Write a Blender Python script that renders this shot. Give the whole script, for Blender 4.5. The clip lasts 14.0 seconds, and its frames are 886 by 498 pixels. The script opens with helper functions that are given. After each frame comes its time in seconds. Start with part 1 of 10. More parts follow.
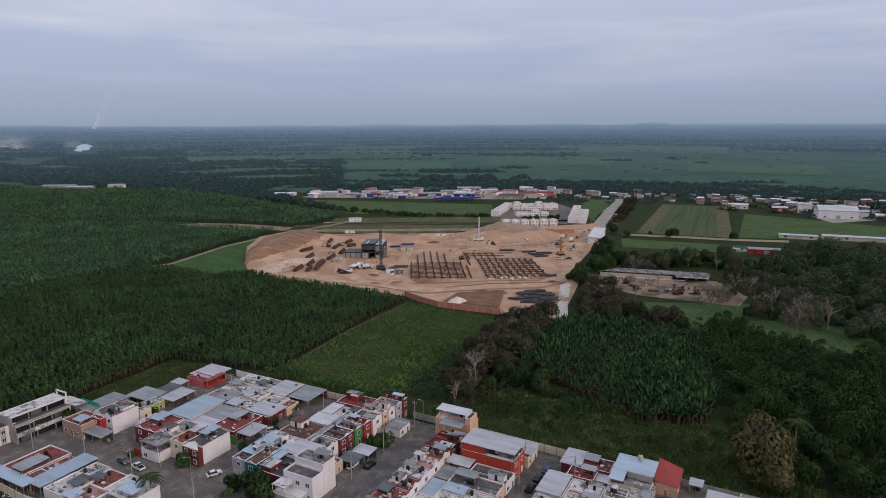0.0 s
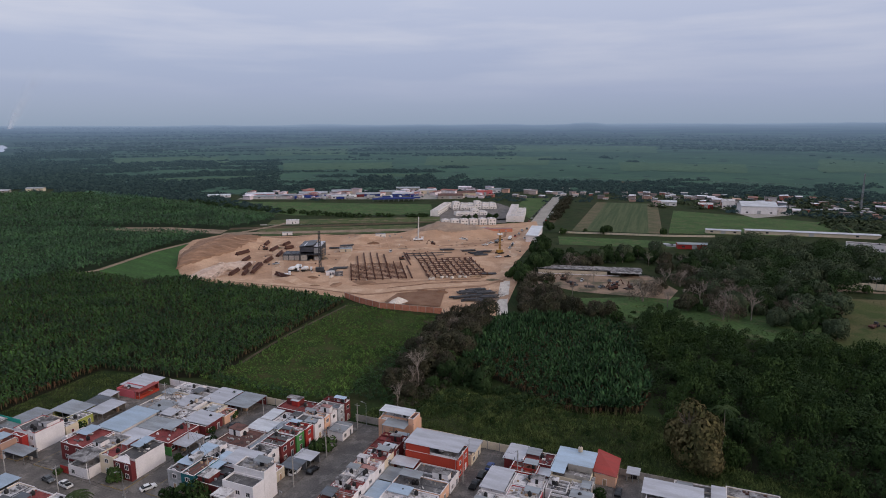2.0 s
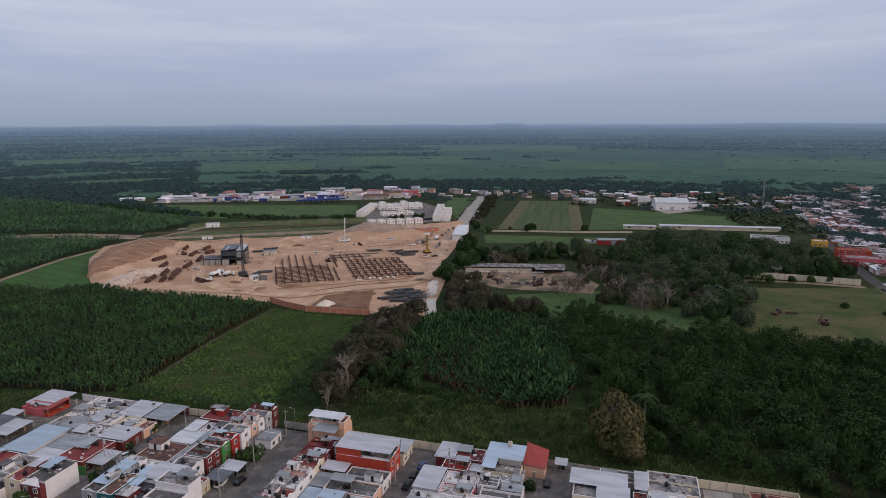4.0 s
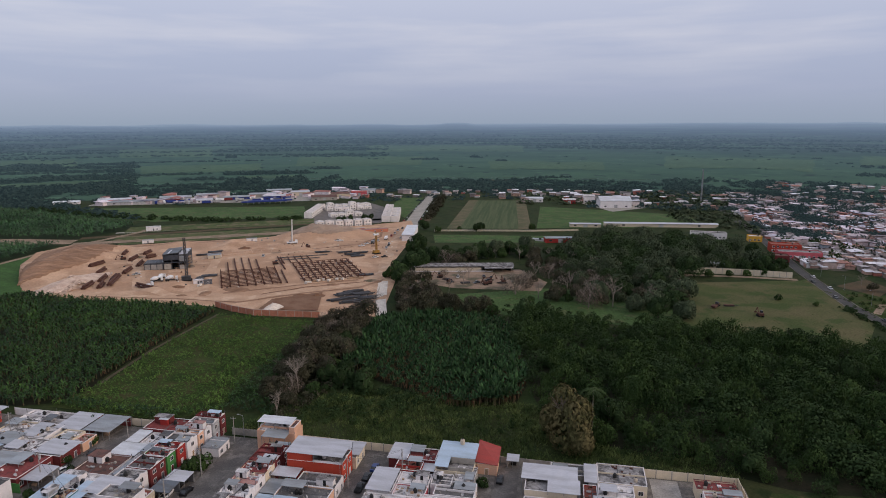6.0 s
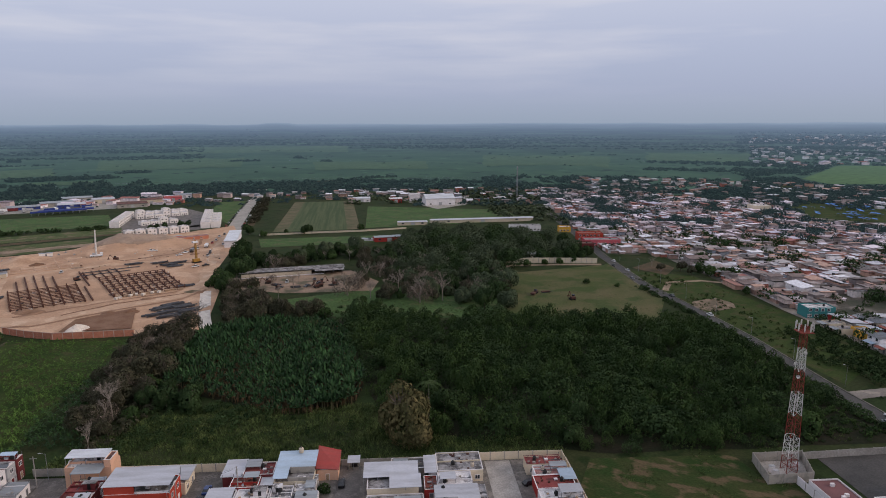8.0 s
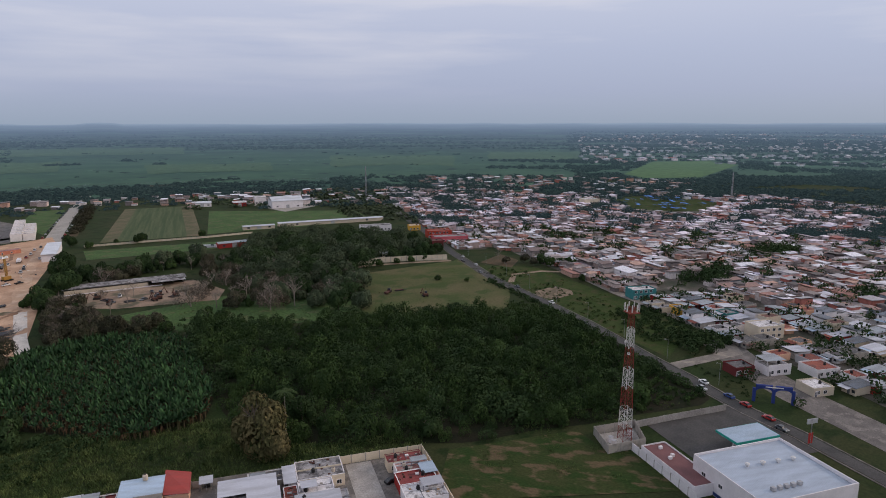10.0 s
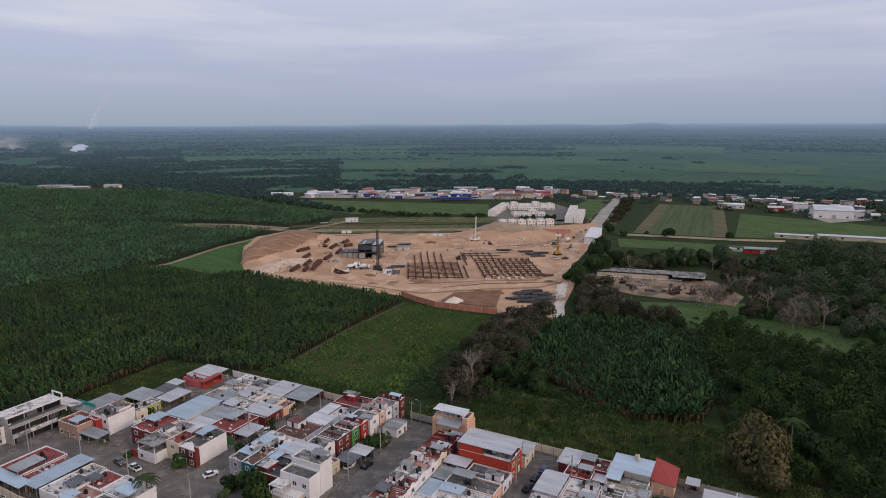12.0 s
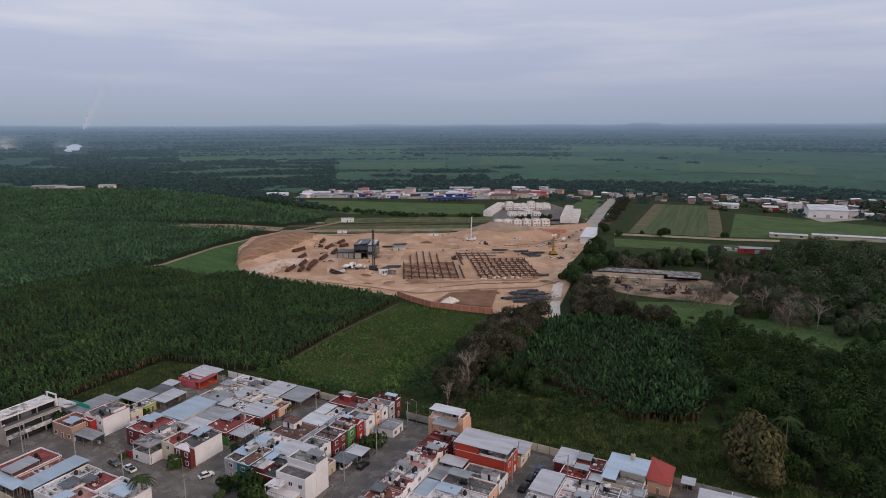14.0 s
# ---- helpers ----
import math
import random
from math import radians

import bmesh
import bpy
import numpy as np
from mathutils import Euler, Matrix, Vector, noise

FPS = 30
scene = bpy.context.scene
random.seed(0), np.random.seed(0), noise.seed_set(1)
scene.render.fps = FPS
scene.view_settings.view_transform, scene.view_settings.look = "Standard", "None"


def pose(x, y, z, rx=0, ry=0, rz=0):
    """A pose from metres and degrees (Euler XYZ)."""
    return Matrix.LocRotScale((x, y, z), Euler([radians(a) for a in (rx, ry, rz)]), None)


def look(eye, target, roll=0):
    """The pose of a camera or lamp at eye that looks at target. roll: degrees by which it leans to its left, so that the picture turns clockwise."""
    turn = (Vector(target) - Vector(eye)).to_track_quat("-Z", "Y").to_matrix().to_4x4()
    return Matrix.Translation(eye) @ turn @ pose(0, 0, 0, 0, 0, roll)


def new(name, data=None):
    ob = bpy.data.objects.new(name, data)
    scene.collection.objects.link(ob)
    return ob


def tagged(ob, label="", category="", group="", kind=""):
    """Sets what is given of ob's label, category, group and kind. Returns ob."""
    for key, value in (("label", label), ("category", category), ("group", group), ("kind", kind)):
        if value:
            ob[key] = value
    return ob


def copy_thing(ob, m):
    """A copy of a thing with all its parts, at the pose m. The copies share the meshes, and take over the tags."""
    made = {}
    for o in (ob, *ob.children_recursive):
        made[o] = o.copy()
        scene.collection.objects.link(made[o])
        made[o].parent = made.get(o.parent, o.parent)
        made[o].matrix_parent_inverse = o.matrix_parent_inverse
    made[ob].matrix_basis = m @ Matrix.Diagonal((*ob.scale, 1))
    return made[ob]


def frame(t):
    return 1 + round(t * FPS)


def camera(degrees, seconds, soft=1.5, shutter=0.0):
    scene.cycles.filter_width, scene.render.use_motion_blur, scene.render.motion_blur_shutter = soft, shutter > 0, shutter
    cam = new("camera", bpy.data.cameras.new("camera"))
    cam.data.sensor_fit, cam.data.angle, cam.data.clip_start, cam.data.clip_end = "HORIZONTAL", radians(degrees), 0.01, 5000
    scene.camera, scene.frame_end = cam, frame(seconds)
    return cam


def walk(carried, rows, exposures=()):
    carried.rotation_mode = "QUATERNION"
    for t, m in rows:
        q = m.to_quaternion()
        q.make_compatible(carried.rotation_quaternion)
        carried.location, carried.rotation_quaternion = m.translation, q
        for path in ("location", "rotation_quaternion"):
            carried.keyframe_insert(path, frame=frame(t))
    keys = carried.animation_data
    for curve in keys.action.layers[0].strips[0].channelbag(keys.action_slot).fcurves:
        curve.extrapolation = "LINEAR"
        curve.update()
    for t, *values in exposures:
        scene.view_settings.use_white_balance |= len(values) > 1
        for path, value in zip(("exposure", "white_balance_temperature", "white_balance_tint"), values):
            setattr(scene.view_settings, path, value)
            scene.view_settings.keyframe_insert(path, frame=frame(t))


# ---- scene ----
cam = camera(69.9, 14.0, soft=0.95)
EYE_Z, PITCH, ROLL = 100.0, 78.96, 0.06
TURNS = [(0.0, 0.0), (0.25, -0.02), (0.5, -0.34), (1.0, -1.84), (1.5, -3.73), (2.0, -5.51), (2.5, -7.19), (3.0, -8.89), (3.5, -10.57),
         (4.0, -12.2), (4.6, -14.1), (5.2, -16.0), (5.7, -16.84), (6.0, -16.84), (6.5, -18.38), (7.0, -22.72), (7.5, -27.6), (8.0, -32.41),
         (8.2, -34.3), (8.6, -38.1), (9.0, -41.9), (9.3, -44.8), (9.6, -47.2), (9.8, -47.2), (10.0, -46.0), (10.3, -42.01), (10.5, -36.92),
         (10.8, -27.3), (11.0, -20.96), (11.5, -9.29), (12.0, -0.29), (12.5, 4.45), (13.0, 4.45), (13.5, -0.27), (14.0, -0.68)]
LIGHT = [(0.0, -0.05, 6230, 10), (3.5, -0.06, 6230, 10), (6.0, 0.0, 6430, 10), (8.0, 0.04, 6450, 10), (10.5, 0.06, 6430, 10), (11.0, 0.08, 6430, 10), (12.0, 0.03, 6460, 10), (14.0, -0.01, 6450, 10)]
walk(cam, [(t, pose(0, 0, EYE_Z, PITCH, ROLL, a)) for t, a in TURNS], LIGHT)

# ---- sky and light: an even, hazy evening sky, with a weak and very soft sun behind it ----
SUN_TURN, SUN_RISE = 128.0, 25.0
world = bpy.data.worlds.new("sky")
scene.world = world
world.use_nodes = True
wn, wl = world.node_tree.nodes, world.node_tree.links
wn.clear()
w_out, w_bg = wn.new("ShaderNodeOutputWorld"), wn.new("ShaderNodeBackground")
w_sky = wn.new("ShaderNodeTexSky")
w_sky.sky_type, w_sky.sun_disc = "NISHITA", False
w_sky.sun_elevation, w_sky.sun_rotation = radians(SUN_RISE), radians(SUN_TURN)
w_dim = wn.new("ShaderNodeMix")
w_dim.data_type, w_dim.blend_type = "RGBA", "MULTIPLY"
w_dim.inputs[0].default_value = 1.0
w_dim.inputs[7].default_value = (0.07, 0.07, 0.07, 1)
wl.new(w_sky.outputs[0], w_dim.inputs[6])
w_co, w_sep = wn.new("ShaderNodeTexCoord"), wn.new("ShaderNodeSeparateXYZ")
wl.new(w_co.outputs["Generated"], w_sep.inputs[0])
w_ramp = wn.new("ShaderNodeValToRGB")
w_ramp.color_ramp.elements[0].position = 0.0
w_ramp.color_ramp.elements[0].color = (0.315, 0.385, 0.50, 1)
w_ramp.color_ramp.elements[1].position = 1.0
w_ramp.color_ramp.elements[1].color = (0.62, 0.65, 0.76, 1)
for at, col in ((0.05, (0.385, 0.43, 0.59, 1)), (0.11, (0.46, 0.50, 0.66, 1)), (0.19, (0.58, 0.61, 0.75, 1))):
    w_ramp.color_ramp.elements.new(at).color = col
wl.new(w_sep.outputs[2], w_ramp.inputs[0])
w_map, w_noise, w_range = wn.new("ShaderNodeMapping"), wn.new("ShaderNodeTexNoise"), wn.new("ShaderNodeMapRange")
w_map.inputs["Scale"].default_value = (1.0, 1.0, 9.0)
w_map.inputs["Rotation"].default_value = (0.03, -0.02, 0.4)
w_noise.inputs["Scale"].default_value, w_noise.inputs["Detail"].default_value, w_noise.inputs["Roughness"].default_value = 2.2, 5.0, 0.5
w_range.inputs["From Min"].default_value, w_range.inputs["From Max"].default_value = 0.45, 0.74
wl.new(w_co.outputs["Generated"], w_map.inputs[0])
wl.new(w_map.outputs[0], w_noise.inputs[0])
wl.new(w_noise.outputs[0], w_range.inputs[0])
w_lift = wn.new("ShaderNodeMapRange")
w_lift.inputs["From Min"].default_value, w_lift.inputs["From Max"].default_value, w_lift.inputs["To Max"].default_value = 0.03, 0.15, 1.0
wl.new(w_sep.outputs[2], w_lift.inputs[0])
w_mul = wn.new("ShaderNodeMath")
w_mul.operation = "MULTIPLY"
wl.new(w_range.outputs[0], w_mul.inputs[0])
wl.new(w_lift.outputs[0], w_mul.inputs[1])
w_cloud = wn.new("ShaderNodeMix")
w_cloud.data_type = "RGBA"
w_cloud.inputs[7].default_value = (0.76, 0.74, 0.80, 1)
wl.new(w_mul.outputs[0], w_cloud.inputs[0])
wl.new(w_ramp.outputs[0], w_cloud.inputs[6])
w_mix = wn.new("ShaderNodeMix")
w_mix.data_type = "RGBA"
w_mix.inputs[0].default_value = 0.88
wl.new(w_dim.outputs[2], w_mix.inputs[6])
wl.new(w_cloud.outputs[2], w_mix.inputs[7])
wl.new(w_mix.outputs[2], w_bg.inputs[0])
w_bg.inputs[1].default_value = 1.0
wl.new(w_bg.outputs[0], w_out.inputs[0])

sun = new("sun", bpy.data.lights.new("sun", "SUN"))
sun.data.energy, sun.data.angle, sun.data.color = 1.42, radians(20), (1.0, 0.80, 0.63)
_r, _e = radians(SUN_TURN), radians(SUN_RISE)
sun.matrix_world = look((300 * math.sin(_r) * math.cos(_e), 300 * math.cos(_r) * math.cos(_e), 300 * math.sin(_e)), (0, 0, 0))

# ---- materials ----
def mat(name, a, b=None, size=4.0, fine=0.35, rough=0.85, metal=0.0, bump=0.15, island=0.0, single=0.0, lo=0.38, hi=0.62, spec=0.25, stretch=None, c=None, c_size=1.0, grain=0.22):
    """Two colours mixed by a coarse noise (size in metres), a finer noise on the brightness, and an uneven surface."""
    m = bpy.data.materials.new(name)
    m.use_nodes = True
    n, l = m.node_tree.nodes, m.node_tree.links
    p = n["Principled BSDF"]
    p.inputs["Roughness"].default_value, p.inputs["Metallic"].default_value = rough, metal
    p.inputs["Specular IOR Level"].default_value = spec
    b = b or tuple(x * 0.75 for x in a)
    geo = n.new("ShaderNodeNewGeometry")
    where = geo.outputs["Position"]
    if stretch:
        mp = n.new("ShaderNodeMapping")
        mp.vector_type = "TEXTURE"
        mp.inputs["Rotation"].default_value, mp.inputs["Scale"].default_value = (0, 0, radians(-stretch[0])), (1 / stretch[1], 1 / stretch[2], 1)
        l.new(where, mp.inputs[0])
        where = mp.outputs[0]
    big, small = n.new("ShaderNodeTexNoise"), n.new("ShaderNodeTexNoise")
    for tex, s, d in ((big, 1.0 / size, 4.0), (small, 1.0 / fine, 3.0)):
        tex.inputs["Scale"].default_value, tex.inputs["Detail"].default_value = s, d
        l.new(where, tex.inputs[0])
    span = n.new("ShaderNodeMapRange")
    span.inputs["From Min"].default_value, span.inputs["From Max"].default_value = lo, hi
    l.new(big.outputs[0], span.inputs[0])
    mix = n.new("ShaderNodeMix")
    mix.data_type = "RGBA"
    mix.inputs[6].default_value, mix.inputs[7].default_value = (*a, 1), (*b, 1)
    l.new(span.outputs[0], mix.inputs[0])
    col = mix.outputs[2]
    if c:
        third, cut, mix3 = n.new("ShaderNodeTexNoise"), n.new("ShaderNodeMapRange"), n.new("ShaderNodeMix")
        third.inputs["Scale"].default_value, third.inputs["Detail"].default_value = 1.0 / c_size, 5.0
        l.new(where, third.inputs[0])
        cut.inputs["From Min"].default_value, cut.inputs["From Max"].default_value = 0.52, 0.62
        l.new(third.outputs[0], cut.inputs[0])
        mix3.data_type = "RGBA"
        mix3.inputs[7].default_value = (*c, 1)
        l.new(cut.outputs[0], mix3.inputs[0])
        l.new(col, mix3.inputs[6])
        col = mix3.outputs[2]
    hsv = n.new("ShaderNodeHueSaturation")
    l.new(col, hsv.inputs["Color"])
    val = n.new("ShaderNodeMapRange")
    val.inputs["From Min"].default_value, val.inputs["From Max"].default_value = 0.3, 0.7
    val.inputs["To Min"].default_value, val.inputs["To Max"].default_value = 1 - grain, 1 + grain
    l.new(small.outputs[0], val.inputs[0])
    out = val.outputs[0]
    for amount, src in ((island, geo.outputs["Random Per Island"]), (single, None)):
        if amount:
            src = src or n.new("ShaderNodeObjectInfo").outputs["Random"]
            r, mul = n.new("ShaderNodeMapRange"), n.new("ShaderNodeMath")
            r.inputs["To Min"].default_value, r.inputs["To Max"].default_value = 1 - amount, 1 + amount
            mul.operation = "MULTIPLY"
            l.new(src, r.inputs[0])
            l.new(r.outputs[0], mul.inputs[0])
            l.new(out, mul.inputs[1])
            out = mul.outputs[0]
    l.new(out, hsv.inputs["Value"])
    l.new(hsv.outputs[0], p.inputs["Base Color"])
    if bump:
        bp = n.new("ShaderNodeBump")
        bp.inputs["Strength"].default_value, bp.inputs["Distance"].default_value = bump, 0.1
        l.new(small.outputs[0], bp.inputs["Height"])
        l.new(bp.outputs[0], p.inputs["Normal"])
    return m


def sheet_metal(name, a, b, pitch=0.25):
    """Corrugated or ribbed roofing: a wave in the relief, streaks of dust and rust in the colour."""
    m = mat(name, a, b, size=3.5, fine=0.25, rough=0.5, metal=0.2, bump=0.0, single=0.14, grain=0.08, stretch=(28, 0.35, 1.6))
    n, l = m.node_tree.nodes, m.node_tree.links
    tc, wave, bp = n.new("ShaderNodeTexCoord"), n.new("ShaderNodeTexWave"), n.new("ShaderNodeBump")
    wave.inputs["Scale"].default_value = 0.314 / pitch
    l.new(tc.outputs["Object"], wave.inputs[0])
    bp.inputs["Strength"].default_value, bp.inputs["Distance"].default_value = 0.5, 0.05
    l.new(wave.outputs[1], bp.inputs["Height"])
    l.new(bp.outputs[0], n["Principled BSDF"].inputs["Normal"])
    return m


def glass(name, col):
    m = mat(name, col, col, rough=0.12, bump=0.0, spec=0.6)
    return m


M = {}
PAINT = dict(white=(0.74, 0.70, 0.705), cream=(0.68, 0.58, 0.44), peach=(0.70, 0.42, 0.29), orange=(0.42, 0.055, 0.03), red=(0.34, 0.035, 0.03),
             maroon=(0.15, 0.03, 0.03), teal=(0.02, 0.13, 0.15), lime=(0.34, 0.36, 0.09), green=(0.07, 0.22, 0.06), pink=(0.55, 0.12, 0.14),
             grey=(0.40, 0.40, 0.41), darkgrey=(0.12, 0.12, 0.13), block=(0.36, 0.33, 0.29), turq=(0.03, 0.30, 0.24), yellow=(0.65, 0.36, 0.05),
             pearl=(0.79, 0.735, 0.70), blue=(0.03, 0.05, 0.20), violet=(0.25, 0.19, 0.36), aqua=(0.05, 0.22, 0.22), sand=(0.55, 0.47, 0.36), clay=(0.40, 0.25, 0.19))
for k, v in PAINT.items():
    M[k] = mat("plaster_" + k, v, tuple(x * 0.9 for x in v), size=3.0, fine=0.4, rough=0.85, bump=0.1, grain=0.06, c=tuple(x * 0.62 + 0.03 for x in v) if k in ("block", "grey", "concrete") else None, c_size=2.2)
def roof_mat(name, a, b, mould, amount=0.5):
    """A coated flat roof: uneven paint, black mould that creeps in fine broken veins and pools, and small flecks."""
    m = mat(name, a, b, size=2.2, fine=0.16, rough=0.85, bump=0.15, single=0.12, grain=0.2)
    n, l = m.node_tree.nodes, m.node_tree.links
    hsv = [x for x in n if x.bl_idname == "ShaderNodeHueSaturation"][0]
    geo = n.new("ShaderNodeNewGeometry")
    col = hsv.inputs["Color"].links[0].from_socket
    for size, detail, dist, low, high, part_ in ((3.2, 9.0, 0.6, 0.60 - 0.2 * amount, 0.70 - 0.2 * amount, 0.85), (0.8, 8.0, 1.6, 0.58, 0.68, 0.6)):
        tex, edge, share, mix = n.new("ShaderNodeTexNoise"), n.new("ShaderNodeMapRange"), n.new("ShaderNodeMath"), n.new("ShaderNodeMix")
        tex.inputs["Scale"].default_value, tex.inputs["Detail"].default_value, tex.inputs["Roughness"].default_value, tex.inputs["Distortion"].default_value = 1.0 / size, detail, 0.68, dist
        edge.inputs["From Min"].default_value, edge.inputs["From Max"].default_value = low, high
        share.operation = "MULTIPLY"
        share.inputs[1].default_value = part_
        mix.data_type = "RGBA"
        mix.inputs[7].default_value = (*mould, 1)
        l.new(geo.outputs["Position"], tex.inputs[0])
        l.new(tex.outputs[0], edge.inputs[0])
        l.new(edge.outputs[0], share.inputs[0])
        l.new(share.outputs[0], mix.inputs[0])
        l.new(col, mix.inputs[6])
        col = mix.outputs[2]
    l.new(col, hsv.inputs["Color"])
    return m


for k, a, b, c, amount in (("r_white", (0.66, 0.635, 0.64), (0.50, 0.475, 0.475), (0.075, 0.068, 0.066), 0.5), ("r_grey", (0.34, 0.325, 0.325), (0.21, 0.20, 0.20), (0.055, 0.050, 0.050), 0.65), ("r_dark", (0.075, 0.073, 0.076), (0.12, 0.115, 0.115), (0.30, 0.29, 0.29), 0.15),
                           ("r_red", (0.20, 0.042, 0.042), (0.26, 0.070, 0.064), (0.075, 0.030, 0.030), 0.4), ("r_pink", (0.34, 0.16, 0.145), (0.42, 0.25, 0.225), (0.11, 0.07, 0.065), 0.45), ("r_terra", (0.26, 0.082, 0.058), (0.21, 0.066, 0.052), (0.10, 0.055, 0.046), 0.4),
                           ("r_brown", (0.175, 0.088, 0.072), (0.13, 0.066, 0.056), (0.06, 0.045, 0.042), 0.45)):
    M[k] = roof_mat("roof_coat_" + k[2:], a, b, c, amount)
M["s_light"] = sheet_metal("zinc_sheet_light", (0.54, 0.545, 0.59), (0.43, 0.43, 0.46))
M["s_blue"] = sheet_metal("zinc_sheet_bluish", (0.42, 0.52, 0.63), (0.36, 0.44, 0.52))
M["s_white"] = sheet_metal("sheet_white", (0.64, 0.655, 0.69), (0.50, 0.51, 0.53))
M["s_grey"] = sheet_metal("zinc_sheet_grey", (0.33, 0.36, 0.39), (0.25, 0.26, 0.27))
M["clad"] = mat("slate_cladding", (0.060, 0.066, 0.080), (0.040, 0.045, 0.055), size=5, fine=0.4, rough=0.55)
M["s_dark"] = sheet_metal("fibre_sheet_dark", (0.13, 0.15, 0.18), (0.10, 0.10, 0.10))
M["s_steel"] = sheet_metal("zinc_sheet_steel", (0.37, 0.42, 0.49), (0.31, 0.35, 0.41), 0.6)
M["r_maroon"] = mat("roof_coat_maroon", (0.185, 0.085, 0.085), (0.145, 0.068, 0.068), size=4, fine=0.3, grain=0.1, rough=0.8)
M["s_red"] = sheet_metal("sheet_red", (0.38, 0.06, 0.05), (0.30, 0.06, 0.05))
M["pane"] = glass("window_pane", (0.03, 0.035, 0.04))
M["tank"] = mat("tank_plastic", (0.012, 0.012, 0.013), (0.03, 0.03, 0.03), rough=0.5)
M["tank_light"] = mat("tank_beige", (0.5, 0.42, 0.33), (0.42, 0.36, 0.3), rough=0.5)
M["metal"] = mat("galvanised_steel", (0.34, 0.35, 0.36), (0.26, 0.26, 0.27), rough=0.5, metal=0.6, bump=0.0)
M["rust"] = mat("rusty_steel", (0.075, 0.035, 0.028), (0.11, 0.055, 0.04), rough=0.9, size=1.5)
M["steel_dark"] = mat("dark_steel", (0.035, 0.038, 0.045), (0.06, 0.06, 0.065), rough=0.6)
M["wood"] = mat("form_timber", (0.40, 0.28, 0.18), (0.32, 0.22, 0.15))
M["concrete"] = mat("concrete", (0.36, 0.335, 0.31), (0.27, 0.25, 0.23), size=4, fine=0.5)
M["street"] = mat("street_concrete", (0.158, 0.142, 0.131), (0.108, 0.097, 0.090), size=7, fine=0.5, c=(0.195, 0.174, 0.158), c_size=4.0, grain=0.2)
M["pavement"] = mat("pavement_concrete", (0.165, 0.148, 0.135), (0.108, 0.097, 0.088), size=3, fine=0.4, grain=0.2, c=(0.21, 0.19, 0.17), c_size=2.5)
M["asphalt"] = mat("asphalt", (0.050, 0.049, 0.048), (0.074, 0.070, 0.067), size=9, fine=0.5)
M["highway"] = mat("pale_road", (0.34, 0.315, 0.28), (0.28, 0.26, 0.23), size=12, fine=0.8)
M["dusty"] = mat("dusty_street", (0.225, 0.200, 0.176), (0.165, 0.146, 0.128), size=8, fine=0.6, grain=0.15, c=(0.27, 0.235, 0.20), c_size=5)
M["kerb_yellow"] = mat("kerb_yellow", (0.30, 0.215, 0.085), (0.24, 0.19, 0.11))
M["soil"] = mat("site_soil", (0.475, 0.298, 0.192), (0.375, 0.232, 0.148), size=26, fine=1.1, bump=0.7, c=(0.52, 0.345, 0.232), c_size=17, rough=0.95, grain=0.15)
M["haul"] = mat("worn_earth", (0.50, 0.335, 0.225), (0.44, 0.285, 0.188), size=10, fine=1.0, bump=0.3, c=(0.55, 0.385, 0.27), c_size=7, rough=0.95, grain=0.1)
M["yard"] = mat("yard_soil", (0.30, 0.212, 0.150), (0.20, 0.142, 0.100), size=9, fine=1.0, bump=0.5, c=(0.10, 0.088, 0.054), c_size=14)
M["dug_soil"] = mat("dug_soil", (0.285, 0.165, 0.102), (0.20, 0.113, 0.068), size=7, fine=1.0, bump=0.6, c=(0.34, 0.205, 0.13), c_size=9, stretch=(-20, 0.35, 1.6))
M["town_yards"] = mat("town_yards", (0.085, 0.072, 0.060), (0.040, 0.046, 0.028), size=14, fine=1.0, c=(0.15, 0.13, 0.115), c_size=16)
M["dead_leaf"] = mat("dead_banana_leaf", (0.11, 0.062, 0.036), (0.065, 0.045, 0.025), size=5, fine=0.6, island=0.4, bump=0.0, spec=0.04)
M["tarp"] = mat("blue_tarpaulin", (0.06, 0.16, 0.5), (0.1, 0.25, 0.55), size=3, single=0.3)
M["pale_path"] = mat("pale_path", (0.30, 0.225, 0.165), (0.21, 0.16, 0.115), size=9, fine=0.8, spec=0.06)
M["bright"] = mat("cut_green_field", (0.054, 0.115, 0.034), (0.044, 0.088, 0.028), size=10, fine=1.0, bump=0.4, stretch=(40, 0.3, 1.2), spec=0.06)
M["stubble"] = mat("stubble_field", (0.140, 0.116, 0.072), (0.092, 0.096, 0.052), size=14, fine=1.0, spec=0.06)
M["weedy"] = mat("weedy_field", (0.030, 0.052, 0.014), (0.046, 0.062, 0.019), size=9, fine=0.9, bump=0.5, c=(0.058, 0.058, 0.024), c_size=6, spec=0.05)
M["track"] = mat("worn_track", (0.085, 0.064, 0.040), (0.055, 0.050, 0.026), size=6, fine=0.6)
M["dirt"] = mat("brown_dirt", (0.185, 0.135, 0.092), (0.120, 0.094, 0.060), size=6, fine=0.7, bump=0.6, c=(0.23, 0.17, 0.12), c_size=7)
M["soil_wet"] = mat("wet_soil", (0.165, 0.083, 0.046), (0.21, 0.118, 0.072), size=8, fine=0.8)
M["rubble"] = mat("limestone_rubble", (0.58, 0.45, 0.36), (0.46, 0.33, 0.26), size=4, fine=0.5, island=0.3)
M["chalk"] = mat("white_aggregate", (0.66, 0.60, 0.53), (0.55, 0.48, 0.42), size=3, fine=0.4)
M["gravel"] = mat("grey_gravel", (0.335, 0.245, 0.182), (0.275, 0.195, 0.143), size=9, fine=0.6)
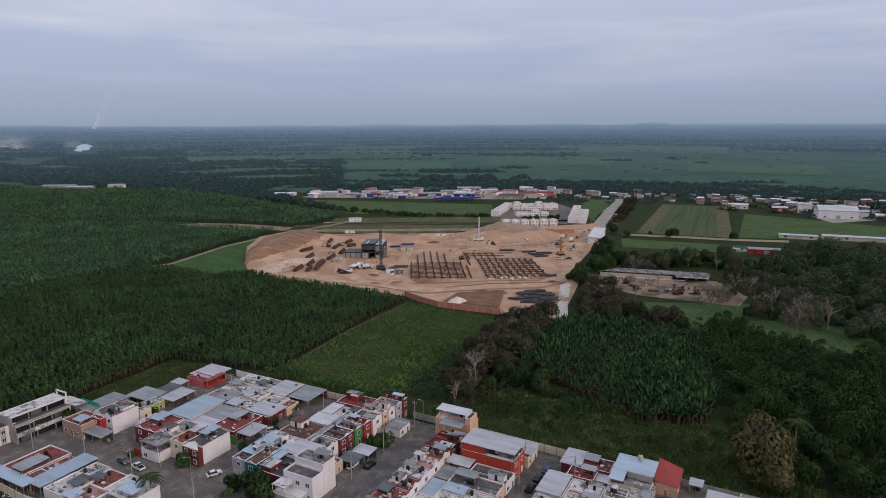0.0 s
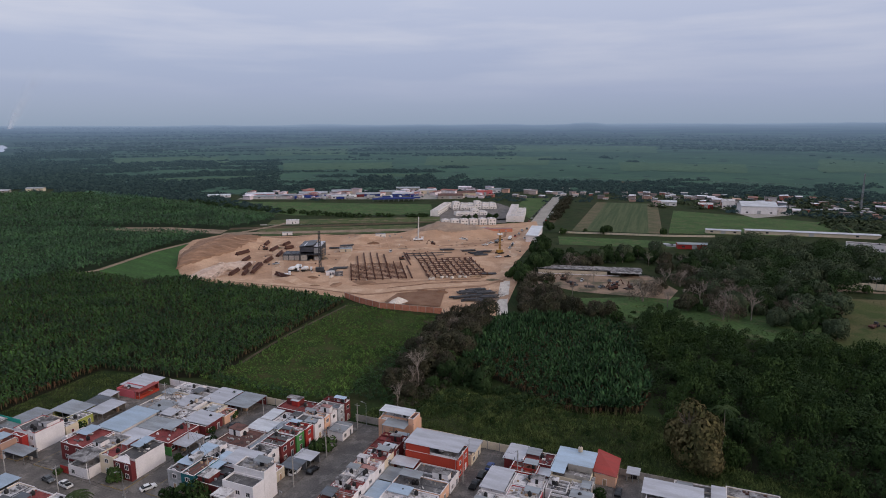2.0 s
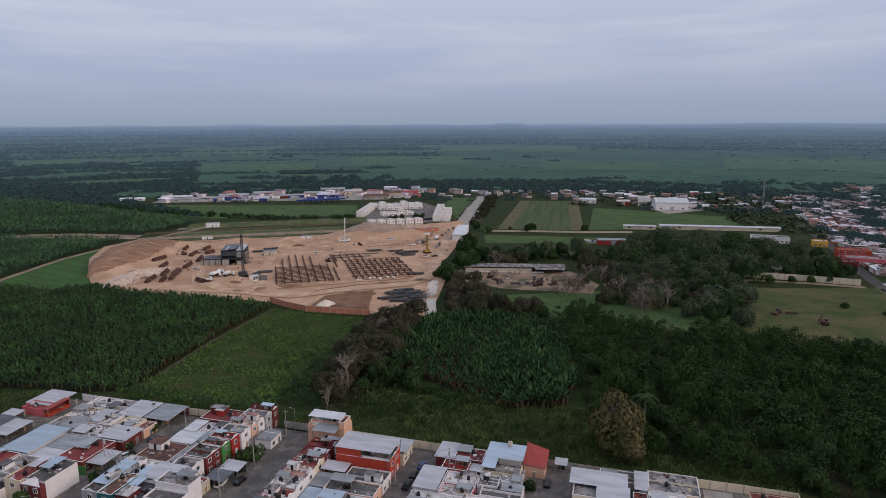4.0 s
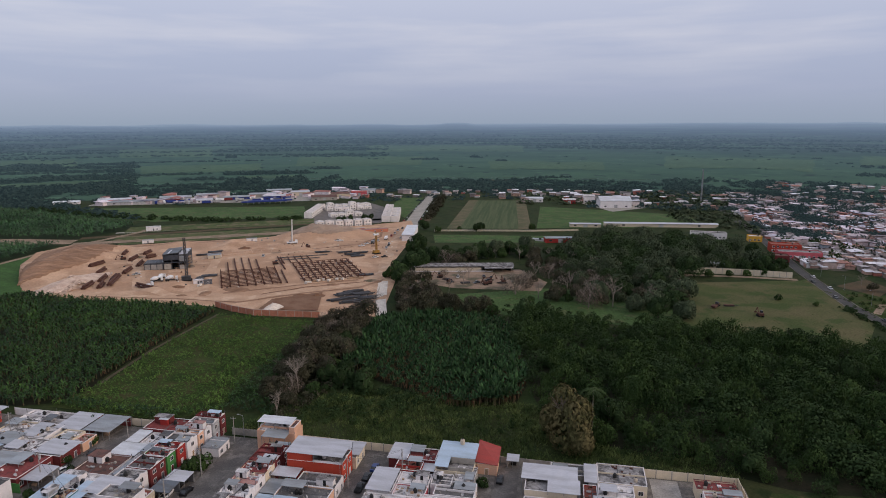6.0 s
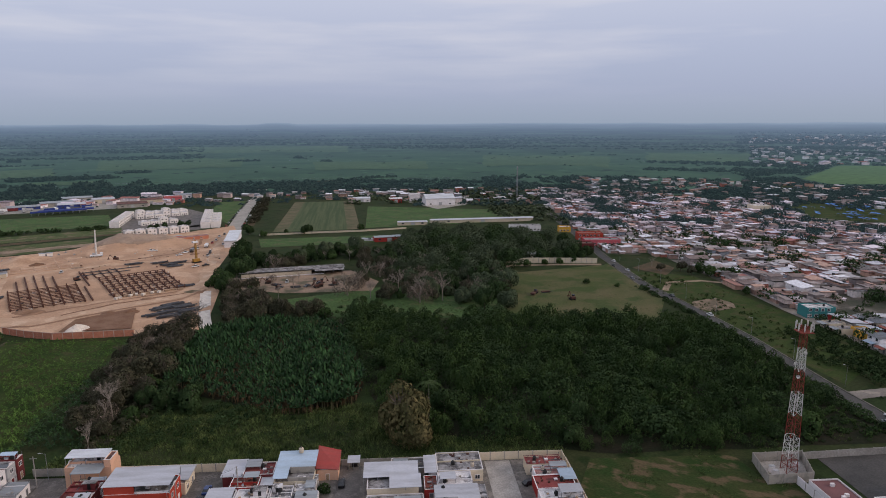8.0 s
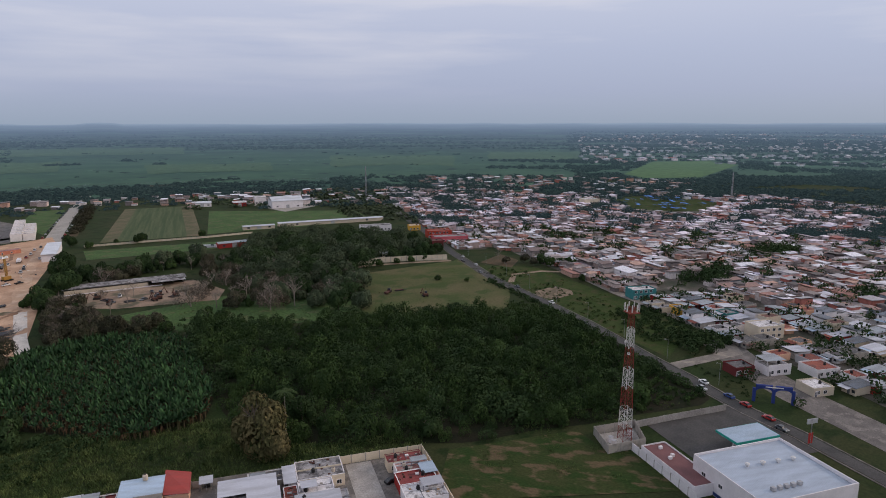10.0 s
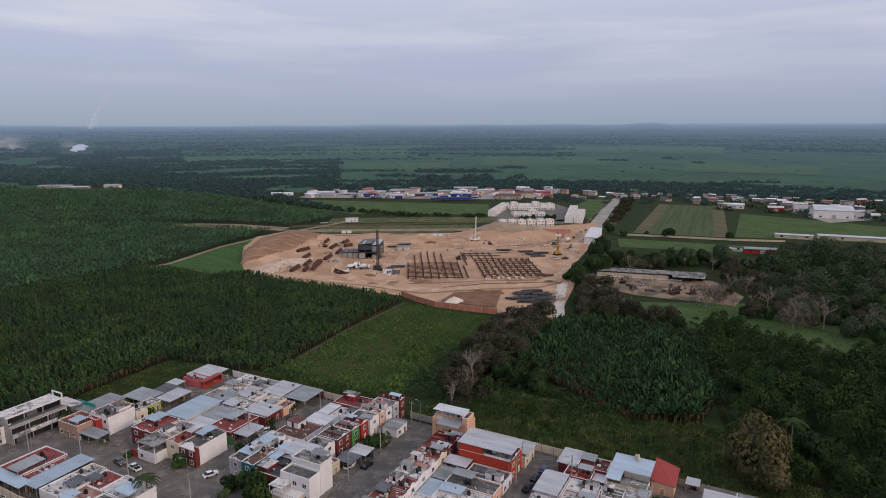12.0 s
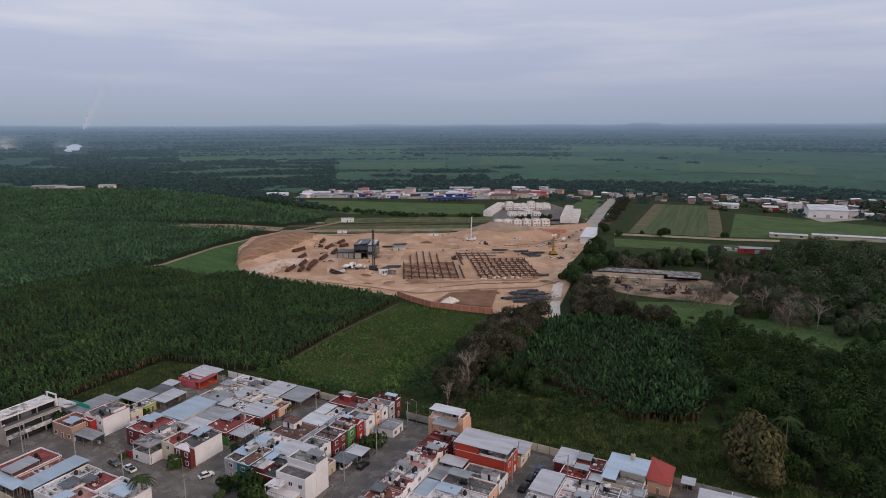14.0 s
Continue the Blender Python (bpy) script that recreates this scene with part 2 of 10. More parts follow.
M["brick"] = mat("fence_brick", (0.50, 0.20, 0.125), (0.41, 0.16, 0.10), size=2, fine=0.25, single=0.1)
M["post"] = mat("fence_post_concrete", (0.50, 0.36, 0.29), (0.42, 0.3, 0.25))
M["grass"] = mat("rough_grass", (0.024, 0.040, 0.013), (0.036, 0.042, 0.017), size=24, fine=1.0, bump=0.7, c=(0.018, 0.030, 0.010), c_size=9, spec=0.06)
M["meadow"] = mat("dry_meadow", (0.066, 0.082, 0.030), (0.108, 0.098, 0.050), size=30, fine=1.0, bump=0.6, c=(0.054, 0.074, 0.026), c_size=18, spec=0.06, rough=0.9, grain=0.2)
M["dry_lot"] = mat("dry_lot", (0.026, 0.047, 0.013), (0.044, 0.052, 0.019), size=9, fine=0.7, bump=0.6, c=(0.108, 0.080, 0.046), c_size=6.0, spec=0.05, stretch=(62, 0.8, 1.4))
M["lawn"] = mat("bright_field", (0.068, 0.116, 0.040), (0.052, 0.089, 0.032), size=22, fine=1.4, bump=0.5, c=(0.088, 0.106, 0.049), c_size=9, spec=0.06, grain=0.3)
M["verge"] = mat("worn_verge", (0.092, 0.108, 0.046), (0.064, 0.090, 0.035), size=16, fine=1.2, bump=0.4, c=(0.150, 0.125, 0.078), c_size=11, spec=0.05, grain=0.2)
# near-black earth: the shade below the plants is put into its colour
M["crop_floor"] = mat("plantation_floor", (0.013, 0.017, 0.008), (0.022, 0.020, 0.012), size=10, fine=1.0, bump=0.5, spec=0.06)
M["path_soil"] = mat("path_soil", (0.1020, 0.0720, 0.0450), (0.0720, 0.0600, 0.0360), size=8, fine=0.8, spec=0.06)
M["ploughed"] = mat("ploughed_field", (0.088, 0.106, 0.054), (0.056, 0.080, 0.038), size=14, fine=1.5, stretch=(24.4, 4.0, 0.12), spec=0.06)
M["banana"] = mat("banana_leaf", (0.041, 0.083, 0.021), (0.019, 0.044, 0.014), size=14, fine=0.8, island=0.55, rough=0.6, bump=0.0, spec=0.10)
# the same leaf for far fields, lighter and bluer to paint haze over them
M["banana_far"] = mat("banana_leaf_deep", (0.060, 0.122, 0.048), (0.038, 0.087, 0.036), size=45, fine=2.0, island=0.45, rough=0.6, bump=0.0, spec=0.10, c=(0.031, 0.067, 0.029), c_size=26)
M["grove"] = mat("grove_leaf", (0.039, 0.082, 0.030), (0.022, 0.051, 0.020), size=10, fine=0.8, island=0.6, rough=0.6, bump=0.0, spec=0.08)
M["banana_stem"] = mat("banana_stem", (0.10, 0.075, 0.04), (0.07, 0.07, 0.03), size=4, fine=0.5)
M["bean"] = mat("bean_leaf", (0.088, 0.146, 0.034), (0.054, 0.100, 0.025), size=10, fine=0.8, island=0.45, bump=0.0, spec=0.06)
M["tuft"] = mat("tall_grass_blade", (0.098, 0.124, 0.040), (0.040, 0.064, 0.020), size=5, fine=0.8, island=0.45, bump=0.0, spec=0.08)
M["leaf_a"] = mat("leaf_deep", (0.040, 0.066, 0.025), (0.020, 0.036, 0.014), size=7, fine=0.8, lo=0.38, hi=0.62, island=0.10, bump=0.0, single=0.14, rough=0.8, spec=0.04)
M["leaf_b"] = mat("leaf_mid", (0.046, 0.077, 0.024), (0.023, 0.043, 0.015), size=7, fine=0.8, lo=0.38, hi=0.62, island=0.10, bump=0.0, single=0.14, rough=0.8, spec=0.04)
# pale grey-green leaf: haze over the wood is put into the colour
M["leaf_c"] = mat("leaf_greyish", (0.076, 0.096, 0.055), (0.047, 0.065, 0.036), size=6, fine=0.8, island=0.14, bump=0.0, single=0.18, rough=0.8, spec=0.04)
M["far_floor"] = mat("grassy_floor", (0.016, 0.031, 0.013), (0.024, 0.034, 0.016), size=10, fine=1.0, bump=0.5, spec=0.06)
M["leaf_dry"] = mat("leaf_dry", (0.069, 0.064, 0.041), (0.045, 0.047, 0.029), size=6, fine=0.6, island=0.4, bump=0.0, single=0.25, rough=0.9, spec=0.04)
M["leaf_twig"] = mat("fine_twigs", (0.165, 0.134, 0.108), (0.110, 0.092, 0.074), size=4, fine=0.5, island=0.35, bump=0.0, rough=0.95, spec=0.03)
M["leaf_olive"] = mat("leaf_olive", (0.112, 0.094, 0.044), (0.076, 0.074, 0.032), size=5, fine=0.6, island=0.3, bump=0.0, rough=0.9, spec=0.05)
M["palm_leaf"] = mat("palm_leaf", (0.0510, 0.0714, 0.0272), (0.0340, 0.0544, 0.0204), size=3, fine=0.5, island=0.3, bump=0.0, spec=0.06)
M["bark"] = mat("bark", (0.13, 0.105, 0.085), (0.085, 0.07, 0.055), size=1.0, fine=0.2)
M["bark_pale"] = mat("bark_pale", (0.30, 0.255, 0.215), (0.20, 0.17, 0.145), size=2.0, fine=0.3)
M["tyre"] = mat("tyre_rubber", (0.012, 0.012, 0.012), (0.02, 0.02, 0.02))
M["mast_red"] = mat("mast_red", (0.24, 0.045, 0.03), (0.19, 0.05, 0.038), size=2)
M["mast_white"] = mat("mast_white", (0.66, 0.64, 0.62), (0.5, 0.48, 0.46), size=2)
M["water"] = mat("water", (0.34, 0.39, 0.46), (0.29, 0.34, 0.41), rough=0.05, bump=0.0)
for k, v in dict(car_white=(0.75, 0.75, 0.76), car_black=(0.012, 0.012, 0.014), car_grey=(0.09, 0.10, 0.11), car_red=(0.35, 0.02, 0.02), car_blue=(0.03, 0.06, 0.20), machine=(0.38, 0.21, 0.045), silver=(0.4, 0.41, 0.42)).items():
    M[k] = mat(k + "_paint", v, tuple(x * 0.9 for x in v), rough=0.3, bump=0.0, spec=0.5)


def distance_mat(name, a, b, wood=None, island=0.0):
    """The far backdrop: fields and long dark rows of woods across the view, with haze put in as a bluer glow and a
    dimmer base the farther they are.
    """
    m = bpy.data.materials.new(name)
    m.use_nodes = True
    n, l = m.node_tree.nodes, m.node_tree.links
    p = n["Principled BSDF"]
    p.inputs["Roughness"].default_value, p.inputs["Specular IOR Level"].default_value = 0.95, 0.03
    geo, sep, ang, far = n.new("ShaderNodeNewGeometry"), n.new("ShaderNodeSeparateXYZ"), n.new("ShaderNodeMath"), n.new("ShaderNodeVectorMath")
    ang.operation, far.operation = "ARCTAN2", "LENGTH"
    l.new(geo.outputs["Position"], sep.inputs[0])
    l.new(sep.outputs[0], ang.inputs[0])
    l.new(sep.outputs[1], ang.inputs[1])
    l.new(geo.outputs["Position"], far.inputs[0])

    def rows(across, deep, detail, low, high):
        co, tex, cutoff = n.new("ShaderNodeCombineXYZ"), n.new("ShaderNodeTexNoise"), n.new("ShaderNodeMapRange")
        for src, k, slot in ((ang.outputs[0], across, 0), (far.outputs["Value"], 1.0 / deep, 1)):
            mul = n.new("ShaderNodeMath")
            mul.operation = "MULTIPLY"
            mul.inputs[1].default_value = k
            l.new(src, mul.inputs[0])
            l.new(mul.outputs[0], co.inputs[slot])
        tex.inputs["Scale"].default_value, tex.inputs["Detail"].default_value, tex.inputs["Roughness"].default_value = 1.0, detail, 0.6
        l.new(co.outputs[0], tex.inputs[0])
        cutoff.inputs["From Min"].default_value, cutoff.inputs["From Max"].default_value = low, high
        l.new(tex.outputs[0], cutoff.inputs[0])
        return cutoff.outputs[0]

    def blend(f, c0, c1):
        mix = n.new("ShaderNodeMix")
        mix.data_type = "RGBA"
        for src, slot in ((f, 0), (c0, 6), (c1, 7)):
            if isinstance(src, tuple):
                mix.inputs[slot].default_value = (*src, 1)
            elif isinstance(src, float):
                mix.inputs[slot].default_value = src
            else:
                l.new(src, mix.inputs[slot])
        return mix.outputs[2]

    col = blend(rows(9.0, 190.0, 3.0, 0.40, 0.60), a, b)
    if wood:
        col = blend(rows(26.0, 60.0, 3.0, 0.62, 0.72), col, tuple(x * 1.5 for x in a))
        grown, both = n.new("ShaderNodeMapRange"), n.new("ShaderNodeMath")
        grown.inputs["From Min"].default_value, grown.inputs["From Max"].default_value = 1900, 2650
        both.operation = "MULTIPLY"
        l.new(far.outputs["Value"], grown.inputs[0])
        l.new(grown.outputs[0], both.inputs[0])
        l.new(rows(13.0, 150.0, 6.0, 0.40, 0.52), both.inputs[1])
        col = blend(both.outputs[0], col, wood)
        col = blend(rows(30.0, 80.0, 5.0, 0.60, 0.66), col, wood)
    else:
        col = blend(rows(90.0, 14.0, 2.0, 0.35, 0.65), col, tuple(x * 0.6 for x in a))
    if island:
        hsv, r = n.new("ShaderNodeHueSaturation"), n.new("ShaderNodeMapRange")
        r.inputs["To Min"].default_value, r.inputs["To Max"].default_value = 1 - island, 1 + island
        l.new(geo.outputs["Random Per Island"], r.inputs[0])
        l.new(r.outputs[0], hsv.inputs["Value"])
        l.new(col, hsv.inputs["Color"])
        col = hsv.outputs[0]
    # haze put into the colour: bluish emission grows and the base dims with distance
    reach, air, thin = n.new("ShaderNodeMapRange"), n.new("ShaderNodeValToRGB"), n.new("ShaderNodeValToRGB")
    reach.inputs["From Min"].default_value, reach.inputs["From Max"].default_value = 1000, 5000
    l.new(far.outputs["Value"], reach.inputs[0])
    for ramp, stops in ((air, HAZE_GLOW), (thin, ((0.0, (1, 1, 1)), (0.3, (0.86, 0.86, 0.86)), (0.6, (0.6, 0.6, 0.6)), (1.0, (0.15, 0.15, 0.15))))):
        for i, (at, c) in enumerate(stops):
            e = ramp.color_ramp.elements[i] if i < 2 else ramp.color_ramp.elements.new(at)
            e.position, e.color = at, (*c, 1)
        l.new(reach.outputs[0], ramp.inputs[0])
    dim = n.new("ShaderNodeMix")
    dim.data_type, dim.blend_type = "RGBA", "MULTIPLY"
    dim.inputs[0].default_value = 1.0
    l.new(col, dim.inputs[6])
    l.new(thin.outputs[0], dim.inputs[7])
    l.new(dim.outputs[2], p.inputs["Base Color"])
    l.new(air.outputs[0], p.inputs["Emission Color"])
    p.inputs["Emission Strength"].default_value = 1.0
    return m


# haze by distance, as emission colours for the far land and trees
HAZE_GLOW = ((0.0, (0.011, 0.018, 0.022)), (1.0, (0.300, 0.370, 0.480)), (0.10, (0.019, 0.031, 0.037)), (0.30, (0.037, 0.058, 0.076)), (0.55, (0.070, 0.102, 0.145)), (0.75, (0.112, 0.157, 0.232)), (0.90, (0.182, 0.240, 0.342)))
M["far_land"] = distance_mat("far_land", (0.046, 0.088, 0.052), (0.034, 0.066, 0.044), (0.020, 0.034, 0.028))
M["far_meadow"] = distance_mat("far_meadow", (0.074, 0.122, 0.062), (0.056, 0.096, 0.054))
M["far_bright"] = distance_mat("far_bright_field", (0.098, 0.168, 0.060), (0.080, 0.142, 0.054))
# far trees give off the same haze glow as the land
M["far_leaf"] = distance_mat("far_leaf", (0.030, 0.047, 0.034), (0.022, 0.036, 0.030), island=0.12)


def crowd_mat(name, colours):
    """Many houses in one mesh: each takes one of a few plain colours."""
    m = mat(name, (0.5, 0.5, 0.5), (0.4, 0.4, 0.4), size=6, fine=1.5, bump=0.0)
    n, l = m.node_tree.nodes, m.node_tree.links
    ramp, geo = n.new("ShaderNodeValToRGB"), n.new("ShaderNodeNewGeometry")
    ramp.color_ramp.interpolation = "CONSTANT"
    for i, col in enumerate(colours):
        e = ramp.color_ramp.elements[0] if i == 0 else ramp.color_ramp.elements.new(i / len(colours))
        e.color = (*col, 1)
    l.new(geo.outputs["Random Per Island"], ramp.inputs[0])
    hsv = [x for x in n if x.bl_idname == "ShaderNodeHueSaturation"][0]
    l.new(ramp.outputs[0], hsv.inputs["Color"])
    return m


M["far_wall"] = crowd_mat("far_town_wall", [(0.68, 0.62, 0.61), (0.40, 0.31, 0.28), (0.62, 0.55, 0.53), (0.50, 0.31, 0.24), (0.38, 0.14, 0.11), (0.28, 0.24, 0.23), (0.74, 0.70, 0.70), (0.34, 0.22, 0.18), (0.22, 0.25, 0.29), (0.55, 0.43, 0.40), (0.20, 0.17, 0.165)])
M["far_roof"] = crowd_mat("far_town_roof", [(0.45, 0.43, 0.45), (0.66, 0.65, 0.70), (0.20, 0.175, 0.17), (0.34, 0.29, 0.28), (0.32, 0.17, 0.14), (0.52, 0.52, 0.57), (0.38, 0.36, 0.37), (0.19, 0.145, 0.135), (0.74, 0.73, 0.77), (0.15, 0.135, 0.135), (0.43, 0.40, 0.40), (0.29, 0.19, 0.165), (0.46, 0.30, 0.24), (0.24, 0.205, 0.195), (0.12, 0.105, 0.10)])
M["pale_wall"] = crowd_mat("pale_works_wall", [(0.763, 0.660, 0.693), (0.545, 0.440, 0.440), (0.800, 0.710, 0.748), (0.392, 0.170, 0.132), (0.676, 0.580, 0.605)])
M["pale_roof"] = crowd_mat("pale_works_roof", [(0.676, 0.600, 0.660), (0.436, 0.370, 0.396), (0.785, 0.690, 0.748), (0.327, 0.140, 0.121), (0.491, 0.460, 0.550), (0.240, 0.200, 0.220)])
# distance haze is put into these bluish wall and roof colours
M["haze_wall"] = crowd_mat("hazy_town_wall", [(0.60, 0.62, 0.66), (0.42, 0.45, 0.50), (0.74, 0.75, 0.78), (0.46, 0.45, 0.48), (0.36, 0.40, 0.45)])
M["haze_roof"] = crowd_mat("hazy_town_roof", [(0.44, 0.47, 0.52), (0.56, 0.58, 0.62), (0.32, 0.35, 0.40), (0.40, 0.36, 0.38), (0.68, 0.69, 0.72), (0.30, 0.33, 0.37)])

# thin smoke: mostly clear, a little pale
smoke_m = bpy.data.materials.new("thin_smoke")
smoke_m.use_nodes = True
_n, _l = smoke_m.node_tree.nodes, smoke_m.node_tree.links
_p, _g, _t, _f = _n["Principled BSDF"], _n.new("ShaderNodeNewGeometry"), _n.new("ShaderNodeTexNoise"), _n.new("ShaderNodeMapRange")
_p.inputs["Base Color"].default_value, _p.inputs["Roughness"].default_value = (0.78, 0.80, 0.84, 1), 1.0
_p.inputs["Specular IOR Level"].default_value = 0.0
_t.inputs["Scale"].default_value, _t.inputs["Detail"].default_value = 0.012, 3.0
_f.inputs["From Min"].default_value, _f.inputs["From Max"].default_value, _f.inputs["To Max"].default_value = 0.22, 0.72, 0.62


def maths(kind, a, b):
    k = _n.new("ShaderNodeMath")
    k.operation = kind
    for i, v in enumerate((a, b)):
        if isinstance(v, float):
            k.inputs[i].default_value = v
        else:
            _l.new(v, k.inputs[i])
    return k.outputs[0]


_u, _z = _n.new("ShaderNodeUVMap"), _n.new("ShaderNodeSeparateXYZ")
_u.uv_map = "across_up"
_l.new(_u.outputs[0], _z.inputs[0])
_l.new(_g.outputs["Position"], _t.inputs[0])
_l.new(_t.outputs[0], _f.inputs[0])
# densest on the middle line, thinning out upwards
across = maths("POWER", maths("MULTIPLY", maths("MULTIPLY", _z.outputs[0], maths("SUBTRACT", 1.0, _z.outputs[0])), 4.0), 1.3)
upward = maths("POWER", maths("SUBTRACT", 1.0, _z.outputs[1]), 1.5)
_l.new(maths("MULTIPLY", maths("MULTIPLY", across, upward), _f.outputs[0]), _p.inputs["Alpha"])
M["smoke"] = smoke_m

# ---- mesh tools ----
rnd = random.Random(7)
nrg = np.random.default_rng(11)


def thing(name, m, label, category, group="", kind=""):
    ob = new(name)
    ob.empty_display_size = 0.5
    ob.matrix_world = m
    return tagged(ob, label, category, group, kind)


def part(name, bm, material, parent=None, label="", m=None):
    """Links a bmesh as one mesh object, under a thing or a part."""
    me = bpy.data.meshes.new(name)
    bm.to_mesh(me)
    bm.free()
    me.materials.append(material)
    ob = new(name, me)
    if parent:
        ob.parent = parent
    if m is not None:
        ob.matrix_basis = m
    if label:
        ob["label"] = label
    return ob


def again(ob, m, parent=None):
    """One more object on the same mesh, under the same parent."""
    o = new(ob.name.split(".")[0], ob.data)
    o.parent = parent or ob.parent
    o.matrix_basis = m
    if "label" in ob:
        o["label"] = ob["label"]
    return o


def box(x0, x1, y0, y1, z0, z1, bm=None):
    bm = bm or bmesh.new()
    v = [bm.verts.new((x, y, z)) for z in (z0, z1) for x, y in ((x0, y0), (x1, y0), (x1, y1), (x0, y1))]
    for f in ((3, 2, 1, 0), (4, 5, 6, 7), (0, 1, 5, 4), (1, 2, 6, 5), (2, 3, 7, 6), (3, 0, 4, 7)):
        bm.faces.new([v[i] for i in f])
    return bm


def slab(corners, thick, bm=None):
    """A plate over four corners (x, y, z), thick downwards."""
    bm = bm or bmesh.new()
    top = [bm.verts.new(c) for c in corners]
    low = [bm.verts.new((c[0], c[1], c[2] - thick)) for c in corners]
    k = len(corners)
    bm.faces.new(top)
    bm.faces.new(low[::-1])
    for i in range(k):
        bm.faces.new((top[i], low[i], low[(i + 1) % k], top[(i + 1) % k]))
    bmesh.ops.recalc_face_normals(bm, faces=bm.faces)
    return bm


def tube(a, b, r0, r1=None, n=8, bm=None, cap=True):
    bm = bm or bmesh.new()
    r1 = r0 if r1 is None else r1
    a, b = Vector(a), Vector(b)
    q = (b - a).to_track_quat("Z", "Y")
    ra = [bm.verts.new(a + q @ Vector((r0 * math.cos(6.2832 * i / n), r0 * math.sin(6.2832 * i / n), 0))) for i in range(n)]
    rb = [bm.verts.new(b + q @ Vector((r1 * math.cos(6.2832 * i / n), r1 * math.sin(6.2832 * i / n), 0))) for i in range(n)]
    for i in range(n):
        bm.faces.new((ra[i], ra[(i + 1) % n], rb[(i + 1) % n], rb[i]))
    if cap:
        bm.faces.new(ra[::-1])
        bm.faces.new(rb)
    return bm


def lathe(profile, n=12, bm=None, at=(0, 0, 0)):
    bm = bm or bmesh.new()
    rings = [[bm.verts.new((at[0] + r * math.cos(6.2832 * i / n), at[1] + r * math.sin(6.2832 * i / n), at[2] + z)) for i in range(n)] for r, z in profile]
    for a, b in zip(rings, rings[1:]):
        for i in range(n):
            bm.faces.new((a[i], a[(i + 1) % n], b[(i + 1) % n], b[i]))
    bm.faces.new(rings[0][::-1])
    bm.faces.new(rings[-1])
    return bm


def quads(name, verts, faces, material, label="", category="", kind="stuff", parent=None, smooth=False):
    """One mesh of many quads from arrays."""
    me = bpy.data.meshes.new(name)
    me.vertices.add(len(verts))
    me.vertices.foreach_set("co", np.asarray(verts, dtype=np.float32).ravel())
    me.loops.add(len(faces) * 4)
    me.loops.foreach_set("vertex_index", np.asarray(faces, dtype=np.int32).ravel())
    me.polygons.add(len(faces))
    me.polygons.foreach_set("loop_start", np.arange(0, len(faces) * 4, 4, dtype=np.int32))
    me.polygons.foreach_set("use_smooth", np.full(len(faces), smooth, dtype=bool))
    me.update(calc_edges=True)
    me.validate()
    me.materials.append(material)
    ob = new(name, me)
    if parent:
        ob.parent = parent
    return tagged(ob, label, category, "", kind)


def spread(templates, spots, sizes, lean=0.0, tall=None, grid=None):
    """Repeats template (verts, faces) at spots (n, 3), each turned at random: arrays for quads()."""
    vs, fs, base = [], [], 0
    spots, sizes = np.asarray(spots, float), np.asarray(sizes, float)
    pick = nrg.integers(0, len(templates), len(spots))
    tall = np.ones(len(spots)) if tall is None else tall
    for k, (tv, tf) in enumerate(templates):
        idx = np.nonzero(pick == k)[0]
        if not len(idx):
            continue
        a = nrg.random(len(idx)) * 6.2832
        if grid is not None:
            a = radians(grid) + np.floor(a / 1.5708) * 1.5708 + nrg.normal(0, 0.04, len(idx))
        c, s = np.cos(a), np.sin(a)
        z = sizes[idx]
        x = (tv[None, :, 0] * c[:, None] - tv[None, :, 1] * s[:, None]) * z[:, None]
        y = (tv[None, :, 0] * s[:, None] + tv[None, :, 1] * c[:, None]) * z[:, None]
        w = tv[None, :, 2] * (z * tall[idx])[:, None]
        if lean:
            x = x + w * nrg.normal(0, lean, (len(idx), 1))
            y = y + w * nrg.normal(0, lean, (len(idx), 1))
        v = np.stack([x, y, w], 2) + spots[idx][:, None, :]
        vs.append(v.reshape(-1, 3))
        fs.append((tf[None] + (np.arange(len(idx)) * len(tv))[:, None, None] + base).reshape(-1, 4))
        base += len(idx) * len(tv)
    return np.concatenate(vs), np.concatenate(fs)


def inside(poly, pts):
    """Which of the points (n, 2) lie inside the polygon."""
    p, ok = np.asarray(poly, float), np.zeros(len(pts), bool)
    x, y = pts[:, 0], pts[:, 1]
    for (x0, y0), (x1, y1) in zip(p, np.roll(p, -1, 0)):
        if y0 != y1:
            ok ^= ((y0 > y) != (y1 > y)) & (x < (x1 - x0) * (y - y0) / (y1 - y0) + x0)
    return ok


def sown(poly, gap, jitter=0.35, turn=0.0, gap2=None):
    """Spots in rows over a polygon."""
    p = np.asarray(poly, float)
    c, s = math.cos(radians(turn)), math.sin(radians(turn))
    q = np.stack([p[:, 0] * c + p[:, 1] * s, -p[:, 0] * s + p[:, 1] * c], 1)
    gx, gy = np.meshgrid(np.arange(q[:, 0].min(), q[:, 0].max(), gap), np.arange(q[:, 1].min(), q[:, 1].max(), gap2 or gap))
    g = np.stack([gx.ravel(), gy.ravel()], 1) + nrg.uniform(-jitter, jitter, (gx.size, 2)) * gap
    g = np.stack([g[:, 0] * c - g[:, 1] * s, g[:, 0] * s + g[:, 1] * c], 1)
    return g[inside(poly, g)]


def noise2(pts, size, seed=0.0):
    return np.array([noise.noise((x / size, y / size, seed)) for x, y in pts])


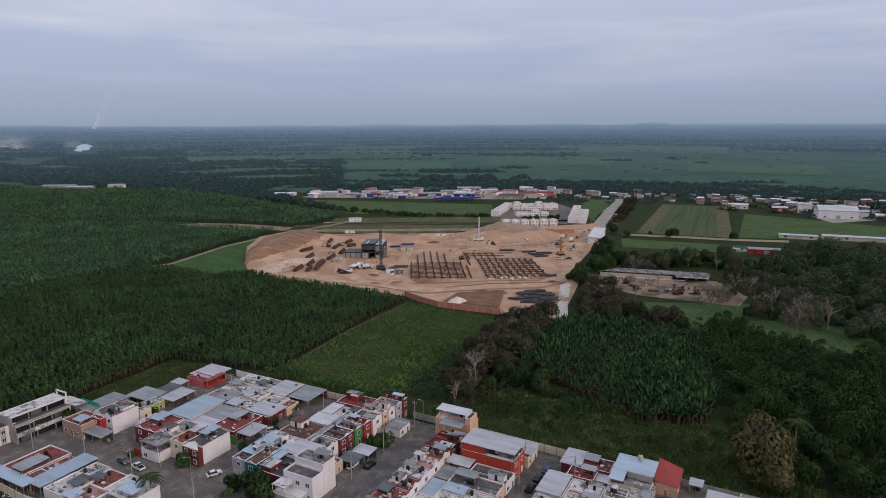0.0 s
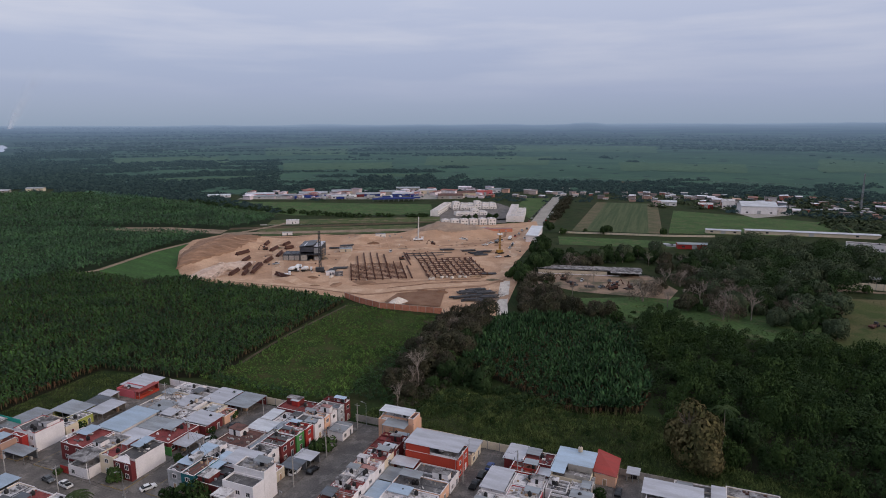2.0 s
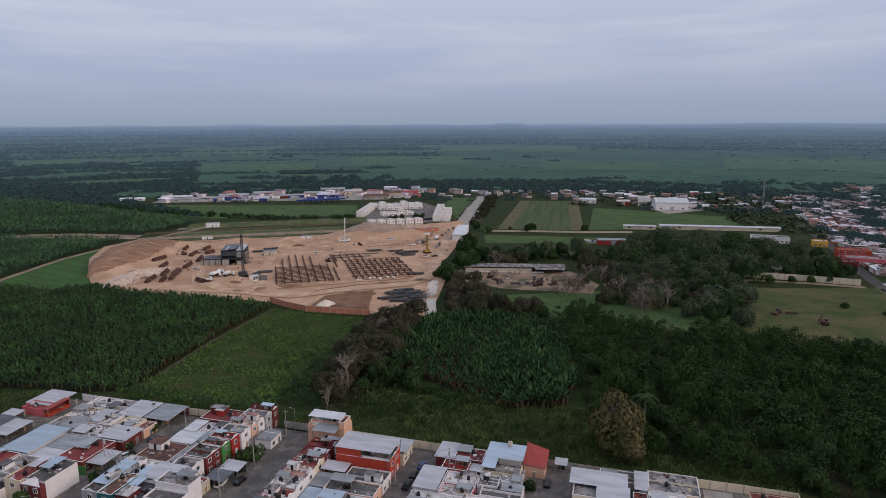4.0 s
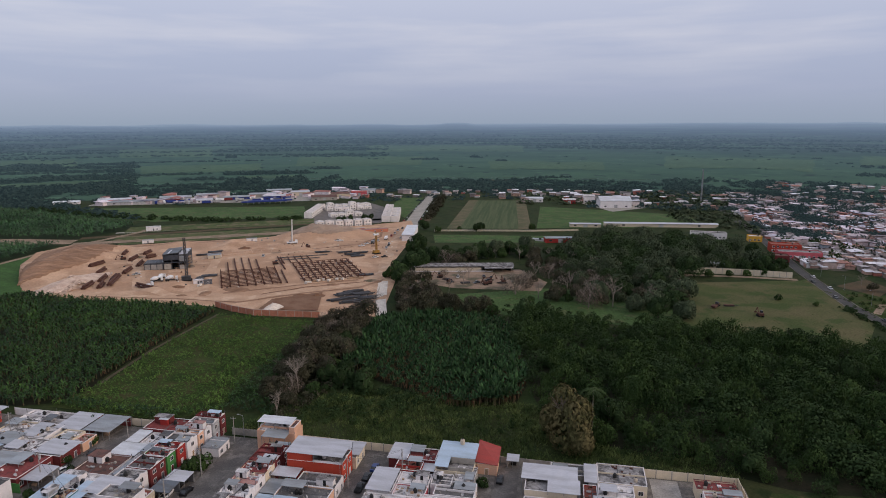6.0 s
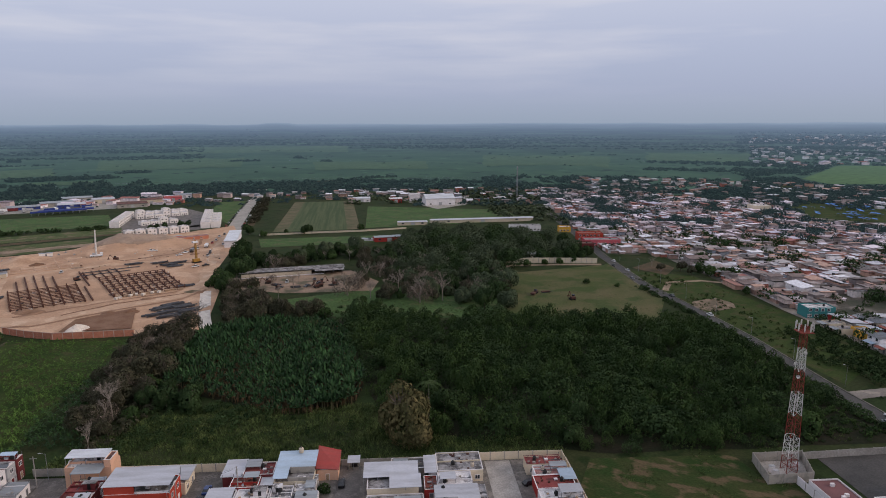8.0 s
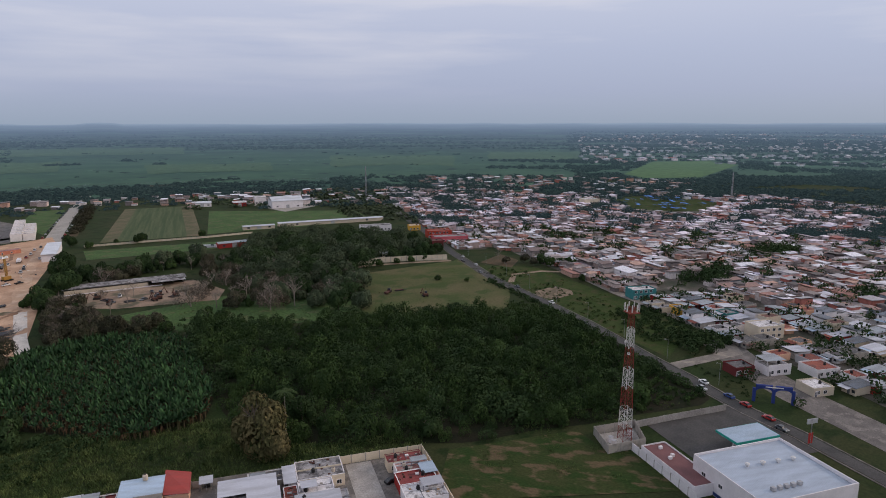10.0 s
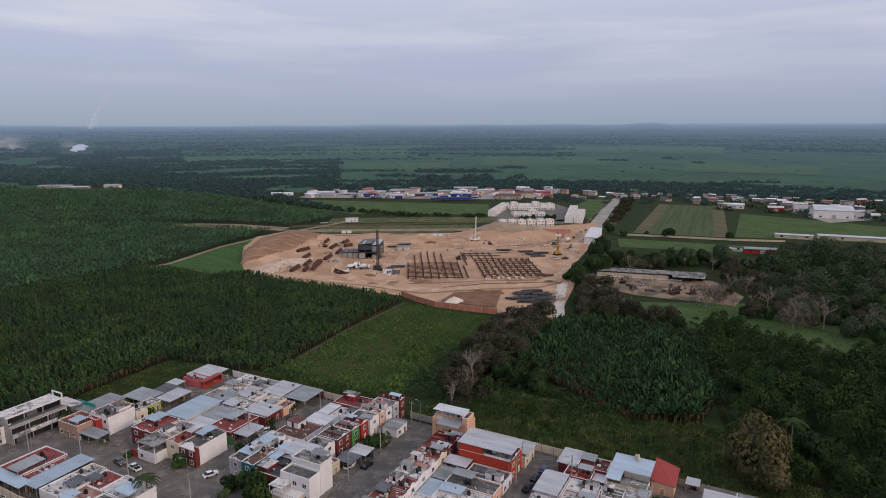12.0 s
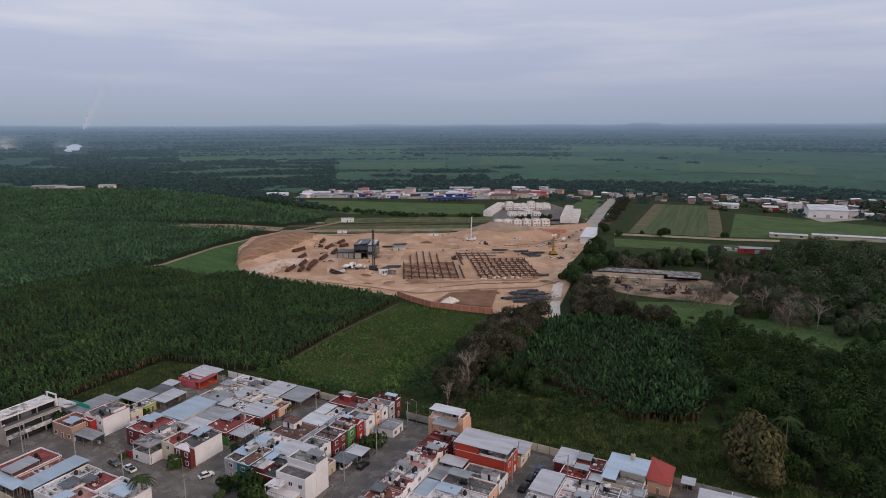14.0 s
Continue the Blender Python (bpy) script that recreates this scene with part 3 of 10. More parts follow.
def flat(name, poly, z, material, label, category, kind="structure", thick=0.0):
    bm = bmesh.new()
    f = bm.faces.new([bm.verts.new((x, y, z)) for x, y in poly])
    if f.normal.z < 0 or sum(a[0] * b[1] - b[0] * a[1] for a, b in zip(poly, poly[1:] + poly[:1])) < 0:
        f.normal_flip()
    if thick:
        r = bmesh.ops.extrude_face_region(bm, geom=list(bm.faces))
        bmesh.ops.translate(bm, verts=[v for v in r["geom"] if isinstance(v, bmesh.types.BMVert)], vec=(0, 0, -thick))
        bmesh.ops.recalc_face_normals(bm, faces=bm.faces)
    return tagged(part(name, bm, material), label, category, "", kind)


def ribbon(pts, width):
    """Outline of a road along points."""
    left, right = [], []
    for i, p in enumerate(pts):
        a, b = pts[max(i - 1, 0)], pts[min(i + 1, len(pts) - 1)]
        d = Vector((b[0] - a[0], b[1] - a[1])).normalized() * width / 2
        left.append((p[0] - d.y, p[1] + d.x))
        right.append((p[0] + d.y, p[1] - d.x))
    return right + left[::-1]


def strip(name, pts, width, z, material, label, category, thick=0.0):
    """A road as a row of quads along points."""
    o = ribbon(pts, width)
    k = len(pts)
    right, left = o[:k], o[k:][::-1]
    bm = bmesh.new()
    r = [bm.verts.new((x, y, z)) for x, y in right]
    l = [bm.verts.new((x, y, z)) for x, y in left]
    for i in range(k - 1):
        bm.faces.new((r[i], r[i + 1], l[i + 1], l[i]))
    if thick:
        e = bmesh.ops.extrude_face_region(bm, geom=list(bm.faces))
        bmesh.ops.translate(bm, verts=[v for v in e["geom"] if isinstance(v, bmesh.types.BMVert)], vec=(0, 0, -thick))
    bmesh.ops.recalc_face_normals(bm, faces=bm.faces)
    return tagged(part(name, bm, material), label, category, "", "structure")


# the village and the town share one grid: u runs along the village's far wall, v towards the camera
TURN = -28.0
_cu, _su = math.cos(radians(28)), math.sin(radians(28))


def uv(u, v):
    return (-1 + u * _cu - v * _su, 199.5 - u * _su - v * _cu)


def at_uv(u, v, z=0.0, rz=0.0):
    x, y = uv(u, v)
    return pose(x, y, z, 0, 0, TURN + rz)


def uv_rect(u0, u1, v0, v1):
    return [uv(u0, v1), uv(u1, v1), uv(u1, v0), uv(u0, v0)]

# ---- ground and roads ----
def rise(r):
    """The land is level, and climbs gently to the horizon's low hills."""
    t = np.clip((np.asarray(r, float) - 1900) / 2950, 0, 1)
    return 98 * t ** 1.35


def ridge(x, y):
    """Low hills on the skyline, higher towards the east."""
    az = np.degrees(np.arctan2(x, y))
    return 9 + 7 * np.exp(-((az - 55) / 35) ** 2) + 9 * np.exp(-((az - 18.0) / 1.4) ** 4) + 5 * np.exp(-((az - 38) / 9) ** 2) - 8 * np.exp(-((az + 22) / 14) ** 2)


def land(name, r0, r1, rings, sectors, material, label, uneven):
    radii = np.geomspace(r0, r1, rings)
    ang = np.radians(np.linspace(-180, 180, sectors, endpoint=False))
    vs = []
    for r in radii:
        x, y = r * np.sin(ang), r * np.cos(ang)
        t = np.clip((r - 2600) / 2200, 0, 1) ** 2
        bumps = np.array([noise.noise((a / 420, b / 420, 3.3)) + 0.6 * noise.noise((a / 130, b / 130, 9.1)) for a, b in zip(x, y)])
        vs.append(np.stack([x, y, rise(r) + t * (ridge(x, y) + uneven * bumps)], 1))
    vs = np.concatenate(vs)
    i = np.arange(rings - 1)[:, None] * sectors + np.arange(sectors)[None]
    j = np.arange(rings - 1)[:, None] * sectors + (np.arange(sectors)[None] + 1) % sectors
    fs = np.stack([i, i + sectors, j + sectors, j], 2).reshape(-1, 4)
    return quads(name, vs, fs[:, ::-1], material, label, "distance" if r0 > 100 else "ground", "structure", smooth=True)


ground = land("ground", 0.02, 1250, 40, 96, M["grass"], "rough dark green grass and scrub ground", 0)
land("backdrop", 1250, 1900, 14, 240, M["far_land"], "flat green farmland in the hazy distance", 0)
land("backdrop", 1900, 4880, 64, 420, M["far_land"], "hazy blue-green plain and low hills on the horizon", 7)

flat("street", uv_rect(-93.5, 146, 0.5, 72), 0.05, M["street"], "pale worn concrete streets of the village", "street")
flat("street", [uv(*p) for p in ((-117, 58), (-93.5, 58), (-93.5, 72), (-99.6, 72), (-99.6, 86), (-95.6, 97.8), (-88, 104), (-78, 116), (-70, 130), (-90, 130), (-96, 116), (-104, 103), (-111, 95.3), (-114.3, 87.4), (-116.8, 84))], 0.058, M["street"], "worn grey concrete lane at the village corner", "street")
flat("street", uv_rect(-93.5, -20, 72, 120), 0.05, M["street"], "pale worn concrete street below the village", "street")
# blocks of lots, with a kerb step round each
BLOCKS = [(-106, -94, 1, 62), (-84.5, -51, 1, 61.5), (-41, -8.5, 1, 60), (1, 34.8, 1, 75), (43.5, 75.5, 1, 60), (85, 119, 1, 60), (129.5, 144.5, 1, 60), (-98, -44, 72.5, 89)]
for u0, u1, v0, v1 in BLOCKS:
    flat("pavement", uv_rect(u0 - 1.4, u1 + 1.4, v0, v1), 0.2, M["pavement"], "worn grey concrete pavement round a block of houses", "pavement", thick=0.2)
for u0, u1, v0, v1 in BLOCKS:
    for a, b, c, d in ((u0 - 1.56, u0 - 1.41, v1 - 9, v1), (u1 + 1.41, u1 + 1.56, v1 - 9, v1), (u0 - 1.4, u0 + 7, v1 + 0.01, v1 + 0.16), (u1 - 7, u1 + 1.4, v1 + 0.01, v1 + 0.16)):
        flat("kerb", uv_rect(a, b, c, d), 0.22, M["kerb_yellow"], "faded yellow painted kerb at a street corner", "kerb", thick=0.2)
flat("lot", uv_rect(118.8, 129.6, 1, 50), 0.09, M["concrete"], "bare stained concrete yard", "yard")
flat("playing_court", [uv(*p) for p in ((-84.7, 98.4), (-75.3, 93.5), (-60, 92), (-58, 114), (-80, 114))], 0.14, M["pavement"], "pale concrete playing court", "court")
flat("lawn", [uv(*p) for p in ((-91, 91.6), (-76, 92.4), (-75.4, 93.4), (-84.8, 98.2), (-88, 97))], 0.10, M["grass"], "small dark lawn beside the playing court", "lawn")

RIGHT_ROAD = [(560, 660), (430, 445), (361, 337), (318.5, 262), (294, 202), (277, 164), (263, 138), (251, 116), (242, 97), (233, 81), (226.5, 68), (219.5, 49), (205, 20), (170, -40)]
strip("road", RIGHT_ROAD, 5.6, 0.17, M["asphalt"], "grey asphalt main road beside the thicket", "road")
for off in (-3.5, 3.5):
    kerb = [(p[0] + off * 0.9, p[1] - off * 0.44) for p in RIGHT_ROAD]
    strip("kerb", kerb, 0.5, 0.24, M["pavement"], "pale concrete kerb of the main road", "kerb", thick=0.2)
strip("road", [(250, 106), (285, 93), (300, 104), (311, 121), (328, 153), (339, 179), (356, 210), (366, 233), (370, 240)], 6.5, 0.16, M["dusty"], "dusty pale side street along the town", "road")
strip("path", [(366, 238), (358, 250), (337, 258), (318, 246)], 4, 0.14, M["pale_path"], "worn earth track across the green", "path")
strip("road", [(296, 106), (272, 84), (254, 60), (240, 34), (215, -10)], 17, 0.085, M["street"], "dusty pale side street", "road")
FAR_ROAD = [(66, 318), (73, 350), (83, 392), (104, 462), (132, 545), (162, 648), (205, 765), (249, 877), (300, 1010)]
strip("road", FAR_ROAD[4:], 13, 0.11, M["highway"], "wide pale concrete avenue lined with parked cars", "road")
strip("road", [(p[0] + 14, p[1] - 6) for p in FAR_ROAD[5:8]], 7, 0.10, M["path_soil"], "dirt track beside the avenue", "road")
strip("road", [(60, 306), (67, 345), (79, 396)], 6.2, 0.32, M["chalk"], "white cement slab track", "road")
strip("path", [(-21, 350), (-47.4, 300), (-59.4, 270.5), (-63, 258)], 1.6, 0.06, M["track"], "bare earth path between two fields", "path")

# fields
GREEN_PATCH = [(-200, 455), (-159, 425), (-133, 436), (-138, 483), (-150, 588), (-182, 524)]
flat("lawn", GREEN_PATCH, 0.12, M["bright"], "bright green cut field beside the building site", "field")
strip("path", [(-212, 446), (-200, 457), (-184, 524), (-152, 592)], 4.5, 0.13, M["pale_path"], "pale earth track along a field", "path")
flat("field", [(-274, 645), (-254, 654), (-209, 649), (-150, 626), (-152, 606), (-205, 620), (-252, 632)], 0.11, M["pale_path"], "strip of bare brown soil in the plantation", "field")
flat("field", [(182, 590), (261, 563), (354, 785), (282, 810)], 0.10, M["ploughed"], "ploughed field with pale green rows", "field")
flat("field", [(182, 590), (194, 586), (294, 806), (282, 810)], 0.115, M["stubble"], "bare brown edge of a ploughed field", "field")
flat("field", [(249, 567), (261, 563), (354, 785), (342, 789)], 0.115, M["stubble"], "bare brown edge of a ploughed field", "field")
flat("field", [(268, 566), (430, 520), (470, 600), (345, 720)], 0.10, M["lawn"], "flat green pasture", "field")
flat("field", [(160, 560), (300, 505), (286, 478), (150, 520)], 0.11, M["lawn"], "green paddock behind a low wall", "field")
flat("field", [(-100, 724), (60, 716), (62, 810), (-200, 870), (-226, 838), (-170, 782)], 0.10, M["lawn"], "wide green pasture", "field")
flat("field", [(-150, 628), (150, 668), (150, 678), (-150, 640)], 0.10, M["path_soil"], "dirt track beside a ditch", "path")
flat("field", [(-125, 653), (120, 672), (120, 680), (-125, 660)], 0.13, M["highway"], "pale farm track", "path")
flat("field", [(160, 672), (232, 860), (200, 870), (158, 752)], 0.10, M["lawn"], "green plot beside the avenue", "field")
flat("field", [(985 * math.sin(radians(a)), 985 * math.cos(radians(a))) for a in range(-24, 61, 4)] + [(1246 * math.sin(radians(a)), 1246 * math.cos(radians(a))) for a in range(60, -25, -4)], 0.05, M["far_land"], "green farmland beyond the trade yard", "field")
flat("field", [(396, 1098), (424, 1118), (500, 1084), (480, 1062)], 0.09, M["path_soil"], "bare brown field behind the houses", "field")
flat("meadow", [(205, 262), (264, 335), (340, 318), (352, 322), (300, 232), (262, 205)], 0.10, M["meadow"], "dry grassy meadow beside the main road", "meadow")
flat("meadow", [(112, 352), (172, 348), (250, 335), (205, 255), (140, 290), (118, 312)], 0.08, M["lawn"], "shaded grass among trees", "meadow")
strip("path", [(264, 352), (284, 352), (312, 338), (340, 320)], 5, 0.13, M["pale_path"], "pale earth path below a long wall", "path")
flat("yard", [(100, 408), (112, 425), (178, 402), (180, 362), (166, 343), (118, 366), (99, 388)], 0.13, M["yard"], "bare earth yard with scattered machines", "yard")
flat("meadow", [(330, 310), (366, 262), (322, 150), (300, 120), (258, 112), (286, 180)], 0.085, M["weedy"], "weedy roadside green", "meadow")
flat("bare_patch", [(300, 212), (310, 221), (329, 219), (327, 206), (320, 200), (303, 202)], 0.12, M["dirt"], "bare brown earth patch on the roadside green", "soil")
flat("bare_patch", [(350, 300), (384, 308), (376, 284), (352, 272)], 0.12, M["path_soil"], "worn earth football ground", "soil")
flat("bare_patch", [(119, 116), (133, 126), (172, 104), (167, 92), (172, 84), (166, 72), (163, 62), (112, 108)], 0.12, M["dry_lot"], "rough lot with dry brown patches", "lot")
flat("bare_patch", [(405, 650), (470, 672), (470, 715), (410, 735)], 0.12, M["highway"], "pale bare lot round a white hall", "lot")
flat("yard", uv_rect(222, 262, 3, 39), 0.11, M["asphalt"], "dark asphalt forecourt", "yard")

# ---- houses of the village ----
def water_tank(parent, x, y, z, light=False, r=0.55):
    t = part("water_tank", lathe([(r, 0), (r, 0.9 * r), (r * 1.04, r), (r, 1.1 * r), (r, 1.7 * r), (r * 0.55, 2.1 * r), (r * 0.5, 2.2 * r)], 10), M["tank_light" if light else "tank"], parent, "beige plastic water tank" if light else "black plastic water tank", pose(x, y, z))
    part("tank_lid", lathe([(r * 0.42, 0), (r * 0.4, 0.12), (r * 0.1, 0.18)], 8), M["tank"], t, "", pose(0, 0, 2.2 * r))
    return t


def window(parent, x, y, z, w, h, side, paint="white"):
    """A framed pane on an outer face; side turns it to face that way."""
    rz = {"-y": 0, "+x": 90, "+y": 180, "-x": -90}[side]
    bm = box(-w / 2 - 0.12, w / 2 + 0.12, -0.07, 0.02, -0.12, 0)
    for a in ((-w / 2 - 0.12, -w / 2, 0, h), (w / 2, w / 2 + 0.12, 0, h), (-w / 2 - 0.12, w / 2 + 0.12, h, h + 0.12), (-0.03, 0.03, 0, h)):
        box(a[0], a[1], -0.07, 0.02, a[2], a[3], bm)
    f = part("window", bm, M[paint], parent, "", pose(x, y, z, 0, 0, rz))
    part("pane", box(-w / 2, w / 2, -0.03, 0.015, 0, h), M["pane"], f)
    return f


def door(parent, x, y, w, h, side, paint="darkgrey", z=0.05):
    rz = {"-y": 0, "+x": 90, "+y": 180, "-x": -90}[side]
    d = part("door", box(-w / 2, w / 2, -0.06, 0.02, 0, h), M[paint], parent, "", pose(x, y, z, 0, 0, rz))
    bm = box(-w / 2 - 0.09, -w / 2, -0.09, 0.02, 0, h)
    box(w / 2, w / 2 + 0.09, -0.09, 0.02, 0, h, bm)
    box(-w / 2 - 0.09, w / 2 + 0.09, -0.09, 0.02, h, h + 0.1, bm)
    part("door_frame", bm, M["white"], d)
    return d


def shell(w, d, h, rim=0.45, t=0.16, gap=0.0):
    """Four walls with a parapet above the roof's level, butted at the corners."""
    bm = box(-w / 2, w / 2, -d / 2, -d / 2 + t, 0, h + rim)
    box(-w / 2, w / 2, d / 2 - t, d / 2, 0, h + rim, bm)
    box(-w / 2, -w / 2 + t, -d / 2 + t, d / 2 - t, 0, h + rim, bm)
    box(w / 2 - t, w / 2, -d / 2 + t, d / 2 - t, 0, h + rim, bm)
    return bm


def sheet_roof(parent, x0, x1, y0, y1, z, tilt, sheet, name="sheet_roof", label=""):
    """A tilted metal sheet with an edge trim and a few battens under it."""
    r = part(name, slab([(x0, y0, z), (x1, y0, z), (x1, y1, z + tilt), (x0, y1, z + tilt)], 0.07), M[sheet], parent, label)
    return r


def posts(parent, x0, x1, y0, y1, z0, z1, paint="metal", n=2):
    first = None
    for i in range(n):
        for y in (y0, y1):
            x = x0 + (x1 - x0) * i / max(n - 1, 1)
            first = again(first, pose(x, y, z0)) if first else part("post", box(-0.07, 0.07, -0.07, 0.07, 0, z1 - z0), M[paint], parent, "", pose(x, y, z0))


def house(u0, u1, v0, v1, h, wall="white", roof="r_white", front="-y", floors=None, label="", tanks=1, paint="white", trim=None, sheet=None, rim=0.32, clutter=True, skip_windows=False):
    """A small concrete house over a lot (u0..u1, v0..v1) with a flat roof, its windows and door on the street side."""
    w, d = u1 - u0, v1 - v0
    floors = floors or (2 if h > 4.6 else 1)
    names = {"r_white": "stained white", "r_grey": "grey", "r_dark": "black", "r_red": "dark red", "r_pink": "faded pink", "r_terra": "terracotta", "r_brown": "brown"}
    kinds = {1: "single-storey", 2: "two-storey", 3: "three-storey"}
    ob = thing("house", at_uv((u0 + u1) / 2, (v0 + v1) / 2), label or f"{wall} {kinds[floors]} concrete house with {names.get(roof, 'flat')} roof", "house", "village houses")
    part("wall", shell(w, d, h, rim), M[wall], ob)
    part("roof", box(-w / 2 + 0.165, w / 2 - 0.165, -d / 2 + 0.165, d / 2 - 0.165, h - 0.25, h), M[roof], ob, names.get(roof, "") + " coated flat roof")
    bm = bmesh.new()
    t, e = 0.22, 0.03
    z0, z1 = h + rim, h + rim + 0.06
    for a in ((-w / 2 - e, w / 2 + e, -d / 2 - e, -d / 2 + t), (-w / 2 - e, w / 2 + e, d / 2 - t, d / 2 + e), (-w / 2 - e, -w / 2 + t, -d / 2 + t, d / 2 - t), (w / 2 - t, w / 2 + e, -d / 2 + t, d / 2 - t)):
        box(*a, z0, z1, bm)
    part("coping", bm, M[trim or rnd.choice(["white", "white", wall, roof])], ob)
    if not skip_windows:
        side_len = d if front in ("+x", "-x") else w
        n = max(1, int(side_len / 3.2))
        fh = h / floors
        for k in range(floors):
            for i in range(n):
                s = (i + 0.5) / n * side_len - side_len / 2
                off = (w if front in ("+x", "-x") else d) / 2
                x, y = {"+x": (off, s), "-x": (-off, s), "-y": (s, -off), "+y": (s, off)}[front]
                if k == 0 and i == n // 2:
                    door(ob, x, y, 0.95, 2.1, front, rnd.choice(["darkgrey", "maroon", "white", "wood"]))
                else:
                    window(ob, x, y, fh * k + 1.0, 1.25, 1.15, front, paint)
    if floors == 2 and not skip_windows and rim < 0.4:
        # small curved gables over the front's parapet
        side_len = d if front in ("+x", "-x") else w
        rz = {"-y": 0, "+x": 90, "+y": 180, "-x": -90}[front]
        off = (w if front in ("+x", "-x") else d) / 2
        for i in range(max(1, int(side_len / 4.6))):
            k = max(1, int(side_len / 4.6))
            s = (i + 0.5) / k * side_len - side_len / 2
            x, y = {"+x": (off, s), "-x": (-off, s), "-y": (s, -off), "+y": (s, off)}[front]
            bm = bmesh.new()
            prof = [(-1.3, 0), (1.3, 0), (1.3, 0.12), (0.8, 0.2), (0.55, 0.5), (0, 0.65), (-0.55, 0.5), (-0.8, 0.2), (-1.3, 0.12)]
            a_, b_ = [bm.verts.new((p, -0.05, q)) for p, q in prof], [bm.verts.new((p, 0.15, q)) for p, q in prof]
            bm.faces.new(a_)
            bm.faces.new(b_[::-1])
            for j in range(9):
                bm.faces.new((a_[j], b_[j], b_[(j + 1) % 9], a_[(j + 1) % 9]))
            part("gable", bm, M["white"], ob, "white curved gable", pose(x, y, h + rim + 0.06, 0, 0, rz))
    for i in range(tanks):
        x, y = rnd.uniform(-w / 3, w / 3), rnd.uniform(-d / 3, d / 3)
        water_tank(ob, x, y, h, light=rnd.random() < 0.15)
    if clutter:
        if rnd.random() < 0.6:
            bx, by = rnd.uniform(-w / 4, w / 4), rnd.uniform(-d / 4, d / 4)
            part("skylight", box(bx - 0.5, bx + 0.5, by - 0.4, by + 0.4, h, h + 0.35), M["white"], ob)
        if rnd.random() < 0.5:
            bx, by = rnd.uniform(-w / 3, w / 3), rnd.uniform(-d / 3, d / 3)
            g = part("gas_tank", tube((bx - 0.6, by, h + 0.4), (bx + 0.6, by, h + 0.4), 0.28, n=8), M["silver"], ob)
        if rnd.random() < 0.45:
            bx, by = rnd.uniform(-w / 2.6, w / 2.6), -d / 2.6
            part("satellite_dish", lathe([(0.02, 0.0), (0.28, 0.06), (0.42, 0.2), (0.4, 0.2), (0.02, 0.04)], 10), M["grey"], ob, "", pose(bx, by, h + 0.7, 55, 0, rnd.uniform(0, 360)))
            part("dish_pole", tube((bx, by, h), (bx, by, h + 0.7), 0.04, n=5), M["metal"], ob)
        bm = bmesh.new()
        for i in range(rnd.randint(4, 9)):
            bx, by, bs_ = rnd.uniform(-w / 2 + 0.7, w / 2 - 0.7), rnd.uniform(-d / 2 + 0.7, d / 2 - 0.7), rnd.uniform(0.12, 0.45)
            box(bx - bs_, bx + bs_, by - bs_ * 0.7, by + bs_ * 0.7, h, h + rnd.uniform(0.1, 0.55), bm)
        part("rubbish", bm, M[rnd.choice(["block", "rust", "darkgrey", "block", "white", "wood"])], ob)["kind"] = "stuff"
        if rnd.random() < 0.7:
            bx, bm = rnd.uniform(-w / 3, w / 3), bmesh.new()
            box(bx - 0.07, bx + 0.07, -d / 2 + 0.2, d / 2 - 0.2, h + 0.02, h + 0.16, bm)
            box(bx, w / 2 - 0.2, -0.06, 0.06, h + 0.02, h + 0.14, bm)
            for sx, sy in ((-1, -1), (1, -1), (1, 1), (-1, 1)):
                box(sx * (w / 2 - 0.08) - 0.05, sx * (w / 2 - 0.08) + 0.05, sy * (d / 2 - 0.08) - 0.05, sy * (d / 2 - 0.08) + 0.05, h + rim, h + rim + rnd.uniform(0.3, 1.1), bm)
            part("pipe_run", bm, M["darkgrey"], ob)["kind"] = "stuff"
        if rnd.random() < 0.45:
            # a low wall across the roof, left from building in stages
            y = rnd.uniform(-d / 4, d / 4)
            part("roof_wall", box(-w / 2 + 0.17, w / 2 - 0.17, y - 0.08, y + 0.08, h, h + rnd.uniform(0.25, 0.7)), M[wall], ob)
    if clutter and not sheet and w > 4.5:
        # patches of sheet on short posts, washing-room boxes and stair heads, as people add them
        px, py = rnd.choice([-1, 1]) * w * 0.22, rnd.choice([-1, 1]) * d * 0.2
        kind_ = rnd.random()
        if kind_ < 0.5:
            pw, pd, pz = w * rnd.uniform(0.22, 0.27), d * rnd.uniform(0.22, 0.29), h + rnd.uniform(0.5, 1.9)
            sheet_roof(ob, px - pw, px + pw, py - pd, py + pd, pz, rnd.uniform(0.1, 0.35), rnd.choice(["s_light", "s_grey", "s_dark", "s_blue", "s_grey"]), label="patch of metal sheet over the roof")
            posts(ob, px - pw + 0.15, px + pw - 0.15, py - pd + 0.15, py + pd - 0.15, h, pz, "metal", 2)
        elif kind_ < 0.85:
            pw, pd, pz = w * 0.2, d * rnd.uniform(0.14, 0.24), h + rnd.uniform(1.0, 2.3)
            part("roof_room", box(px - pw, px + pw, py - pd, py + pd, h, pz), M[wall], ob)
            part("roof_room_slab", box(px - pw - 0.15, px + pw + 0.15, py - pd - 0.15, py + pd + 0.15, pz, pz + 0.14), M[rnd.choice(["r_white", "r_grey", "r_dark", roof])], ob)
            part("roof_door", box(px - 0.4, px + 0.4, py - pd - 0.05, py - pd + 0.02, h, min(h + 1.9, pz - 0.1)), M["tank"], ob)
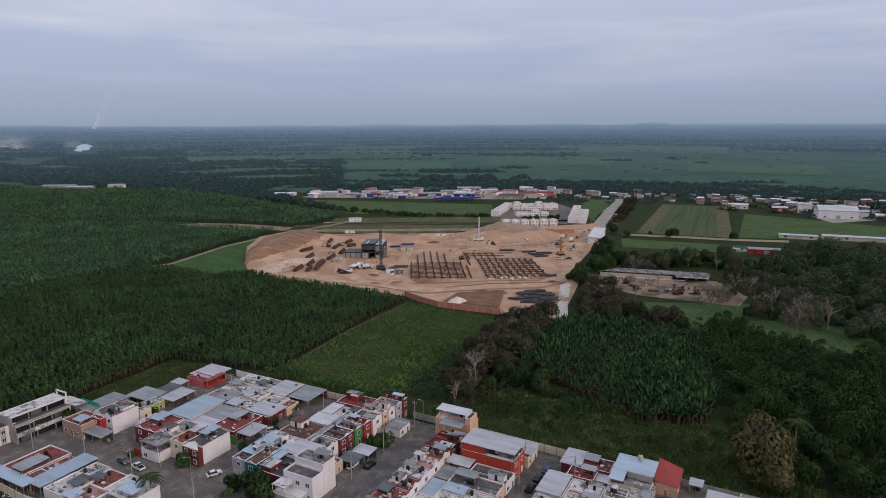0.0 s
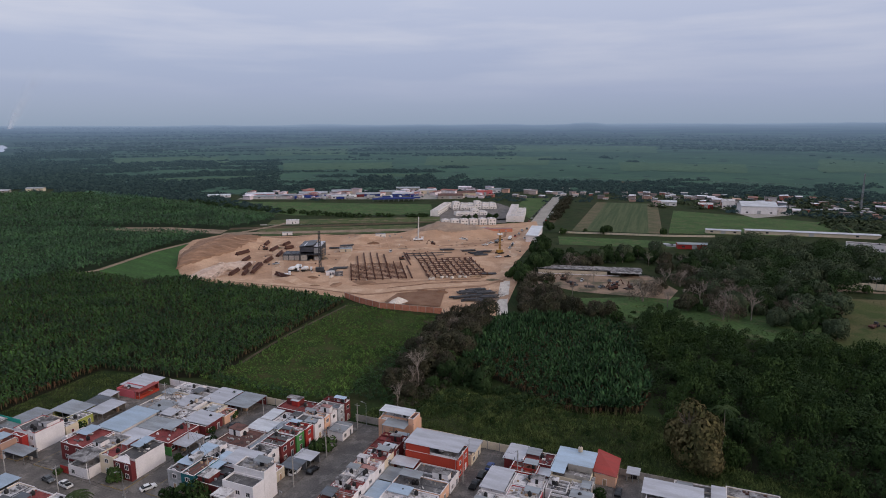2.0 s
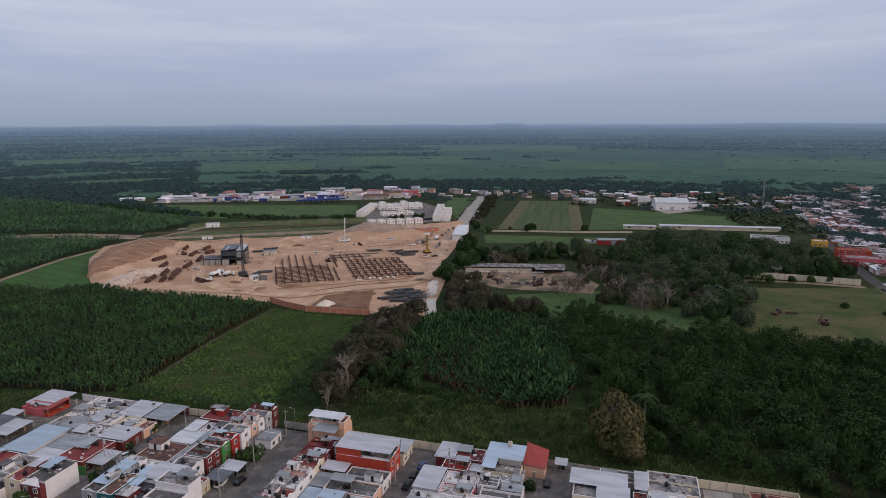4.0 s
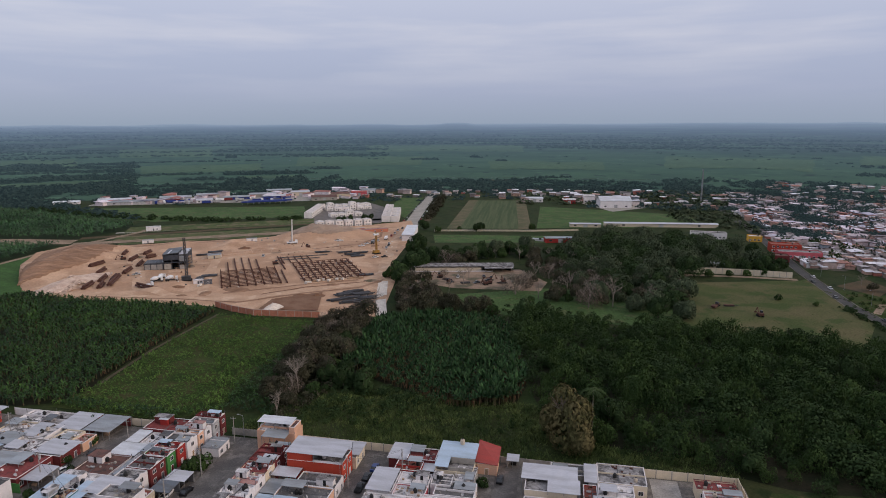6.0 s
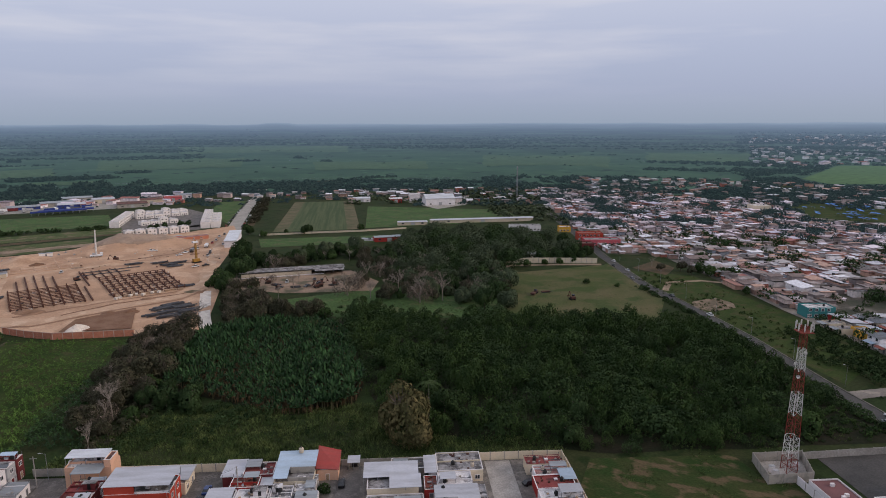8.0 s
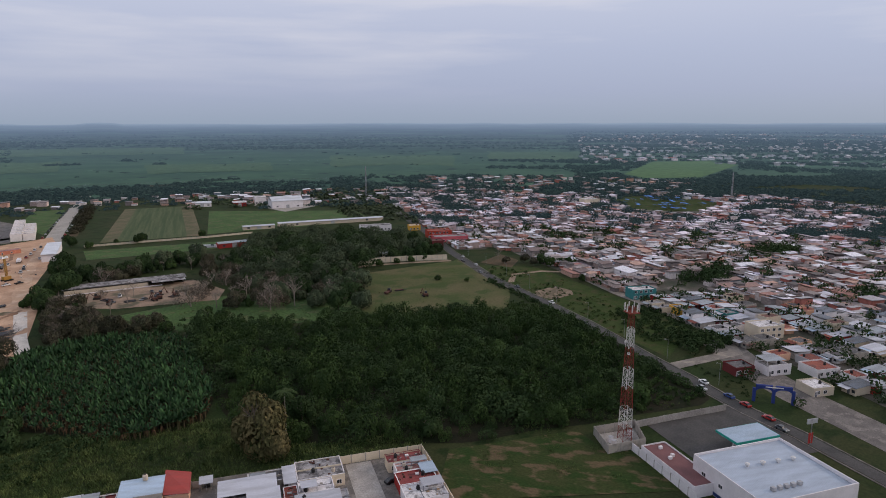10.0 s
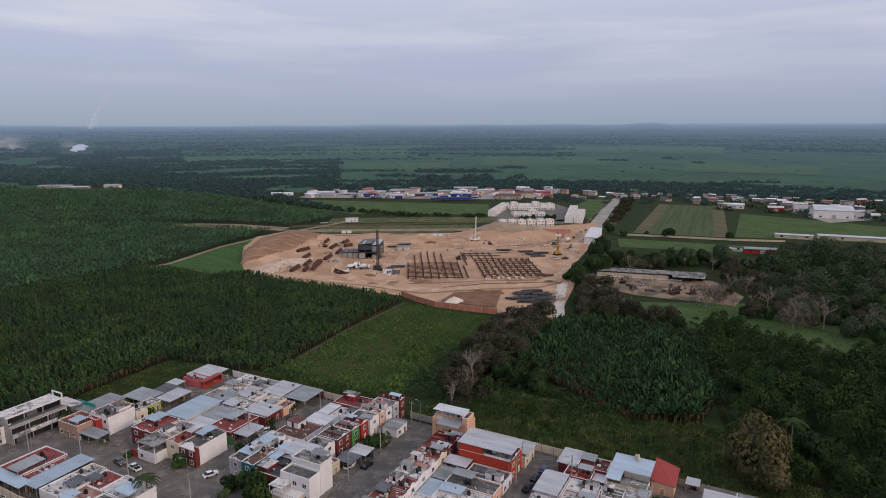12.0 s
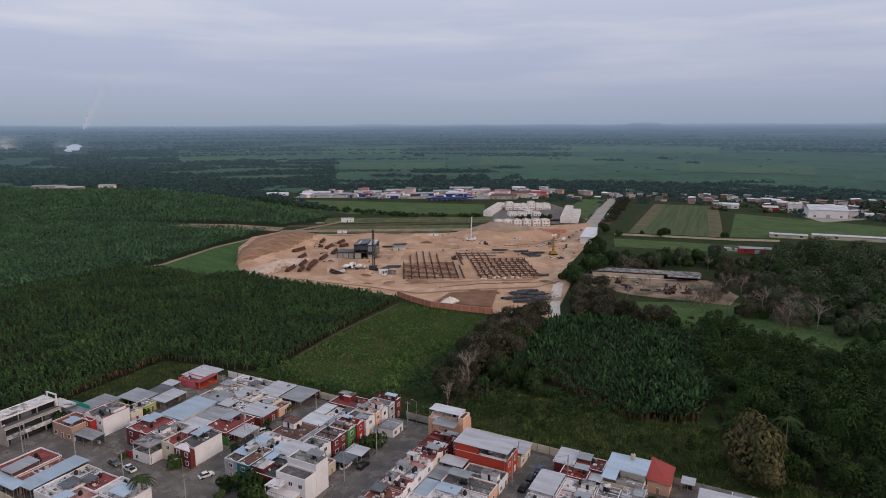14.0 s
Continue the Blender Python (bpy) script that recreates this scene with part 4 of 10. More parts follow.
    if sheet:
        s0, s1, t0, t1, z, kind = sheet
        sheet_roof(ob, s0 - (u0 + u1) / 2, s1 - (u0 + u1) / 2, (v0 + v1) / 2 - t1, (v0 + v1) / 2 - t0, z, 0.25, kind, label="metal sheet roof on posts")
        posts(ob, s0 - (u0 + u1) / 2 + 0.2, s1 - (u0 + u1) / 2 - 0.2, (v0 + v1) / 2 - t1 + 0.2, (v0 + v1) / 2 - t0 - 0.2, h if z > h else 0.2, z - 0.05, n=3)
    return ob


def carport(u0, u1, v0, v1, z, sheet, label="", closed=None, tilt=0.3, n=3):
    w, d = u1 - u0, v1 - v0
    ob = thing("carport", at_uv((u0 + u1) / 2, (v0 + v1) / 2), label or "open carport with a metal sheet roof on thin posts", "carport", "village carports")
    sheet_roof(ob, -w / 2, w / 2, -d / 2, d / 2, z, tilt, sheet)
    posts(ob, -w / 2 + 0.2, w / 2 - 0.2, -d / 2 + 0.2, d / 2 - 0.2, 0.2, z - 0.02, n=n)
    closed = closed or rnd.choice(["block", "darkgrey", "block", "maroon", "cream"])
    bx, by, bs_ = rnd.uniform(-w / 2 + 1.2, w / 2 - 1.2), rnd.uniform(-d / 4, d / 2 - 1.2), rnd.uniform(0.4, 0.8)
    part("crate", box(bx - bs_, bx + bs_, by - bs_ * 0.6, by + bs_ * 0.6, 0.2, 0.2 + rnd.uniform(0.5, 1.5)), M[rnd.choice(["darkgrey", "rust", "wood", "tank", "block"])], ob)
    if z < 4.2:
        # walls added behind and beside to keep the space under the sheet dark
        part("wall", box(-w / 2 + 0.3, w / 2 - 0.3, d / 2 - 0.5, d / 2 - 0.32, 0.2, z), M[closed], ob)
        part("side_wall", box(-w / 2 + 0.3, -w / 2 + 0.46, -d / 2 + 0.6, d / 2 - 0.5, 0.2, z - 0.1), M[closed], ob)
    return ob


# west of the first street
house(-105, -96, 4, 15.5, 2.7, "pink", "r_red", "+x", label="pink and red single-storey house under a zinc roof", sheet=(-107, -95.5, 1.0, 12.5, 3.0, "s_light"))
ver = carport(-96, -93.6, 6, 15.5, 3.1, "s_red", "orange porch with square posts beside a pink house", n=2)
part("porch_wall", box(-1.1, 1.1, -4.6, 4.6, 0.2, 1.1), M["orange"], ver)
carport(-107, -101, 17.5, 22, 2.8, "s_light", closed="block")
carport(-106, -97, 22, 28.5, 2.7, "s_dark", closed="block")
carport(-110.5, -98.6, 29.4, 38, 3.1, "s_grey", "wide carport under weathered zinc sheets", closed="lime")
carport(-98.2, -90.6, 23.5, 33.6, 3.0, "s_light", n=4)
house(-99.5, -94, 34.5, 41, 2.9, "lime", "r_grey", "+x", label="small lime green house with a flat roof")
house(-113, -105.5, 40.5, 54, 3.5, "grey", "r_grey", "+x", label="long grey shed house with a sheet roof", sheet=(-114, -105, 40, 54.5, 4.2, "s_grey"), tanks=0)
house(-104, -92, 41.5, 46, 3.4, "cream", "r_white", "+x", tanks=2)
house(-102, -92.2, 46.3, 56, 6.0, "white", "r_dark", "-y", label="white two-storey house with a blank party wall and black roof", tanks=3, trim="red")
house(-100.5, -95.5, 56.1, 58, 5.2, "red", "r_red", "-y", tanks=0, clutter=False)
house(-108, -98, 55, 63, 4.5, "clay", "r_terra", "-y", rim=0.45, label="clay-coloured two-storey corner house with terracotta roof", tanks=1)
carport(-97.5, -88, 58.3, 63, 3.0, "s_grey", "carport with grey sheets and white columns", n=3)
row_ = house(-125.5, -117, 72.5, 86, 5.6, "white", "r_brown", "+x", label="white and grey row house with brown flat roof", tanks=4, paint="darkgrey", clutter=False, skip_windows=True)
for k in range(5):
    y = -5.4 + 2.7 * k
    part("front_bay", box(4.22, 4.5, y - 0.75, y + 0.75, 0.25, 5.5), M["grey" if k % 2 else "white"], row_, "shallow projecting bay of the front")
    for z in (0.9, 3.6):
        window(row_, 4.5, y, z, 1.1, 1.2, "+x")
# the long open three-storey frame
frame3 = thing("unfinished_building", at_uv(-118, 64.5), "long three-storey white concrete building with open unfinished storeys", "building")
STEP3 = ((5.0, 0.0), (5.0, 2.7), (3.4, 5.4), (1.0, 8.1))
for k, (x, z) in enumerate(STEP3):
    # slabs below the roof are dark grey to paint shade into the storeys
    part("floor_slab", box(-5, x, -10, 8.5, z - (0.0 if k == 0 else 0.28), z + 0.12), M["darkgrey" if k < 3 else "r_white"], frame3)
    if k:
        part("fascia", box(x + 0.02, x + 0.2, -10.1, 8.6, z - 0.42, z + 0.2), M["white"], frame3)
    if k < 3:
        top = STEP3[k + 1][1] - 0.28
        # added near-black infill, where the open storey is only in shade
        part("wall", box(STEP3[k + 1][0] - 1.0, STEP3[k + 1][0] - 0.84, -9.9, 8.4, z + 0.12, top), M["tank"], frame3, "near-black infill standing in for the storey's shade")
        part("end_wall", box(-5, x - 0.1, -10.2, -10.02, z + 0.12, top + 0.7), M["concrete"], frame3)
        part("end_wall", box(-5, STEP3[k + 1][0] - 0.1, 8.52, 8.7, z + 0.12, top), M["white"], frame3)
        for i in range(4):
            mm = pose(STEP3[k + 1][0] - 0.25, -9.7 + 6.0 * i, z + 0.12)
            part("column", box(-0.15, 0.15, -0.15, 0.15, 0, top - z - 0.12), M["concrete"], frame3, "", mm)
            if i < 3:
                part("shutter", box(STEP3[k + 1][0] - 0.83, STEP3[k + 1][0] - 0.76, -8.6 + i * 6, -5.2 + i * 6, z + 0.2, z + 2.2), M["tank" if (i + k) % 3 else "darkgrey"], frame3)
part("back_wall", box(-5.2, -5.02, -10, 8.5, 0.12, 8.4), M["white"], frame3)
part("parapet", box(5.22, 5.36, -10.1, 8.6, 2.4, 3.7), M["r_white"], frame3, "stained white balcony parapet")
part("parapet", box(3.62, 3.74, -10.1, 8.6, 5.2, 6.1), M["concrete"], frame3, "bare concrete balcony parapet")
part("gate_post", box(-4.6, -4.2, 8.75, 9.15, 5.4, 9.3), M["white"], frame3)
part("gate_post", box(0.6, 1.0, 8.75, 9.15, 5.4, 9.3), M["white"], frame3)
part("gate_beam", box(-4.6, 1.0, 8.75, 9.15, 9.31, 9.7), M["white"], frame3)
part("terrace_roof", box(-5, 5.4, 9.2, 13.5, 5.25, 5.4), M["r_white"], frame3, "pale stained flat roof over the corner")
part("terrace_front", box(-4.8, 5.0, 9.2, 13.3, 0.1, 5.24), M["darkgrey"], frame3)
green_wall = thing("boundary_wall", at_uv(-112, 50.5), "turquoise green plastered garden wall", "wall")
part("wall", box(-5, 5, -0.1, 0.1, 0, 5.6), M["turq"], green_wall)
house(-124.5, -108.8, 97.2, 108, 5.0, "white", "r_terra", "+x", label="white house with a red flat roof beside the lane", floors=2, clutter=False)

# between the first two streets
house(-84, -75, 2, 10, 3.2, "white", "r_white", "-x", tanks=1)
house(-74.5, -67.5, 1.5, 10, 3.0, "white", "r_grey", "+x", tanks=1)
house(-84, -74, 10.3, 18, 3.1, "cream", "r_white", "-x", tanks=1)
house(-73.5, -64.5, 10.3, 19, 3.2, "white", "r_white", "+x", tanks=2, sheet=(-73.5, -68, 10.5, 19.2, 3.8, "s_light"))
house(-84, -72, 18.3, 26, 3.3, "white", "r_grey", "-x", tanks=1, sheet=(-79, -71.5, 18, 25, 3.9, "s_grey"))
house(-71.6, -61, 19.3, 27.5, 3.0, "block", "r_white", "+x", tanks=1)
house(-82.5, -73.5, 26.3, 41.5, 3.0, "white", "r_grey", "-x", label="white house roofed with bluish sheets", sheet=(-83.5, -72.6, 25.6, 41.8, 3.9, "s_blue"), tanks=0)
carport(-72.4, -63.3, 28, 36, 3.2, "s_grey")
carport(-72.4, -63.3, 36.3, 44.5, 3.0, "s_light")
house(-80.8, -71.2, 45, 56, 5.5, "maroon", "r_red", "-y", label="dark red two-storey house with white gables", tanks=1, paint="white")
house(-84.2, -81, 45.5, 53, 4.8, "white", "r_white", "-y", tanks=0)
terr = house(-70.9, -63.2, 54.6, 61.4, 3.0, "white", "r_grey", "-y", label="white house front with a roofed upper terrace", tanks=0, clutter=False)
part("terrace_roof", box(-3.9, 3.9, -3.5, 3.5, 5.55, 5.8), M["r_grey"], terr)
posts(terr, -3.6, 3.6, -3.2, 3.2, 3.0, 5.55, "white", n=2)
part("back_wall", box(-3.7, 3.7, 3.2, 3.35, 3.0, 5.5), M["white"], terr)
part("red_gate", box(-7.5, -3.95, -3.3, -3.2, 0.2, 2.4), M["red"], terr)
house(-71, -63.6, 45, 54.3, 5.3, "white", "r_grey", "-y", tanks=1)
house(-63.3, -57.7, 46, 57, 5.7, "cream", "r_red", "-y", label="cream two-storey house with a red roof", tanks=1)
house(-57.5, -50.6, 45, 55.6, 6.0, "white", "r_dark", "-y", label="white two-storey corner house with a dark roof", tanks=2)
rf = thing("terraced_house", at_uv(-54, 56.5), "dark red gabled house front with white window frames", "house")
part("wall", box(-3.4, 3.4, -0.8, 0.86, 0.2, 5.6), M["maroon"], rf)
part("gable", slab([(-3.4, -0.8, 5.6), (3.4, -0.8, 5.6), (1.2, 0.8, 6.6), (-1.2, 0.8, 6.6)], 0.3), M["white"], rf)
for x in (-1.7, 1.7):
    window(rf, x, -0.8, 3.6, 1.2, 1.3, "-y")
    window(rf, x, -0.8, 0.9, 1.2, 1.3, "-y")
house(-62.8, -53, 28.3, 41.3, 3.4, "maroon", "r_red", "+x", label="dark red single-storey house with a red roof", tanks=1)
carport(-54.2, -46.8, 32.4, 40.2, 3.1, "s_light", "white walled carport with zinc sheets", closed="white")
gw = thing("boundary_wall", at_uv(-55, 42.2), "light green plastered yard wall", "wall")
part("wall", box(-4, 4, -0.1, 0.1, 0.2, 3.0), M["green"], gw)
house(-60.3, -50.8, 20, 28, 3.2, "maroon", "r_grey", "+x", label="brick red house with orange pillars", sheet=(-60.6, -50, 19.5, 27.6, 3.9, "s_light"), tanks=1)
house(-62, -55, 12.5, 19.6, 3.2, "cream", "r_white", "+x", tanks=1)
house(-54.8, -50.5, 13, 19.3, 2.8, "peach", "r_pink", "+x", tanks=0)
carport(-67.3, -57.5, 0.8, 12.2, 3.5, "s_light", closed="orange", n=4)
carport(-57.3, -47.4, 0.5, 11.5, 3.3, "s_grey", "long carport with weathered zinc sheets and posts", closed="maroon", n=5)

# between the second and third streets
far_red = house(-37.2, -23.2, 0.2, 8.5, 4.0, "maroon", "r_red", "-x", label="low house with a wide dark red roof and stair box", tanks=1)
part("stair_box", box(-3.2, -0.6, -0.5, 2.4, 4.0, 6.0), M["red"], far_red)
part("stair_roof", box(-3.5, -0.3, -0.8, 2.7, 6.0, 6.15), M["s_white"], far_red)
carport(-38, -33.2, 8.8, 16.2, 3.7, "s_white", closed="white")
carport(-38.2, -29.3, 16.6, 23.4, 3.5, "s_white", closed="cream", n=3)
house(-33, -24.3, 8.8, 16.3, 3.1, "white", "r_white", "-x", tanks=1)
house(-29, -24, 16.6, 25, 3.0, "white", "r_white", "-x", tanks=2)
house(-41, -29.5, 24, 34.5, 3.5, "white", "r_brown", "+x", label="white house with a red-brown roof", tanks=1)
carport(-29.2, -25.5, 25.3, 33, 3.2, "s_grey")
house(-41.3, -27.5, 34.8, 44, 3.6, "white", "r_white", "-x", tanks=2, label="white house with a wide stained roof")
teal = house(-33.5, -29, 45.5, 55.8, 5.7, "teal", "r_brown", "-y", label="dark teal two-storey house with white trim", tanks=1, trim="white")
house(-38.6, -33.7, 45, 55.6, 5.6, "grey", "r_dark", "-y", label="grey two-storey house with a white zigzag parapet", tanks=1, trim="white")
carport(-38.8, -34, 40, 52, 6.1, "s_blue", "bluish sheet roof over a house terrace")
carport(-30.4, -26, 41, 53, 5.6, "s_blue", "pale sheet canopy over a yard")
house(-28.6, -19.2, 46.5, 56, 4.6, "maroon", "r_dark", "-y", label="dark maroon house with a black roof", tanks=2)
house(-28, -19, 38.5, 46.2, 4.9, "white", "r_grey", "-y", label="white house under a grey sheet roof", sheet=(-28, -18.8, 38, 46, 5.8, "s_light"), tanks=1)
house(-18.6, -8.6, 46.3, 51.5, 9.0, "white", "r_grey", "+x", floors=3, label="tall white three-storey house with a blank side", tanks=1, skip_windows=True)
house(-18.6, -8.62, 51.55, 56.2, 7.0, "white", "r_dark", "-y", floors=2, rim=0.5, label="white stepped front of a tall house", tanks=0, clutter=False)
bal = thing("terraced_house", at_uv(-14.5, 58.2), "tan balcony front of a white house with a pale canopy", "house")
part("wall", box(-4, 4, -1.9, 1.96, 0.2, 3.2), M["sand"], bal)
part("balcony", box(-4.3, 4.3, -2.6, 1.9, 3.2, 3.4), M["white"], bal)
part("canopy", box(-4.3, 0.3, -2.6, 1.9, 5.6, 5.75), M["r_white"], bal)
posts(bal, -4.1, 0, -2.4, 1.6, 3.4, 5.6, "white")
window(bal, 2.2, -1.9, 1.0, 1.3, 1.3, "-y")
part("railing", box(-4.2, 4.2, -2.55, -2.5, 4.3, 4.36), M["darkgrey"], bal)
for i in range(15):
    box_m = pose(-4.1 + i * 0.58, -2.52, 3.4)
    bar = again(bar, box_m) if i else part("baluster", box(-0.02, 0.02, -0.02, 0.02, 0, 0.9), M["darkgrey"], bal, "", box_m)
CROW = [(-2, 1.2, 6.3, "maroon", "r_red"), (1.3, 5.2, 5.9, "grey", "r_grey"), (5.3, 9, 5.8, "white", "r_pink"), (9.1, 12, 5.7, "peach", "r_white"), (12.1, 17.4, 5.6, "white", "r_dark"),
        (17.5, 21.6, 5.8, "red", "r_red"), (21.7, 25.8, 5.6, "green", "r_red"), (25.9, 32.8, 5.5, "maroon", "r_dark"), (32.9, 38.2, 5.2, "white", "r_grey")]
for v0, v1, h, wall, roof in CROW:
    sh = (v0 + 2) * 0.11
    house(-22.8 - sh * 0.6, -14 - sh, v0, v1, h, wall, roof, "+x", tanks=1, label=f"{wall} two-storey terraced house with small gable front")
house(-18, -12, 38.4, 46.1, 3.3, "sand", "r_terra", "+x", tanks=0, label="low sand-coloured house with a terracotta roof")
carport(-13.4, -7, 27.4, 32.4, 3.0, "s_light")
carport(-14.2, -8, 32.7, 38, 2.9, "s_dark", "carport under dark sheets")
house(-13, -7.4, 7.6, 14, 2.8, "white", "r_grey", "+x", tanks=0, label="low white garage with a sheet roof", sheet=(-13.3, -7.2, 7.4, 14.2, 3.1, "s_grey"))

# between the third and fourth streets
peach = house(1.6, 14.2, 0.3, 6.4, 6.0, "peach", "r_white", "-x", label="peach two-storey house with a sheet roof over its terrace", tanks=2, sheet=(0.9, 12.2, 0, 4.6, 8.3, "s_white"))
carport(4.5, 12.5, 5, 9.6, 6.2, "s_grey", "grey sheet roof over an upper terrace")
house(12.3, 14.15, 1.2, 6.3, 8.0, "peach", "r_brown", "-y", tanks=0, clutter=False, floors=2, skip_windows=True)
CE = [(10, 13.3, 4.6, "cream", "r_grey"), (13.5, 18.2, 5.9, "maroon", "r_red"), (18.3, 23, 5.9, "maroon", "r_red"), (23.1, 28.8, 5.8, "cream", "r_red"), (28.9, 34.4, 5.6, "white", "r_pink"), (34.5, 40, 5.5, "white", "r_white"),
      (40.1, 46, 5.3, "white", "r_red"), (46.1, 53, 5.0, "white", "r_terra"), (53.1, 62, 4.8, "white", "r_dark"), (62.1, 70, 4.4, "cream", "r_pink")]
for v0, v1, h, wall, roof in CE:
    house(7.6 - max(0, v0 - 40) * 0.05, 15.6, v0, v1, h, wall, roof, "+x", tanks=3, trim=roof, label=f"{wall} two-storey terraced house crowded with tanks and dishes")
orange = house(18.6, 35, 12.6, 21.4, 6.2, "orange", "r_grey", "+x", label="large orange two-storey house with a roofed white terrace", tanks=0, floors=2, sheet=(18.2, 35.4, 12.2, 21.6, 8.9, "s_light"))
part("terrace_wall", box(-8.1, -0.5, -4.3, -4.15, 6.2, 8.7), M["orange"], orange)
part("terrace_rail", box(-0.4, 8.1, -4.3, -4.15, 6.2, 7.1), M["white"], orange)
house(25, 36, 4, 12.3, 3.3, "cream", "r_white", "+x", label="cream house with pale patched sheet roof", sheet=(24.4, 36.6, 3.4, 11, 4.0, "s_light"), tanks=1)
carport(15.9, 23.5, 21.8, 26.5, 4.3, "s_light", n=3)
carport(15.9, 20.5, 26.8, 33.5, 3.3, "s_grey")
house(23.7, 35.6, 21.8, 28.5, 3.3, "white", "r_dark", "+x", tanks=1, label="low house with a black stained roof and white edges", trim="white")
house(20.8, 35.4, 28.8, 35, 3.4, "peach", "r_dark", "+x", tanks=2, trim="white")
house(20.8, 35.2, 35.3, 42.5, 3.2, "white", "r_white", "+x", tanks=2)
carport(16, 20.5, 34, 42, 3.0, "s_blue")
house(16, 35, 42.8, 50, 3.3, "white", "r_white", "+x", tanks=2)
house(16, 34.8, 50.3, 58, 3.6, "white", "r_grey", "+x", tanks=2, sheet=(16, 25, 50, 58, 4.3, "s_light"))
house(16, 34.6, 58.3, 68, 3.4, "cream", "r_grey", "+x", tanks=2)

# between the fourth and fifth streets
house(45.5, 50.8, 2.2, 10.3, 3.3, "maroon", "r_red", "-x", label="dark red house with a pale sheet roof", sheet=(45, 51, 1.5, 10.6, 4.0, "s_light"), tanks=0)
house(50.9, 59.4, 3.4, 10, 3.7, "maroon", "r_red", "-y", tanks=1)
house(48.6, 56.2, 10.4, 15.8, 3.4, "red", "r_terra", "-y", tanks=1, label="low house with an orange-red roof")
carport(56.3, 59.9, 8.5, 14, 3.0, "s_white")
blue = house(60.2, 71, 1.2, 14, 3.4, "cream", "r_grey", "-y", label="cream house with a large blue sheet roof", tanks=0, clutter=False)
sheet_roof(blue, -5.6, 5.5, -1.4, 6.9, 5.4, 0.5, "s_blue", label="large pale blue sheet roof")
sheet_roof(blue, -5.6, -1.6, -6.8, -1.4, 5.1, 0.3, "s_blue")
part("upper_wall", box(-5.3, 5.2, 6.0, 6.2, 3.6, 5.4), M["cream"], blue)
part("upper_wall", box(-5.3, -5.1, -6, 6, 3.6, 5.0), M["cream"], blue)
part("yard_wall", box(-1.5, 5.3, -6.3, -6.15, 3.6, 4.9), M["block"], blue)
part("upper_wall", box(-1.5, 5.3, -1.6, -1.42, 3.6, 5.3), M["block"], blue)
water_tank(blue, 0.6, 5.6, 6.0, light=True, r=0.7)
gable = house(71.3, 77.2, -1, 8, 3.2, "peach", "r_brown", "-y", label="brick house under a steep red sheet roof", tanks=0, clutter=False)
part("sheet_roof", slab([(-3.3, -4.9, 4.2), (3.3, -4.9, 3.6), (3.3, 4.8, 4.4), (-3.3, 4.8, 6.2)], 0.1), M["s_red"], gable, "red painted sheet roof")
posts(gable, -3, 3, -4.2, 4.2, 3.2, 3.9, "wood")
house(44, 51, 16.4, 27, 3.3, "white", "r_grey", "-x", label="house with grey sheet roof and white parapets", sheet=(43.6, 50.6, 16, 27.4, 3.9, "s_light"), tanks=0)
house(51.3, 60, 16.4, 22, 3.2, "white", "r_white", "-y", tanks=2, trim="white")
house(51.3, 60, 22.3, 28, 3.1, "pink", "r_white", "-y", tanks=1, trim="white")
house(60.3, 66, 15.4, 21, 3.2, "white", "r_grey", "-y", tanks=1)
house(66.3, 72, 10.2, 18, 3.1, "block", "r_white", "+x", tanks=0)
house(62, 73, 18.4, 25.5, 3.0, "white", "r_dark", "+x", tanks=1)
for k, (v0, wall, roof) in enumerate(((28.3, "white", "r_white"), (36, "cream", "r_grey"), (44, "white", "r_dark"))):
    house(44, 58.5, v0, v0 + 7.3, 3.2, wall, roof, "-x", tanks=2)
    house(59, 74, v0 - 2, v0 + 5.5, 3.2, "white", "r_grey" if k else "r_white", "+x", tanks=1)

# beyond the fifth street
house(86, 99.8, 14.5, 21.2, 4.6, "cream", "r_grey", "-y", label="pale peach house under wide grey sheet roofs", sheet=(92, 100.6, 15.5, 22, 5.5, "s_light"), tanks=0, clutter=False)
carport(84.8, 100, 9.2, 16.8, 5.7, "s_light", "wide zinc roof over an upper floor", closed="cream", n=5)
house(86, 92, 4.5, 8.6, 2.7, "block", "r_dark", "-y", tanks=0)
house(92.5, 102, 3, 8.8, 3.0, "block", "r_dark", "-y", tanks=1, label="low block house with dark roof")
carport(79.5, 83.2, -0.6, 3.2, 2.6, "s_light", "small shed roofed with one zinc sheet", closed="block")
house(103.2, 105.2, 2.5, 12, 3.2, "white", "r_grey", "-y", tanks=0, sheet=(101.8, 105.4, 3, 12.4, 3.8, "s_light"), clutter=False, skip_windows=True)
house(105.5, 118.6, 1.6, 11.8, 3.6, "cream", "r_grey", "-y", label="wide cream house with a weathered grey roof", tanks=2, rim=0.2)
house(105.4, 114.8, 12.1, 18.5, 3.4, "white", "r_white", "-y", label="white house with black mould lines on its roof", tanks=1, trim="white")
house(101.5, 105.2, 13, 20, 3.0, "red", "r_terra", "-y", tanks=0)
house(104, 118, 18.8, 26, 3.2, "white", "r_grey", "-y", tanks=1, sheet=(104, 116, 19, 26, 3.8, "s_light"))
for v0, wall, roof in ((22, "white", "r_grey"), (30, "cream", "r_white"), (38, "white", "r_dark")):
    house(86, 101, v0, v0 + 7.4, 3.3, wall, roof, "-x", tanks=2)
    house(102, 118, v0 + 4.4, v0 + 11.6, 3.3, "white", roof, "+x", tanks=1)
